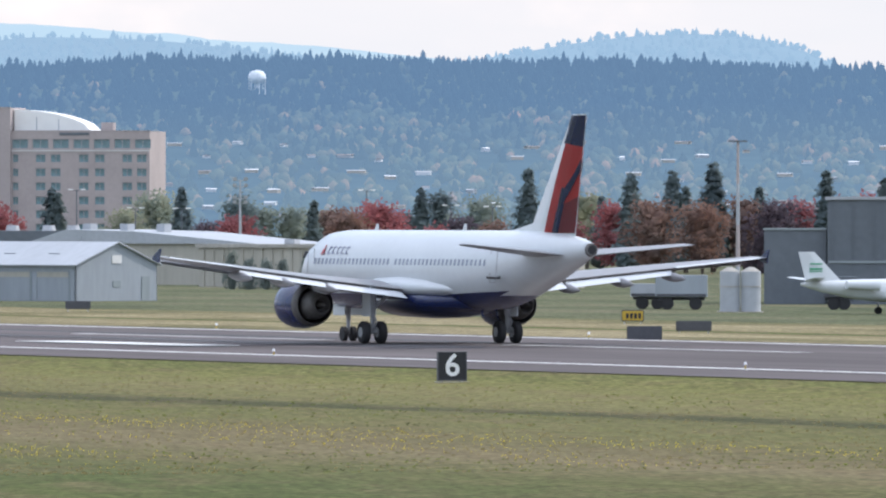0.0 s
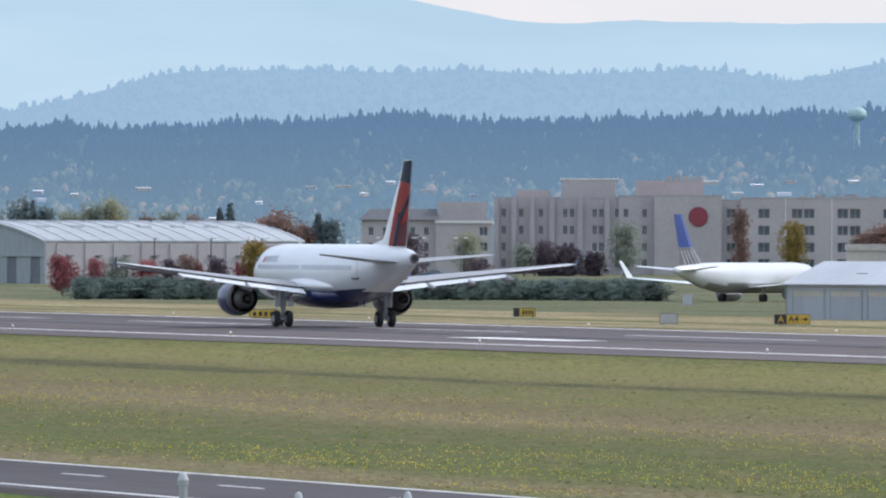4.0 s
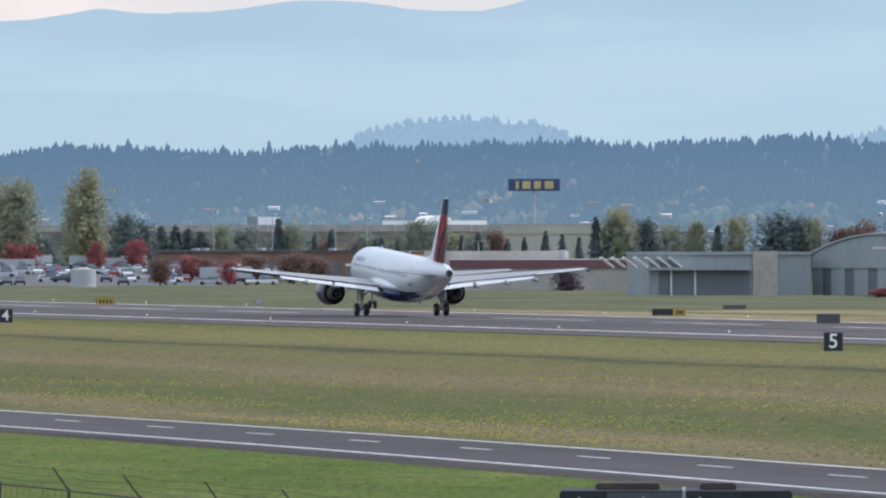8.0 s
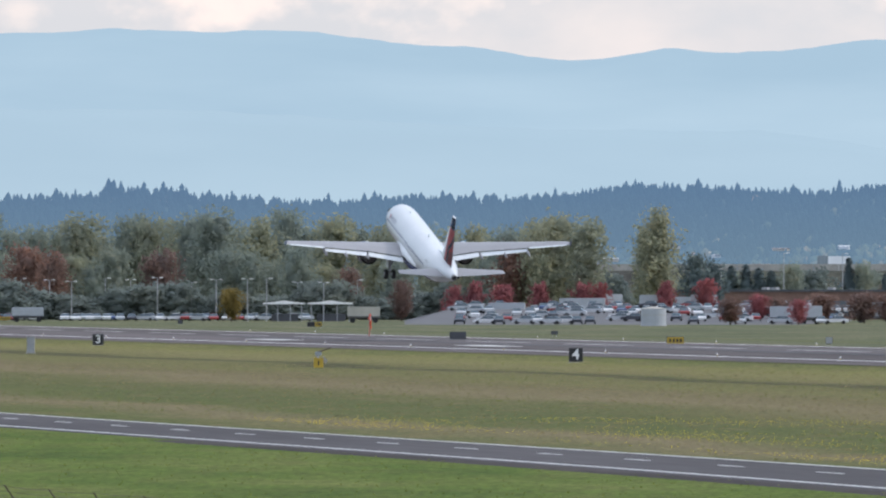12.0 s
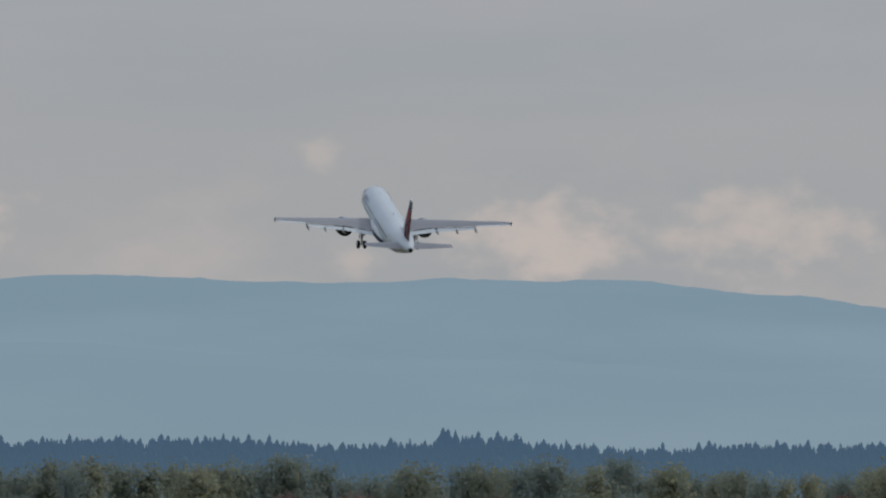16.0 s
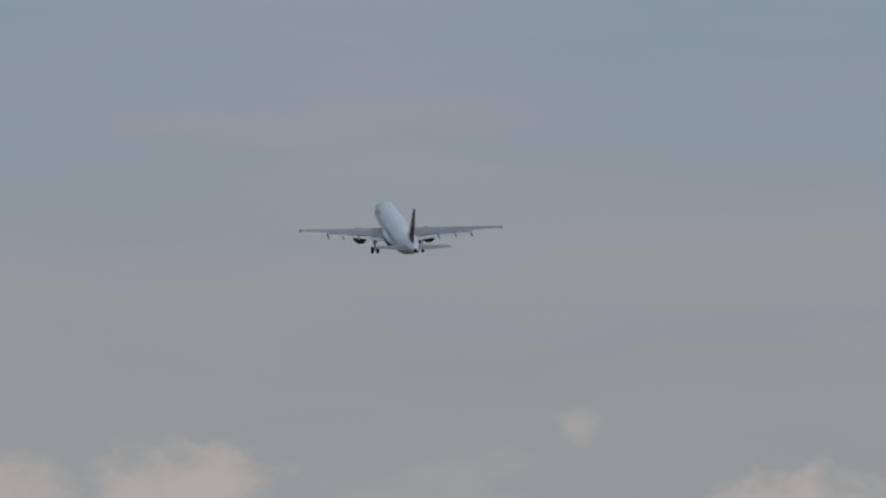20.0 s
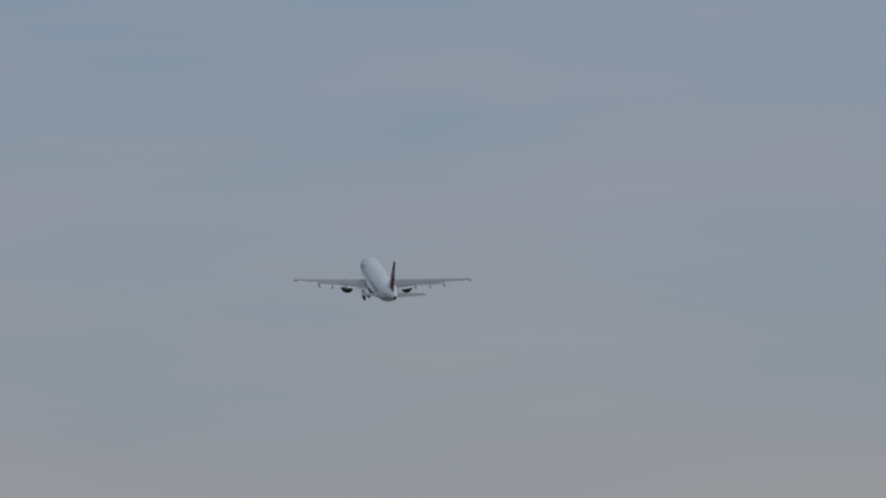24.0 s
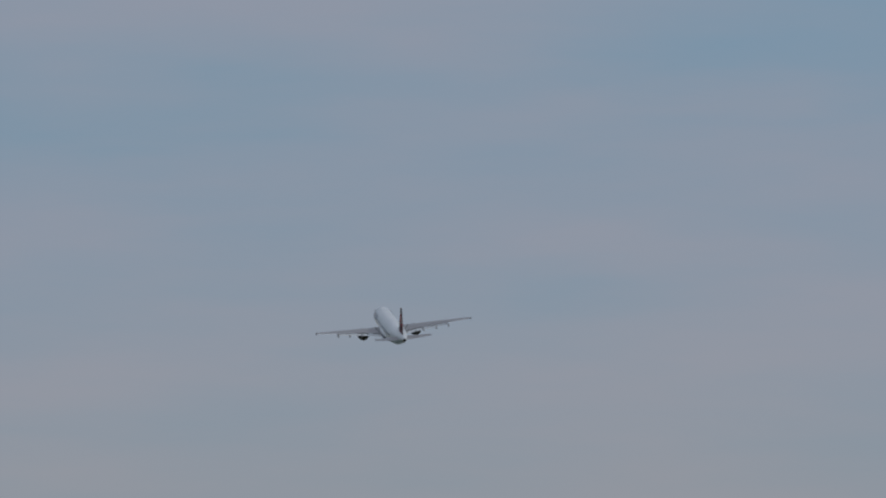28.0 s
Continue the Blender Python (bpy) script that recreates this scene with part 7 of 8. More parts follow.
def shelter(b, d, w):
    """An open shelter: thin white roof with a low ridge on posts."""
    c = site(b, d)
    s = thing("shelter", pose(c.x, c.y, 0, 0, 0, -9), "low open shelter with a white roof by the perimeter", "shelter", "open shelters")
    part("roof", prism([(-w / 2, 3.55), (-w * 0.2, 3.75), (0, 4.05), (w * 0.2, 3.75), (w / 2, 3.55), (w / 2, 3.3), (-w / 2, 3.3)], -2.5, 2.5), "bright_white", s)
    for q in (-0.42, -0.15, 0.15, 0.42):
        for y in (-2.2, 2.2):
            part("post", boxed(w * q - 0.08, w * q + 0.08, y - 0.08, y + 0.08, 0, 3.3), "steel", s)
    part("counter", boxed(-w * 0.3, w * 0.34, -1.2, 1.2, 0, 1.5), "box_dark", s)


shelter(9.24, 2300, 8.0)
shelter(9.46, 2300, 8.6)
for b, d, w, hh, turn, mat, lb in ((11.01, 2375, 6.5, 5.0, -11, "sheet_white", "white box trailer in a truck yard"), (10.66, 2360, 9, 4.4, -12, "sheet_white", "white box trailer in a truck yard"),
                                   (10.79, 2380, 4.6, 5.1, 20, "sheet_white", "white box trailer in a truck yard"), (11.14, 2385, 3.0, 4.6, -8, "sheet_white", "grey box trailer in a truck yard"),
                                   (11.24, 2375, 4.6, 5.0, 20, "sheet_white", "white box trailer in a truck yard"), (11.615, 2140, 4.6, 3.2, -11, "sheet_white", "long white trailer beside the airfield"),
                                   (11.745, 2140, 4.2, 3.3, -10, "sheet_white", "pale grey trailer beside the airfield"), (10.30, 2300, 7, 3.6, -14, "sheet_white", "white box trailer in a truck yard"),
                                                                      (12.05, 2215, 7, 3.9, -12, "sheet_white", "white box trailer in a truck yard"), (9.62, 2215, 6, 3.0, -9, "sheet_tan", "tan shed-like trailer beside the airfield"),
                                   (8.02, 2260, 6.0, 2.8, -8, "sheet_white", "white hut-like trailer beside the perimeter"), (24.75, 930, 2.6, 2.6, -25, "sheet_dark", "dark service trailer by the hangar"),
                                   (24.0, 930, 4.0, 2.7, -25, "sheet_blue", "blue and white service truck body"), (23.85, 935, 3.0, 2.0, -25, "sheet_white", "white service truck body")):
    trailer(b, d, w, hh, turn, mat, lb)


# ---- hills and woods ----
def gauss(x, c, w):
    return math.exp(-0.5 * ((x - c) / w) ** 2)


def swells(b, level, lean, bumps):
    """A skyline's elevation in degrees at a bearing: a level, a lean and rounded bumps (height, bearing, width)."""
    return level + lean * (b - 15) + sum(hgt * gauss(b, c, w) for hgt, c, w in bumps)


def ridge_rise(b):
    """The wooded ridge's skyline."""
    return swells(b, 0.508, 0.0090, ((0.178, 22.30, 2.20), (-0.048, 10.30, 1.40), (0.049, 16.78, 0.27), (0.037, 25.78, 0.90), (0.019, 21.34, 0.40), (-0.019, 9.46, 0.27), (-0.030, 14.74, 0.18),
                                     (0.031, 8.62, 0.18), (0.025, 11.02, 0.27), (0.030, 15.22, 0.12), (-0.023, 20.14, 0.27), (0.025, 16.06, 0.08), (-0.014, 22.90, 0.40)))


def hill_rise(b):
    """The farther hills behind it."""
    return -0.7 * smoothstep(12.28, 11.9, b) + swells(b, 0.785, 0.0132, ((-0.188, 13.30, 2.20), (-0.516, 25.66, 0.60), (-0.127, 14.14, 0.40), (-0.162, 22.66, 0.60), (0.116, 16.06, 0.60), (0.069, 19.90, 0.40), (0.086, 12.82, 0.27), (0.132, 25.54, 0.27),
                                     (-0.066, 18.70, 0.18), (-0.121, 12.10, 0.12), (-0.058, 24.94, 0.18), (-0.050, 13.66, 0.12), (-0.036, 20.62, 0.12), (0.039, 13.18, 0.08), (0.032, 15.70, 0.18), (0.030, 17.14, 0.18), (-0.058, 14.26, 2.20)))


def mountain_rise(b):
    """The mountain range at the back."""
    return swells(b, 0.851, -0.0245, ((0.412, 15.28, 2.20), (0.279, 20.56, 1.40), (0.185, 8.08, 2.20), (-0.030, 17.08, 0.60), (-0.088, 12.88, 0.27), (-0.125, 20.80, 0.60), (0.061, 13.96, 1.40), (-0.046, 10.60, 0.18), (-0.027, 7.84, 0.40),
                                      (-0.046, 17.44, 0.27), (-0.020, 21.88, 0.27), (0.037, 9.28, 0.27), (0.034, 12.04, 0.18), (0.025, 14.44, 0.60), (0.029, 20.92, 0.27), (0.022, 6.64, 0.27), (0.025, 11.08, 0.08), (0.015, 8.44, 0.27)))


def foothill_rise(b):
    """A lower fold of the mountains, a shade darker than the range."""
    return 0.72 + 0.10 * gauss(b, 8.6, 0.9) - 0.10 * smoothstep(11.4, 12.4, b) - 0.2 * smoothstep(12.4, 13.4, b) + 0.18 * gauss(b, 6.4, 0.8)


RIDGE_D, HILL_D, FOOT_D, MOUNT_D = 3700.0, 4350.0, 4580.0, 4840.0
TREE = 3.5


def ridge_z(b, d):
    top = EYE[2] + RIDGE_D * math.tan(radians(ridge_rise(b))) - TREE
    bump = 1.6 * noise.noise(Vector((b * 1.7, d * 0.004, 0.3)))
    return max(0.0, (top + bump) * max(0.0, (d - 2860) / (RIDGE_D - 2860)) ** 1.15) if d <= RIDGE_D else top * max(0.0, 1 - (d - RIDGE_D) / 240)


def hill_z(b, d):
    top = EYE[2] + HILL_D * math.tan(radians(hill_rise(b))) - 1.6
    return top * max(0.0, 1 - abs(d - HILL_D) / (420 if d < HILL_D else 180)) ** 0.8


def relief(name, rise, dists, b0, b1, step, mat, label):
    bm = bmesh.new()
    grid = []
    n = int((b1 - b0) / step) + 1
    for i in range(n):
        b = b0 + i * step
        row = []
        for d in dists:
            p = site(b, d, rise(b, d))
            row.append(bm.verts.new(p))
        grid.append(row)
    for i in range(n - 1):
        for j in range(len(dists) - 1):
            bm.faces.new((grid[i][j], grid[i + 1][j], grid[i + 1][j + 1], grid[i][j + 1]))
    bmesh.ops.recalc_face_normals(bm, faces=bm.faces[:])
    ob = part(name, bm, mat, smooth=True)
    if sum(p.normal.z for p in ob.data.polygons) < 0:
        ob.data.flip_normals()
    return tagged(ob, label, "hill", kind="structure")


relief("backdrop_ridge", lambda b, d: ridge_z(b, d) - 0.3, [2860, 3000, 3150, 3300, 3450, 3600, 3700, 3800, 3940], -14, 44, 0.25, "slope", "wooded suburban ridge with painted blue haze")
relief("backdrop_hill", lambda b, d: hill_z(b, d) - 0.3, [3930, 4080, 4200, 4300, 4350, 4420, 4530], 11.9, 44, 0.06, "slope_far", "wooded hill with painted blue haze")


def mountain_z(b, d):
    top = EYE[2] + MOUNT_D * math.tan(radians(mountain_rise(b))) + 0.8 * noise.noise(Vector((b * 4.1, 0, 0))) + 0.45 * noise.noise(Vector((b * 14.0, 2, 0)))
    return top * max(0.0, 1 - abs(d - MOUNT_D) / (240 if d < MOUNT_D else 110)) ** 0.5


def foothill_z(b, d):
    top = EYE[2] + FOOT_D * math.tan(radians(foothill_rise(b))) + 0.8 * noise.noise(Vector((b * 5.0, 3, 0))) + 0.3 * noise.noise(Vector((b * 17.0, 5, 0)))
    return top * max(0.0, 1 - abs(d - FOOT_D) / (45 if d < FOOT_D else 19)) ** 0.5


relief("backdrop_mountains", mountain_z, [4600, 4640, 4690, 4740, 4790, 4820, 4840, 4860, 4900, 4950], -30, 60, 0.05, "mountain", "mountain range with pale blue haze painted in")
relief("backdrop_foothills", foothill_z, [4535, 4550, 4565, 4574, 4580, 4586, 4599], -10, 13.6, 0.05, "foothill", "lower fold of the mountains, pale blue haze painted in")


def join_many(name, shapes, places, mat, label, category):
    """One mesh of many copies. shapes: (verts, faces) arrays; places: (shape, x, y, z, width, height, turn)."""
    vs, fs, off = [], [], 0
    for k, x, y, z, w, hgt, turn in places:
        v, f = shapes[k]
        c, s = math.cos(turn), math.sin(turn)
        q = np.empty_like(v)
        q[:, 0] = (v[:, 0] * c - v[:, 1] * s) * w + x
        q[:, 1] = (v[:, 0] * s + v[:, 1] * c) * w + y
        q[:, 2] = v[:, 2] * hgt + z
        vs.append(q)
        fs.append(f + off)
        off += len(v)
    V, Fc = np.concatenate(vs), np.concatenate(fs)
    me = bpy.data.meshes.new(name)
    me.vertices.add(len(V))
    me.vertices.foreach_set("co", V.ravel().astype(np.float32))
    k = Fc.shape[1]
    me.loops.add(len(Fc) * k)
    me.loops.foreach_set("vertex_index", Fc.ravel().astype(np.int32))
    me.polygons.add(len(Fc))
    me.polygons.foreach_set("loop_start", np.arange(0, len(Fc) * k, k, dtype=np.int32))
    me.polygons.foreach_set("loop_total", np.full(len(Fc), k, dtype=np.int32))
    me.polygons.foreach_set("use_smooth", np.ones(len(Fc), dtype=bool))
    me.update(calc_edges=True)
    me.materials.append(M[mat])
    return tagged(new(name, me), label, category, kind="stuff")


def far_conifer(rnd):
    """A ragged spire, one piece: rings that step in and out."""
    prof = [(0.0, 0.07), (0.14, 0.20), (0.40, 0.115), (0.47, 0.145), (0.74, 0.055), (0.79, 0.07), (1.0, 0.004)]
    n = 5
    v, f = [], []
    for z, r in prof:
        ph = rnd.uniform(0, 1)
        for q in range(n):
            rr = r * 2.1 * rnd.uniform(0.72, 1.25)
            v.append((rr * math.cos(2 * math.pi * (q + ph * 0.3) / n), rr * math.sin(2 * math.pi * (q + ph * 0.3) / n), z * (1 if z in (0, 1) else rnd.uniform(0.97, 1.03))))
    for k in range(len(prof) - 1):
        for q in range(n):
            f.append((k * n + q, k * n + (q + 1) % n, (k + 1) * n + (q + 1) % n, (k + 1) * n + q))
    return np.array(v), np.array(f)


def far_broadleaf(rnd):
    """A lumpy crown of three or four uneven billows, one piece."""
    prof = [(0.0, 0.10), (0.16, 0.36), (0.38, 0.5), (0.62, 0.45), (0.84, 0.28), (1.0, 0.05)]
    n = 7
    v, f = [], []
    lobes = [rnd.uniform(0, 6.28) for _ in range(4)]
    for z, r in prof:
        for q in range(n):
            a = 2 * math.pi * q / n
            rr = r * (1 + 0.26 * math.sin(2 * a + lobes[0]) * math.sin(z * 9 + lobes[1]) + 0.2 * math.sin(3 * a + lobes[2] + z * 7)) * rnd.uniform(0.78, 1.22)
            v.append((rr * math.cos(a), rr * math.sin(a), max(0, z + rnd.uniform(-0.06, 0.06)) if 0 < z < 1 else z))
    for k in range(len(prof) - 1):
        for q in range(n):
            f.append((k * n + q, k * n + (q + 1) % n, (k + 1) * n + (q + 1) % n, (k + 1) * n + q))
    return np.array(v), np.array(f)


def house_spots():
    """Where houses stand on the slope: bearing, distance, in loose rows along the streets."""
    rnd = random.Random(5)
    spots = []
    for d in (2960, 3030, 3100, 3170, 3240, 3310):
        b = 10.4 + rnd.uniform(0, 0.3)
        while b < 25.3:
            if noise.noise(Vector((b * 1.3, d * 0.01, 7.0))) > -0.12:
                spots.append((b, d + rnd.uniform(-18, 18)))
            b += rnd.choice((0.16, 0.22, 0.3, 0.5))
    return spots


HOUSES = house_spots()


def woods():
    rnd = random.Random(11)
    con = [far_conifer(rnd) for _ in range(8)]
    brd = [far_broadleaf(rnd) for _ in range(10)]
    cp, bp = [], []
    yards = {}
    for hb, hd in HOUSES:
        yards.setdefault(int(hb * 5), []).append((hb, hd))

    def in_yard(b, d):
        return any(abs(b - hb) < 0.055 and -6 < hd - d < 75 for k in (-1, 0, 1) for hb, hd in yards.get(int(b * 5) + k, ()))

    for _ in range(40000):
        b = rnd.uniform(2.5, 27.5)
        f = rnd.random() ** 0.95
        d = 2880 + (RIDGE_D + 25 - 2880) * f
        if in_yard(b, d):
            continue
        c = site(b, d, ridge_z(b, min(d, RIDGE_D)) - 0.6)
        patch = noise.noise(Vector((b * 2.2, d * 0.006, 4.0)))
        if rnd.random() < 0.14 + 0.84 * smoothstep(0.40, 0.78, f + 0.35 * patch + 0.16 * smoothstep(19.0, 16.5, b)):
            hh = rnd.uniform(3.0, 5.0) * (1.0 if rnd.random() < 0.9 else 1.3)
            cp.append((rnd.randrange(8), c.x, c.y, c.z, hh * rnd.uniform(0.5, 0.95), hh, rnd.uniform(0, 6.28)))
        else:
            hh = rnd.uniform(1.8, 3.4)
            bp.append((rnd.randrange(10), c.x, c.y, c.z, hh * rnd.uniform(0.7, 1.25), hh, rnd.uniform(0, 6.28)))
    # a dense, uneven crest with single tall trees
    b = 2.5
    while b < 27.5:
        swell = 1 + 0.35 * noise.noise(Vector((b * 6.0, 1.0, 2.0)))
        for d in (RIDGE_D - 6, RIDGE_D + 4):
            c = site(b + rnd.uniform(-0.04, 0.04), d, ridge_z(b, RIDGE_D) - 0.6)
            hh = rnd.uniform(2.6, 4.6) * swell * (1 if rnd.random() < 0.93 else 1.4)
            cp.append((rnd.randrange(8), c.x, c.y, c.z, hh * rnd.uniform(0.55, 1.0), hh, rnd.uniform(0, 6.28)))
        b += 0.02
    join_many("far_conifers", con, cp, "forest_con", "dark conifers covering a ridge, haze painted in", "forest")
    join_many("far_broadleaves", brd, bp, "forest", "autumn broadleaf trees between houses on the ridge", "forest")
    hp = []
    for _ in range(13000):
        b = rnd.uniform(11.6, 26.5)
        d = rnd.uniform(3990, HILL_D + 12)
        c = site(b, d, hill_z(b, min(d, HILL_D)) - 0.5)
        if c.z < 8:
            continue
        hh = rnd.uniform(1.4, 2.7) * (1 if rnd.random() < 0.93 else 1.5)
        hp.append((rnd.randrange(8), c.x, c.y, c.z, hh * rnd.uniform(0.6, 1.1), hh, rnd.uniform(0, 6.28)))
    join_many("hill_trees", con[:4] + brd[:4], hp, "forest_far", "trees on a distant hill, pale blue haze painted in", "forest")


woods()

HOUSE_WALLS = [material(n, c, 0.8, vary=0.06) for n, c in (("white_house_siding", (0.60, 0.63, 0.66)), ("tan_house_siding", (0.45, 0.42, 0.38)), ("grey_house_siding", (0.38, 0.41, 0.44)))]
HOUSE_ROOFS = [material(n, c, 0.8, vary=0.08) for n, c in (("pale_shingles", (0.52, 0.54, 0.57)), ("brown_shingles", (0.30, 0.27, 0.27)), ("bright_metal_roof", (0.85, 0.86, 0.88)))]


def hillside_houses():
    rnd = random.Random(6)
    base = []
    for w in range(3):
        for r in range(3):
            s = thing("house", pose(0, 0, 0), ("white", "tan", "grey")[w] + " gabled house among trees on the ridge", "house", "hillside houses")
            part("wall", boxed(-4.5, 4.5, -3.2, 3.2, -6, 3.4), HOUSE_WALLS[w], s)
            part("roof", prism([(-5.0, 3.3), (0.0, 5.6), (5.0, 3.3)], -3.6, 3.6), HOUSE_ROOFS[r], s)
            for x0, x1 in ((-2.6, -1.2), (1.2, 2.6)):
                part("window", boxed(x0, x1, -3.28, -3.2, 0.6, 2.0), "glass", s)
            base.append(s)
    used = [False] * 9
    for b, d in HOUSES:
        c = site(b, d, ridge_z(b, d) + rnd.uniform(0.5, 1.5))
        k = rnd.randrange(9)
        m = pose(c.x, c.y, c.z, 0, 0, -b + rnd.choice((90, 90, 0, 60, -70)) + rnd.uniform(-15, 15)) @ Matrix.Diagonal((0.45, rnd.uniform(0.45, 0.95), rnd.uniform(0.24, 0.34), 1))
        if used[k]:
            copy_thing(base[k], m)
        else:
            base[k].matrix_basis = m
            used[k] = True


hillside_houses()


# ---- near trees: trunk, limbs and a crown of leaf clumps ----
def leaf_crown(rnd, shape, clumps, leaves, size):
    """Unit-height crown: small leaf blades in clumps inside an envelope."""
    bm = bmesh.new()

    def envelope(z):
        if shape == "spire":
            return 0.25 * (1 - z) ** 0.8 * (0.72 + 0.28 * smoothstep(0.0, 0.25, z)) + 0.006
        if shape == "column":
            return 0.22 * (max(0.0, math.sin(math.pi * min(1, (z - 0.05) * 1.02))) ** 0.5)
        if shape == "bush":
            return 0.5 * math.sqrt(max(0, 1 - (z - 0.35) ** 2 / 0.45))
        return 0.36 * math.sqrt(max(0.0, 1 - ((z - 0.58) / 0.45) ** 2)) + 0.02

    # the dense inside of the crown: overlapping rough lumps
    z0 = 0.12 if shape == "spire" else (0.06 if shape == "bush" else 0.2)
    for q in range(24):
        z = z0 + (0.86 - z0) * q / 23
        e = envelope(z)
        a = q * 2.4
        lump = e * (rnd.uniform(0.30, 0.40) if shape != "spire" else 0.74)
        off = e * (rnd.uniform(0.15, 0.36) if shape != "spire" else 0.10)
        geo = bmesh.ops.create_icosphere(bm, subdivisions=1, radius=1.0)
        for v in geo["verts"]:
            v.co = Vector((v.co.x * lump + off * math.cos(a), v.co.y * lump + off * math.sin(a), v.co.z * lump * (0.9 if shape != "spire" else 0.6) + z)) * rnd.uniform(0.97, 1.03)
    for _ in range(clumps):
        while True:
            z = rnd.uniform(0.10 if shape == "spire" else (0.04 if shape == "bush" else 0.14), 0.97)
            env = envelope(z)
            a = rnd.uniform(0, 6.283)
            lob = 1 + 0.22 * math.sin(3 * a + z * 8) + 0.15 * math.sin(5 * a - z * 13)
            r = env * lob * rnd.random() ** 0.35
            if r <= env * 1.25:
                break
        cx, cy = r * math.cos(a), r * math.sin(a)
        spread = 0.055 if shape != "spire" else 0.012 + 0.022 * (1 - z)
        for _ in range(leaves):
            p = Vector((cx + rnd.gauss(0, spread), cy + rnd.gauss(0, spread), z + rnd.gauss(0, spread * (0.8 if shape != "spire" else 0.35))))
            t = Vector((rnd.gauss(0, 1), rnd.gauss(0, 1), rnd.gauss(0, 0.7))).normalized()
            u = t.orthogonal().normalized()
            if shape == "spire":
                t = Vector((math.cos(a), math.sin(a), -0.9 + rnd.gauss(0, 0.4))).normalized()
                u = t.cross(Vector((0, 0, 1))).normalized()
            k = size * rnd.uniform(0.7, 1.35)
            q = [p - t * k * 1.2, p + u * k * 0.6, p + t * k * 1.2, p - u * k * 0.6]
            bm.faces.new([bm.verts.new(w) for w in q])
    return bm


SHAPE = {"conifer": ("spire", "conifer", 260, 10, 0.019), "poplar": ("column", "olive", 200, 11, 0.019), "green": ("round", "green", 200, 11, 0.021), "olive": ("round", "olive", 200, 11, 0.021),
         "gold": ("round", "gold_leaf", 190, 11, 0.027), "rust": ("round", "rust_leaf", 190, 11, 0.027), "crimson": ("round", "crimson_leaf", 190, 11, 0.027), "plum": ("bush", "plum_leaf", 190, 11, 0.03),
         "rustcol": ("column", "rust_leaf", 110, 10, 0.03), "cypress": ("column", "conifer", 140, 10, 0.026), "shrub": ("bush", "shrub_leaf", 150, 11, 0.036), "redshrub": ("bush", "crimson_leaf", 90, 10, 0.045), "hedge": ("bush", "hedge_leaf", 150, 11, 0.034)}
WORDS = {"conifer": ("dark green conifer with drooping branches", "conifer"), "poplar": ("tall olive-green poplar with dense crown", "tree"), "green": ("dull green broadleaf tree in a row", "tree"),
         "olive": ("olive and yellow broadleaf tree", "tree"), "gold": ("small golden autumn tree", "tree"), "rust": ("rust-orange broadleaf autumn tree", "tree"), "crimson": ("crimson autumn maple in a row", "tree"),
         "plum": ("low dark plum-leaved tree", "tree"), "rustcol": ("narrow rust-coloured columnar tree", "tree"), "cypress": ("dark narrow evergreen tree", "tree"), "shrub": ("rounded green shrub by the hedge", "shrub"),
         "redshrub": ("low red autumn shrub", "shrub"), "hedge": ("dark green clipped hedge shrub in a long row", "hedge")}
MODELS = {}


def tree_model(kind, k):
    rnd = random.Random(hash_of(kind) + k)
    shape, mat, clumps, leaves, size = SHAPE[kind]
    s = thing("tree" if WORDS[kind][1] not in ("shrub", "hedge") else WORDS[kind][1], pose(0, 0, 0), WORDS[kind][0], WORDS[kind][1], kind + " trees")
    top = 0.85 if shape in ("spire", "column") else 0.6
    part("trunk", tube(tubed((0, 0, -0.03), (0.01, 0, 0.28), 0.028, 0.02, 7), (0.01, 0, 0.27), (0, 0.01, top), 0.02, 0.005, 6), "bark", s)
    for q in range(4):
        a = q * 1.57 + rnd.uniform(-0.4, 0.4)
        z = 0.22 + 0.1 * q
        r = 0.16 if shape != "spire" else 0.1
        part("limb", tubed((0, 0, z), (r * math.cos(a), r * math.sin(a), z + (0.16 if shape != "spire" else -0.02)), 0.011, 0.004, 5), "bark", s)
    part("crown", leaf_crown(rnd, shape, clumps, leaves, size), mat, s, smooth=True)
    return s


def hash_of(text):
    return sum((i + 1) * ord(ch) for i, ch in enumerate(text))


NATURAL = {"spire": 0.5, "column": 0.46, "round": 0.76, "bush": 1.0}


def plant(kind, b, d, height, width=None, z=0.0):
    rnd = random.Random(int(b * 1000) + int(d))
    k = rnd.randrange(3)
    nat = NATURAL[SHAPE[kind][0]]
    w = (width or nat * height) / nat
    c = site(b, d)
    m = Matrix.Translation((c.x, c.y, z)) @ Matrix.Rotation(rnd.uniform(0, 6.28), 4, "Z") @ Matrix.Diagonal((w, w, height, 1))
    if (kind, k) not in MODELS:
        MODELS[(kind, k)] = tree_model(kind, k)
        MODELS[(kind, k)].matrix_basis = m
    else:
        ob = copy_thing(MODELS[(kind, k)], Matrix.Identity(4))
        ob.matrix_basis = m


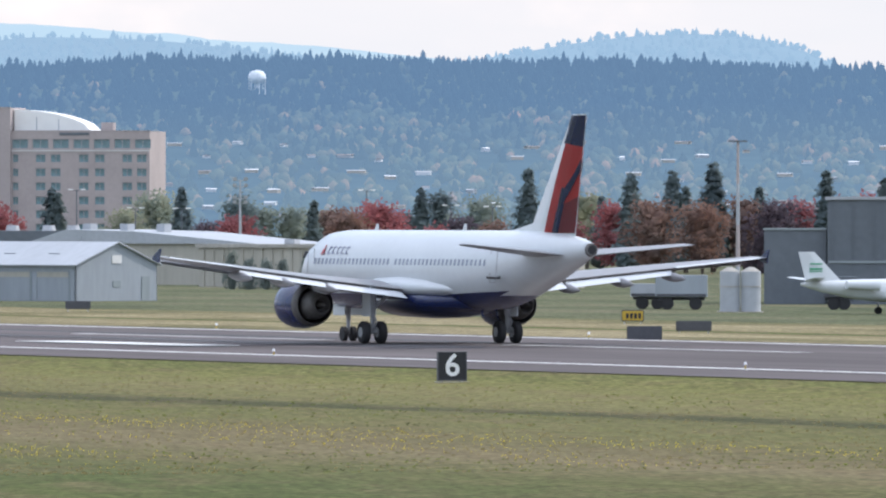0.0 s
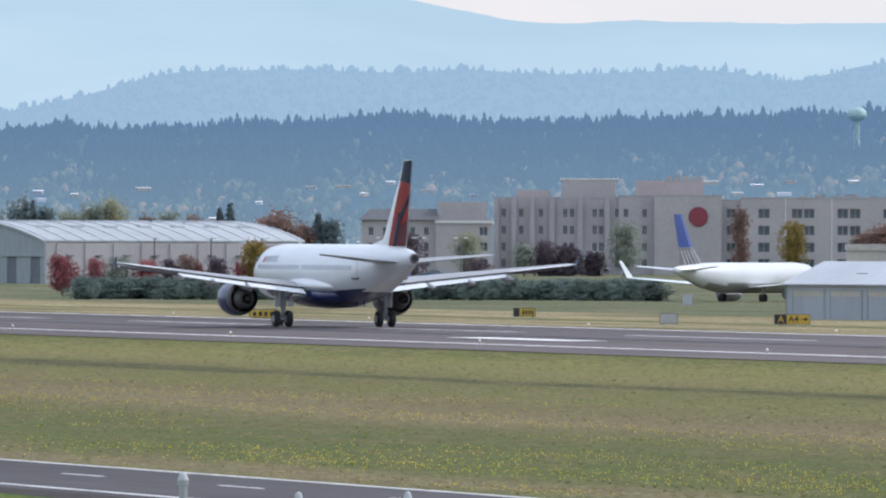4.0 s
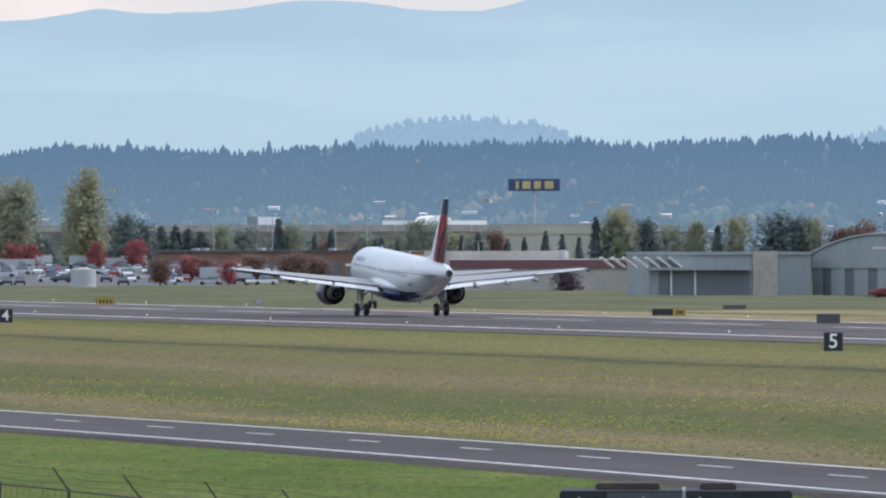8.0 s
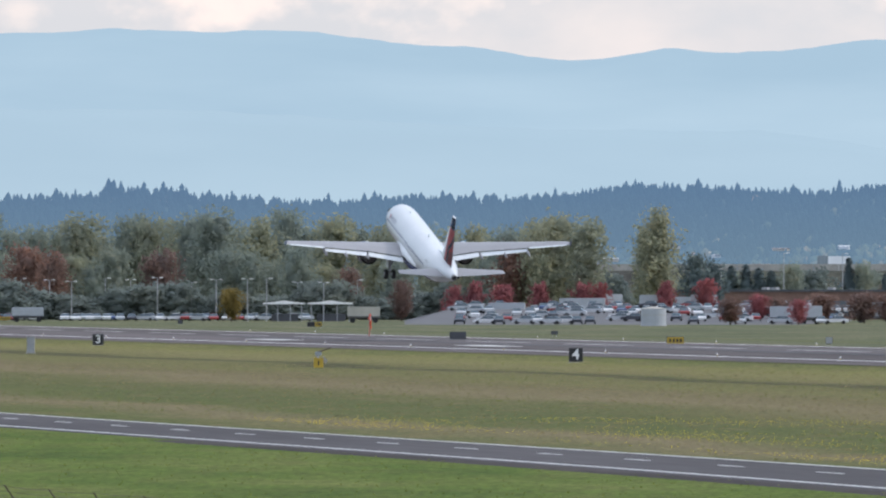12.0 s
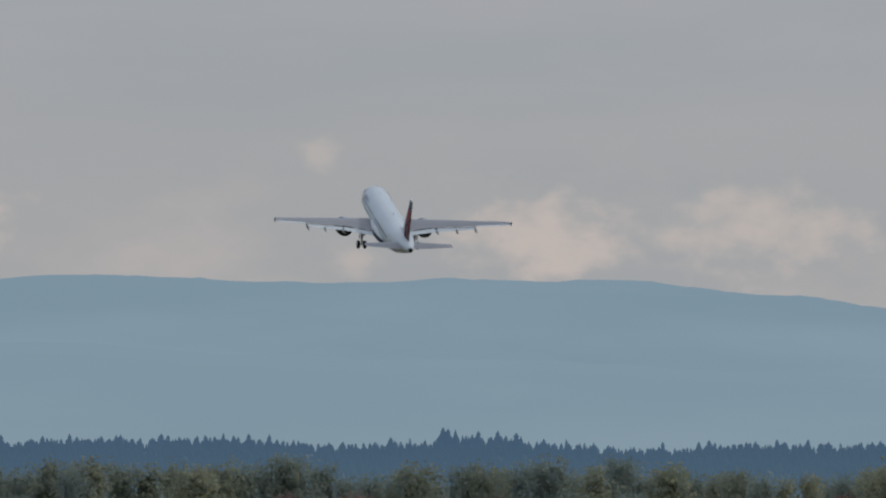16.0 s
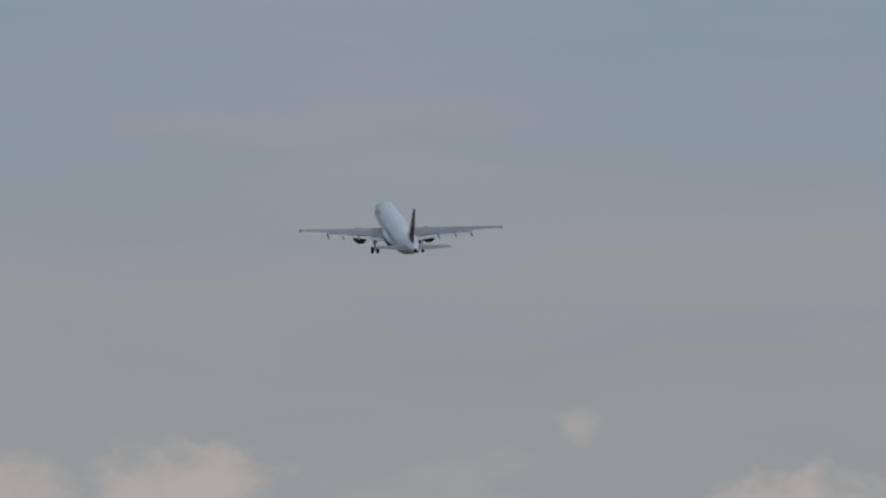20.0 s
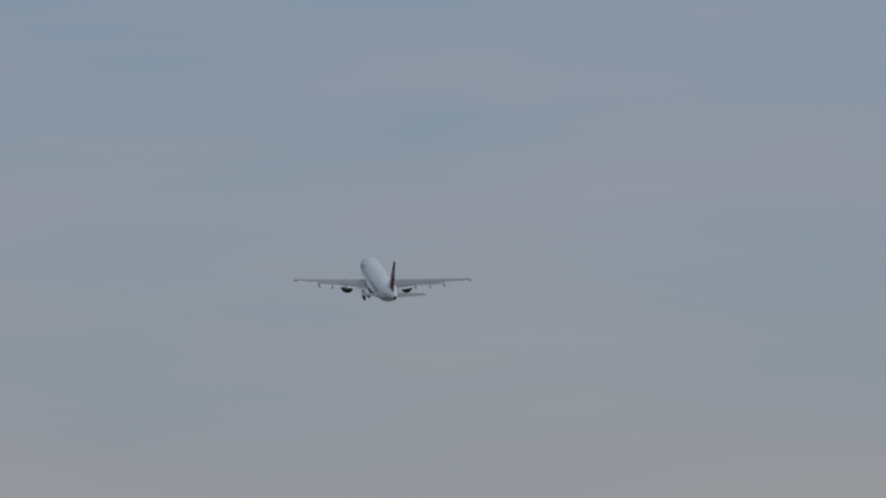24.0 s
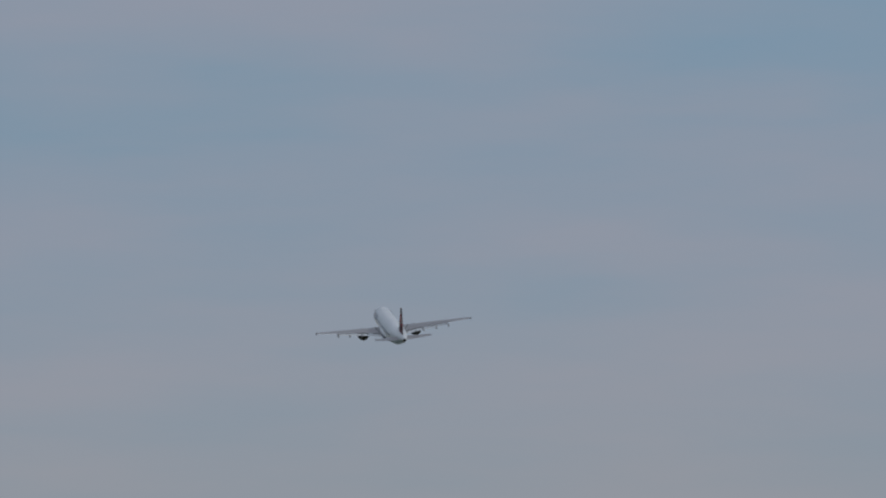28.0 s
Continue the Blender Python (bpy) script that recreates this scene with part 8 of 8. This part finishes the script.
def rows_of_trees():
    rnd = random.Random(3)
    # conifers and autumn trees behind the first hangars
    for b, t in ((23.76, 12.8), (23.96, 13.2), (24.02, 11.0), (24.15, 14.3), (24.37, 11.0), (24.69, 12.9), (24.97, 12.0), (23.62, 9.8), (23.27, 13.2), (22.76, 10.8), (21.62, 11.0), (21.03, 10.2), (20.46, 11.6), (20.42, 10.0), (21.0, 10.8),
                 (22.25, 9.2), (24.82, 9.5)):
        plant("conifer", b, 1500 + rnd.uniform(-40, 60), t, t * 0.5)
    for b, t in ((23.7, 8.8), (23.86, 9.2), (24.1, 8.6), (24.3, 9.4), (24.45, 9.0), (24.58, 9.2), (24.85, 9.6), (23.45, 7.0), (22.35, 8.0), (22.42, 7.6), (22.55, 8.6), (22.62, 7.2), (21.75, 6.4), (20.62, 7.8), (20.73, 8.8), (22.95, 7.0), (23.1, 6.5)):
        plant(rnd.choice(("rust", "rust", "plum", "crimson")), b, 1480 + rnd.uniform(-40, 60), t)
    for b in (22.0, 22.15, 22.3, 21.9, 22.7, 22.85, 23.05, 23.4, 23.55, 21.35, 21.5):
        plant(rnd.choice(("green", "green", "olive", "cypress")), b, 1600 + rnd.uniform(-30, 60), rnd.uniform(7.5, 10.5))
    plant("crimson", 21.885, 1330, 7.0, 5.2)
    plant("crimson", 22.84, 1120, 6.2, 3.6)
    plant("shrub", 22.82, 1118, 1.6, 3.2)
    for b in (22.02, 22.1, 22.22, 21.86, 21.94, 22.36):
        plant("shrub", b, 1170, rnd.uniform(2.6, 3.8), 1.6)
    # in front of the long hotel
    for kind, b, t, w in (("rustcol", 18.45, 11.5, 3.0), ("gold", 18.70, 9.5, 4.6), ("rust", 19.15, 8.8, 8.0), ("rust", 19.28, 8.2, 6.0), ("green", 17.90, 9.3, 6.2), ("rust", 19.05, 7.6, 6.0), ("plum", 17.62, 5.2, 6.0), ("plum", 17.75, 4.2, 5.0),
                          ("rust", 19.55, 9.6, 5.0), ("rust", 19.3, 9.2, 6.0), ("green", 19.75, 8.0, 7.0), ("green", 19.95, 8.5, 8.0), ("green", 20.1, 7.6, 6.0), ("plum", 16.85, 7.3, 8.0), ("olive", 17.15, 7.2, 5.4), ("crimson", 16.67, 4.2, 3.6), ("cypress", 16.50, 9.2, 4.2),
                          ("conifer", 16.44, 10.5, 5.0), ("rust", 16.36, 8.6, 5.5), ("rust", 16.24, 10.5, 8.0), ("conifer", 16.02, 12.2, 4.6), ("conifer", 15.97, 11.5, 4.0), ("green", 17.42, 5.5, 4.5), ("plum", 17.52, 6.0, 5.0)):
        plant(kind, b, 2040 if b > 16.55 else 1860, t, w)
    # behind the arched hangar
    for kind, b, t, w in (("olive", 14.11, 12.2, 5.2), ("cypress", 14.30, 12.6, 6.4), ("conifer", 14.02, 10.5, 4.5), ("olive", 14.48, 12.0, 4.4), ("cypress", 14.4, 11.4, 4.6), ("rust", 14.71, 10.9, 7.4), ("rust", 14.6, 10.0, 5.0), ("gold", 14.89, 10.2, 4.6), ("cypress", 15.03, 12.8, 5.0),
                          ("conifer", 15.08, 12.5, 4.4), ("cypress", 15.14, 11.0, 4.2), ("green", 15.36, 12.0, 5.4), ("olive", 15.46, 13.2, 5.4), ("conifer", 15.44, 12.0, 4.6), ("rust", 15.62, 10.0, 4.4), ("green", 15.72, 10.6, 5.6), ("rust", 15.85, 10.0, 4.0), ("olive", 13.92, 11.5, 5.0),
                          ("green", 13.8, 10.4, 5.0), ("cypress", 13.68, 11.0, 4.0), ("olive", 13.55, 13.0, 6.0), ("conifer", 13.44, 12.0, 4.4), ("cypress", 13.52, 11.5, 4.0), ("olive", 15.25, 10.5, 5.0)):
        plant(kind, b, 1960, t, w)
    # the long hedge, and coloured shrubs between it and the hangar
    b = 15.32
    while b < 18.05:
        plant("hedge", b, 1312 + rnd.uniform(-6, 6), rnd.uniform(2.2, 2.6), rnd.uniform(3.4, 4.4))
        b += 0.085
    for kind, b, t, w in (("crimson", 15.22, 4.7, 3.4), ("crimson", 15.38, 4.2, 2.4), ("green", 15.49, 4.4, 3.6), ("crimson", 15.62, 4.0, 2.8), ("plum", 15.73, 4.2, 2.8), ("rust", 15.82, 4.7, 2.6), ("redshrub", 15.87, 3.6, 2.0), ("plum", 15.96, 4.3, 3.0),
                          ("redshrub", 16.07, 3.8, 2.4), ("gold", 16.14, 6.2, 3.4), ("plum", 16.22, 4.2, 3.4), ("gold", 16.43, 5.8, 3.6), ("redshrub", 16.52, 3.6, 4.4), ("redshrub", 16.66, 3.8, 3.6), ("crimson", 16.38, 3.8, 3.0), ("plum", 17.2, 4.2, 4.0)):
        plant(kind, b, 1400, t, w)
    plant("redshrub", 14.80, 1640, 1.3, 3.4)
    # yard trees by the low buildings
    for kind, b, t, w in (("conifer", 12.1, 9.5, 4.0), ("conifer", 12.18, 10.0, 4.0), ("conifer", 12.3, 8.0, 3.6), ("conifer", 12.42, 9.2, 4.0), ("conifer", 12.5, 9.6, 4.4), ("rust", 12.97, 10.0, 4.4), ("conifer", 13.02, 8.6, 4.0), ("conifer", 13.1, 9.0, 3.6), ("conifer", 13.28, 9.5, 4.6),
                          ("conifer", 13.36, 9.0, 4.0), ("conifer", 11.98, 11.5, 5.0), ("conifer", 11.5, 7.5, 3.6), ("conifer", 11.62, 8.0, 4.0), ("conifer", 11.72, 7.0, 3.6), ("rust", 11.6, 4.6, 5.0), ("crimson", 11.5, 5.4, 4.2), ("rust", 11.8, 5.4, 6.0), ("rust", 12.0, 5.6, 6.5), ("rust", 12.12, 5.0, 5.0),
                          ("plum", 13.3, 3.4, 4.4), ("gold", 13.65, 3.8, 3.0), ("conifer", 12.72, 10.0, 4.6), ("conifer", 12.8, 9.4, 4.2), ("conifer", 12.88, 10.2, 4.6), ("conifer", 13.2, 10.4, 4.2)):
        plant(kind, b, 1870 if kind in ("plum", "gold") else (2180 if t < 6 else 2620), t, w)
    # scrub below the highway
    b = 10.6
    while b < 13.9:
        kind = rnd.choice(("conifer", "shrub", "green", "shrub", "green", "rust", "olive"))
        t = rnd.uniform(5.0, 10.5)
        plant(kind, b, 2700 + rnd.uniform(0, 90), t, t * rnd.uniform(0.55, 0.95))
        b += rnd.uniform(0.018, 0.036)
    for b, t, w in ((11.30, 10.6, 4.5), (11.37, 11.2, 5.5), (11.44, 11.6, 5.0), (11.50, 10.8, 5.5), (11.56, 10.2, 5.5), (11.66, 11.4, 4.2), (11.93, 13.0, 4.8), (12.0, 12.0, 4.0), (12.18, 10.8, 3.8), (12.58, 12.6, 5.0), (12.64, 12.2, 5.0), (12.70, 11.4, 4.5)):
        plant(rnd.choice(("conifer", "green", "conifer")), b, 2600, t, w * 1.35)
    # poplars and the row of maples
    plant("poplar", 11.02, 2400, 22.0, 8.6)
    plant("poplar", 10.97, 2430, 19.0, 6.0)
    plant("cypress", 11.2, 2390, 13.0, 6.0)
    plant("cypress", 11.28, 2400, 12.0, 5.0)
    plant("olive", 10.55, 2390, 21.5, 13.0)
    plant("olive", 10.46, 2410, 20.5, 10.0)
    plant("poplar", 10.68, 2380, 20.0, 9.0)
    plant("green", 10.33, 2420, 18.5, 10.0)
    for b in (10.05, 10.15, 10.28, 10.46, 10.66, 10.75, 11.06, 11.25):
        plant("redshrub", b, 2372, rnd.uniform(6.6, 8.0), rnd.uniform(4.0, 5.6))
    plant("rust", 11.365, 2108, 4.8, 4.6)
    plant("crimson", 11.69, 2108, 4.4, 3.4)
    plant("gold", 8.99, 2260, 6.4, 4.6)
    plant("rust", 6.95, 2280, 10.5, 8.5)
    plant("rust", 7.52, 2280, 10.8, 10.0)
    plant("rust", 7.36, 2285, 8.5, 6.0)
    plant("plum", 7.15, 2270, 5.5, 6.0)
    plant("rust", 9.8, 2300, 8.0, 4.5)
    # the long tree row
    b = 5.6
    while b < 10.35:
        t = rnd.uniform(19.5, 23.5) * (1.0 if b < 9.3 else 0.93) * (1.0 - 0.10 * gauss(b, 8.45, 0.25))
        kind = rnd.choice(("green", "green", "green", "olive", "poplar"))
        plant(kind, b, 2480 + rnd.uniform(-30, 70), t, t * rnd.uniform(0.40, 0.58))
        if rnd.random() < 0.75:
            t2 = rnd.uniform(10, 15)
            plant(rnd.choice(("green", "olive", "green", "rust")), b + 0.06, 2420 + rnd.uniform(-20, 20), t2, t2 * 0.6)
        b += rnd.uniform(0.085, 0.14)
    b = 5.6
    while b < 10.2:
        plant("shrub", b, 2385, rnd.uniform(4.0, 8.0), rnd.uniform(8, 12))
        b += 0.13


rows_of_trees()


# ---- tufts and flowers in the field ----
def tufts():
    rnd = random.Random(21)
    shapes = []
    for _ in range(4):
        v, f = [], []
        for q in range(4):
            a = q * 1.57 + rnd.uniform(-0.4, 0.4)
            r, lean, top = rnd.uniform(0.1, 0.3), rnd.uniform(0.1, 0.35), rnd.uniform(0.6, 1.0)
            x, y = r * math.cos(a), r * math.sin(a)
            i = len(v)
            v += [(x - 0.2 * math.sin(a), y + 0.2 * math.cos(a), 0), (x + 0.2 * math.sin(a), y - 0.2 * math.cos(a), 0), (x + lean * math.cos(a) + 0.06, y + lean * math.sin(a), top), (x + lean * math.cos(a) - 0.06, y + lean * math.sin(a), top)]
            f.append((i, i + 1, i + 2, i + 3))
        shapes.append((np.array(v), np.array(f)))
    dry, green, dark, fl = [], [], [], []
    for _ in range(26000):
        x = rnd.uniform(101.5, 206)
        y = 320 + 780 * rnd.random() ** 1.5
        if x < 102 + road_bend(y):
            continue
        p = noise.noise(Vector((x * 0.07, y * 0.02, 2.0)))
        hh = rnd.uniform(0.02, 0.065)
        spot = (rnd.randrange(4), x, y, -0.005 if x < 196 else 0.0, hh * rnd.uniform(1.5, 4.0), hh, rnd.uniform(0, 6.28))
        if noise.noise(Vector((x * 0.25, y * 0.06, 6.0))) > 0.50:
            dark.append(spot)
        else:
            (green if p + rnd.uniform(-0.3, 0.3) > 0 else dry).append(spot)
    for _ in range(2500):
        x, y = rnd.uniform(52, 89.5), 250 + 380 * rnd.random()
        hh = rnd.uniform(0.03, 0.08)
        green.append((rnd.randrange(4), x + road_bend(y), y, 0.01, hh * rnd.uniform(1.0, 1.8), hh, rnd.uniform(0, 6.28)))
    join_many("dry_tufts", shapes, dry, "tuft_dry", "straw-coloured grass tufts in the field", "grass")
    join_many("dark_tufts", shapes, dark, "tuft_dark", "dark grass clumps, their colour standing in for shaded hollows", "grass")
    join_many("green_tufts", shapes, green, "tuft_green", "green grass tufts in the field", "grass")
    disc = np.array([(0.5 * math.cos(q * 1.047), 0.5 * math.sin(q * 1.047) * 0.6, 0.5 + 0.5 * math.sin(q * 1.047)) for q in range(6)])
    df = np.array([(0, 1, 2, 3, 4, 5)])
    for _ in range(34000):
        x = 102 + 56 * rnd.random() ** 1.3
        y = 320 + 320 * rnd.random() ** 1.2
        if noise.noise(Vector((x * 0.14, y * 0.02, 9.0))) + rnd.uniform(-0.25, 0.25) < 0.12:
            continue
        r = rnd.uniform(0.022, 0.055)
        fl.append((0, x, y, rnd.uniform(0.05, 0.2), r, r, rnd.uniform(0, 6.28)))
    join_many("meadow_flowers", [(disc, df)], fl, "flower", "yellow and pale meadow flowers in the grass", "flowers")


tufts()


# ---- movement ----
FLIGHT = (
    (0, 242.6, 575.7, 0.71, 0.28, 0, 0.11), (1, 242.6, 633.7, 0.71, 0.41, 0, 0.21), (2, 242.6, 693.2, 0.71, 0.04, 0, -0.01),
    (2.5, 242.6, 723.6, 0.71, 0.07, 0, 0.03), (4.5, 242.6, 850.8, 0.71, 0.17, 0, 0.09), (5, 242.6, 883.9, 0.71, 0.09, 0, 0.08),
    (6, 242.6, 951.7, 0.71, 0.01, 0.2, 0.06), (7, 242.6, 1021.5, 0.71, -0.02, 1.5, 0.04), (8, 242.6, 1093, 0.71, -0.06, 2.7, 0.1),
    (9, 242.6, 1165.9, 0.71, -0.59, 5.04, 0.19), (10, 242.6, 1240, 0.73, -0.17, 8.2, 1.57), (11, 242.6, 1314.9, 2.8, -1.42, 12.3, -0.85),
    (12, 242.5, 1390.4, 7.88, -0.86, 13.6, 0.12), (12.5, 242.5, 1428.3, 11.38, -0.61, 14.3, 0.51), (14.5, 242.3, 1580.1, 30.15, -0.38, 15.9, 0.82),
    (15, 242.3, 1618, 35.76, -0.37, 16.0, 1.03), (16, 242.3, 1693.7, 47.71, -0.74, 15.8, 0.87), (17, 242.4, 1769.1, 60.33, -0.48, 15.9, -1.29),
    (18, 242.5, 1844.3, 73.33, -1.21, 15.9, -2.81), (19, 242.8, 1919.2, 86.43, -1.85, 15.8, -2.95), (20, 243.2, 1993.9, 99.45, -1.77, 15.5, -1.62),
    (21, 243.8, 2068.5, 112.23, -1.8, 15.3, -0.55), (21.5, 244.2, 2105.8, 118.5, -1.56, 15.3, -0.54), (23.5, 246.1, 2255.4, 142.63, -2.1, 15.5, -1.34),
    (24, 246.7, 2292.9, 148.43, -2.33, 15.6, -0.83), (25, 248.2, 2368.1, 159.84, -1.89, 15.8, 0.45), (26, 249.9, 2443.5, 171.07, -1.15, 15.5, -0.73),
    (27, 251.9, 2519.1, 182.31, -1.5, 15.3, -3.74), (28, 254.3, 2594.7, 193.79, -3.15, 15.1, -6.6),
)


def attitude(x, y, z, heading, pitch, roll):
    """heading: degrees to the right of +y; pitch: nose up; roll: right wing down."""
    return Matrix.Translation((x, y, z)) @ Matrix.Rotation(-radians(heading), 4, "Z") @ Matrix.Rotation(radians(pitch), 4, "X") @ Matrix.Rotation(radians(roll), 4, "Y")


def motions():
    walk(airliner, [(t, attitude(*row)) for t, *row in FLIGHT])
    for ob in airliner.children:
        kind = ob.name.split(".")[0]
        home = ob.matrix_basis.copy()
        s = -1 if home.translation.x < 0 else 1
        if kind == "wing":  # the wings bend up as they take the weight
            walk(ob, [(t, home @ Matrix.Rotation(-s * radians(a), 4, "Y")) for t, a in ((0, 0), (7.5, 0.2), (9.5, 0.9), (11, 2.2), (12.5, 1.9), (15, 1.3), (20, 1.1), (28, 1.1))])
        elif kind == "main_gear":  # folds inwards
            late = 0 if s < 0 else -0.3
            walk(ob, [(t, home @ Matrix.Rotation(s * radians(a), 4, "Y")) for t, a in ((0, 0), (22.7 + late, 0), (23.4 + late, 14), (24.0 + late, 30), (24.7 + late, 50), (25.5 + late, 68), (26.4, 80), (27, 84), (28, 84))])
        elif kind == "nose_gear":  # folds forwards
            walk(ob, [(t, home @ Matrix.Rotation(radians(a), 4, "X")) for t, a in ((0, 0), (22.3, 0), (23.2, 25), (24.2, 55), (25.2, 85), (26, 95), (28, 95))])


motions()
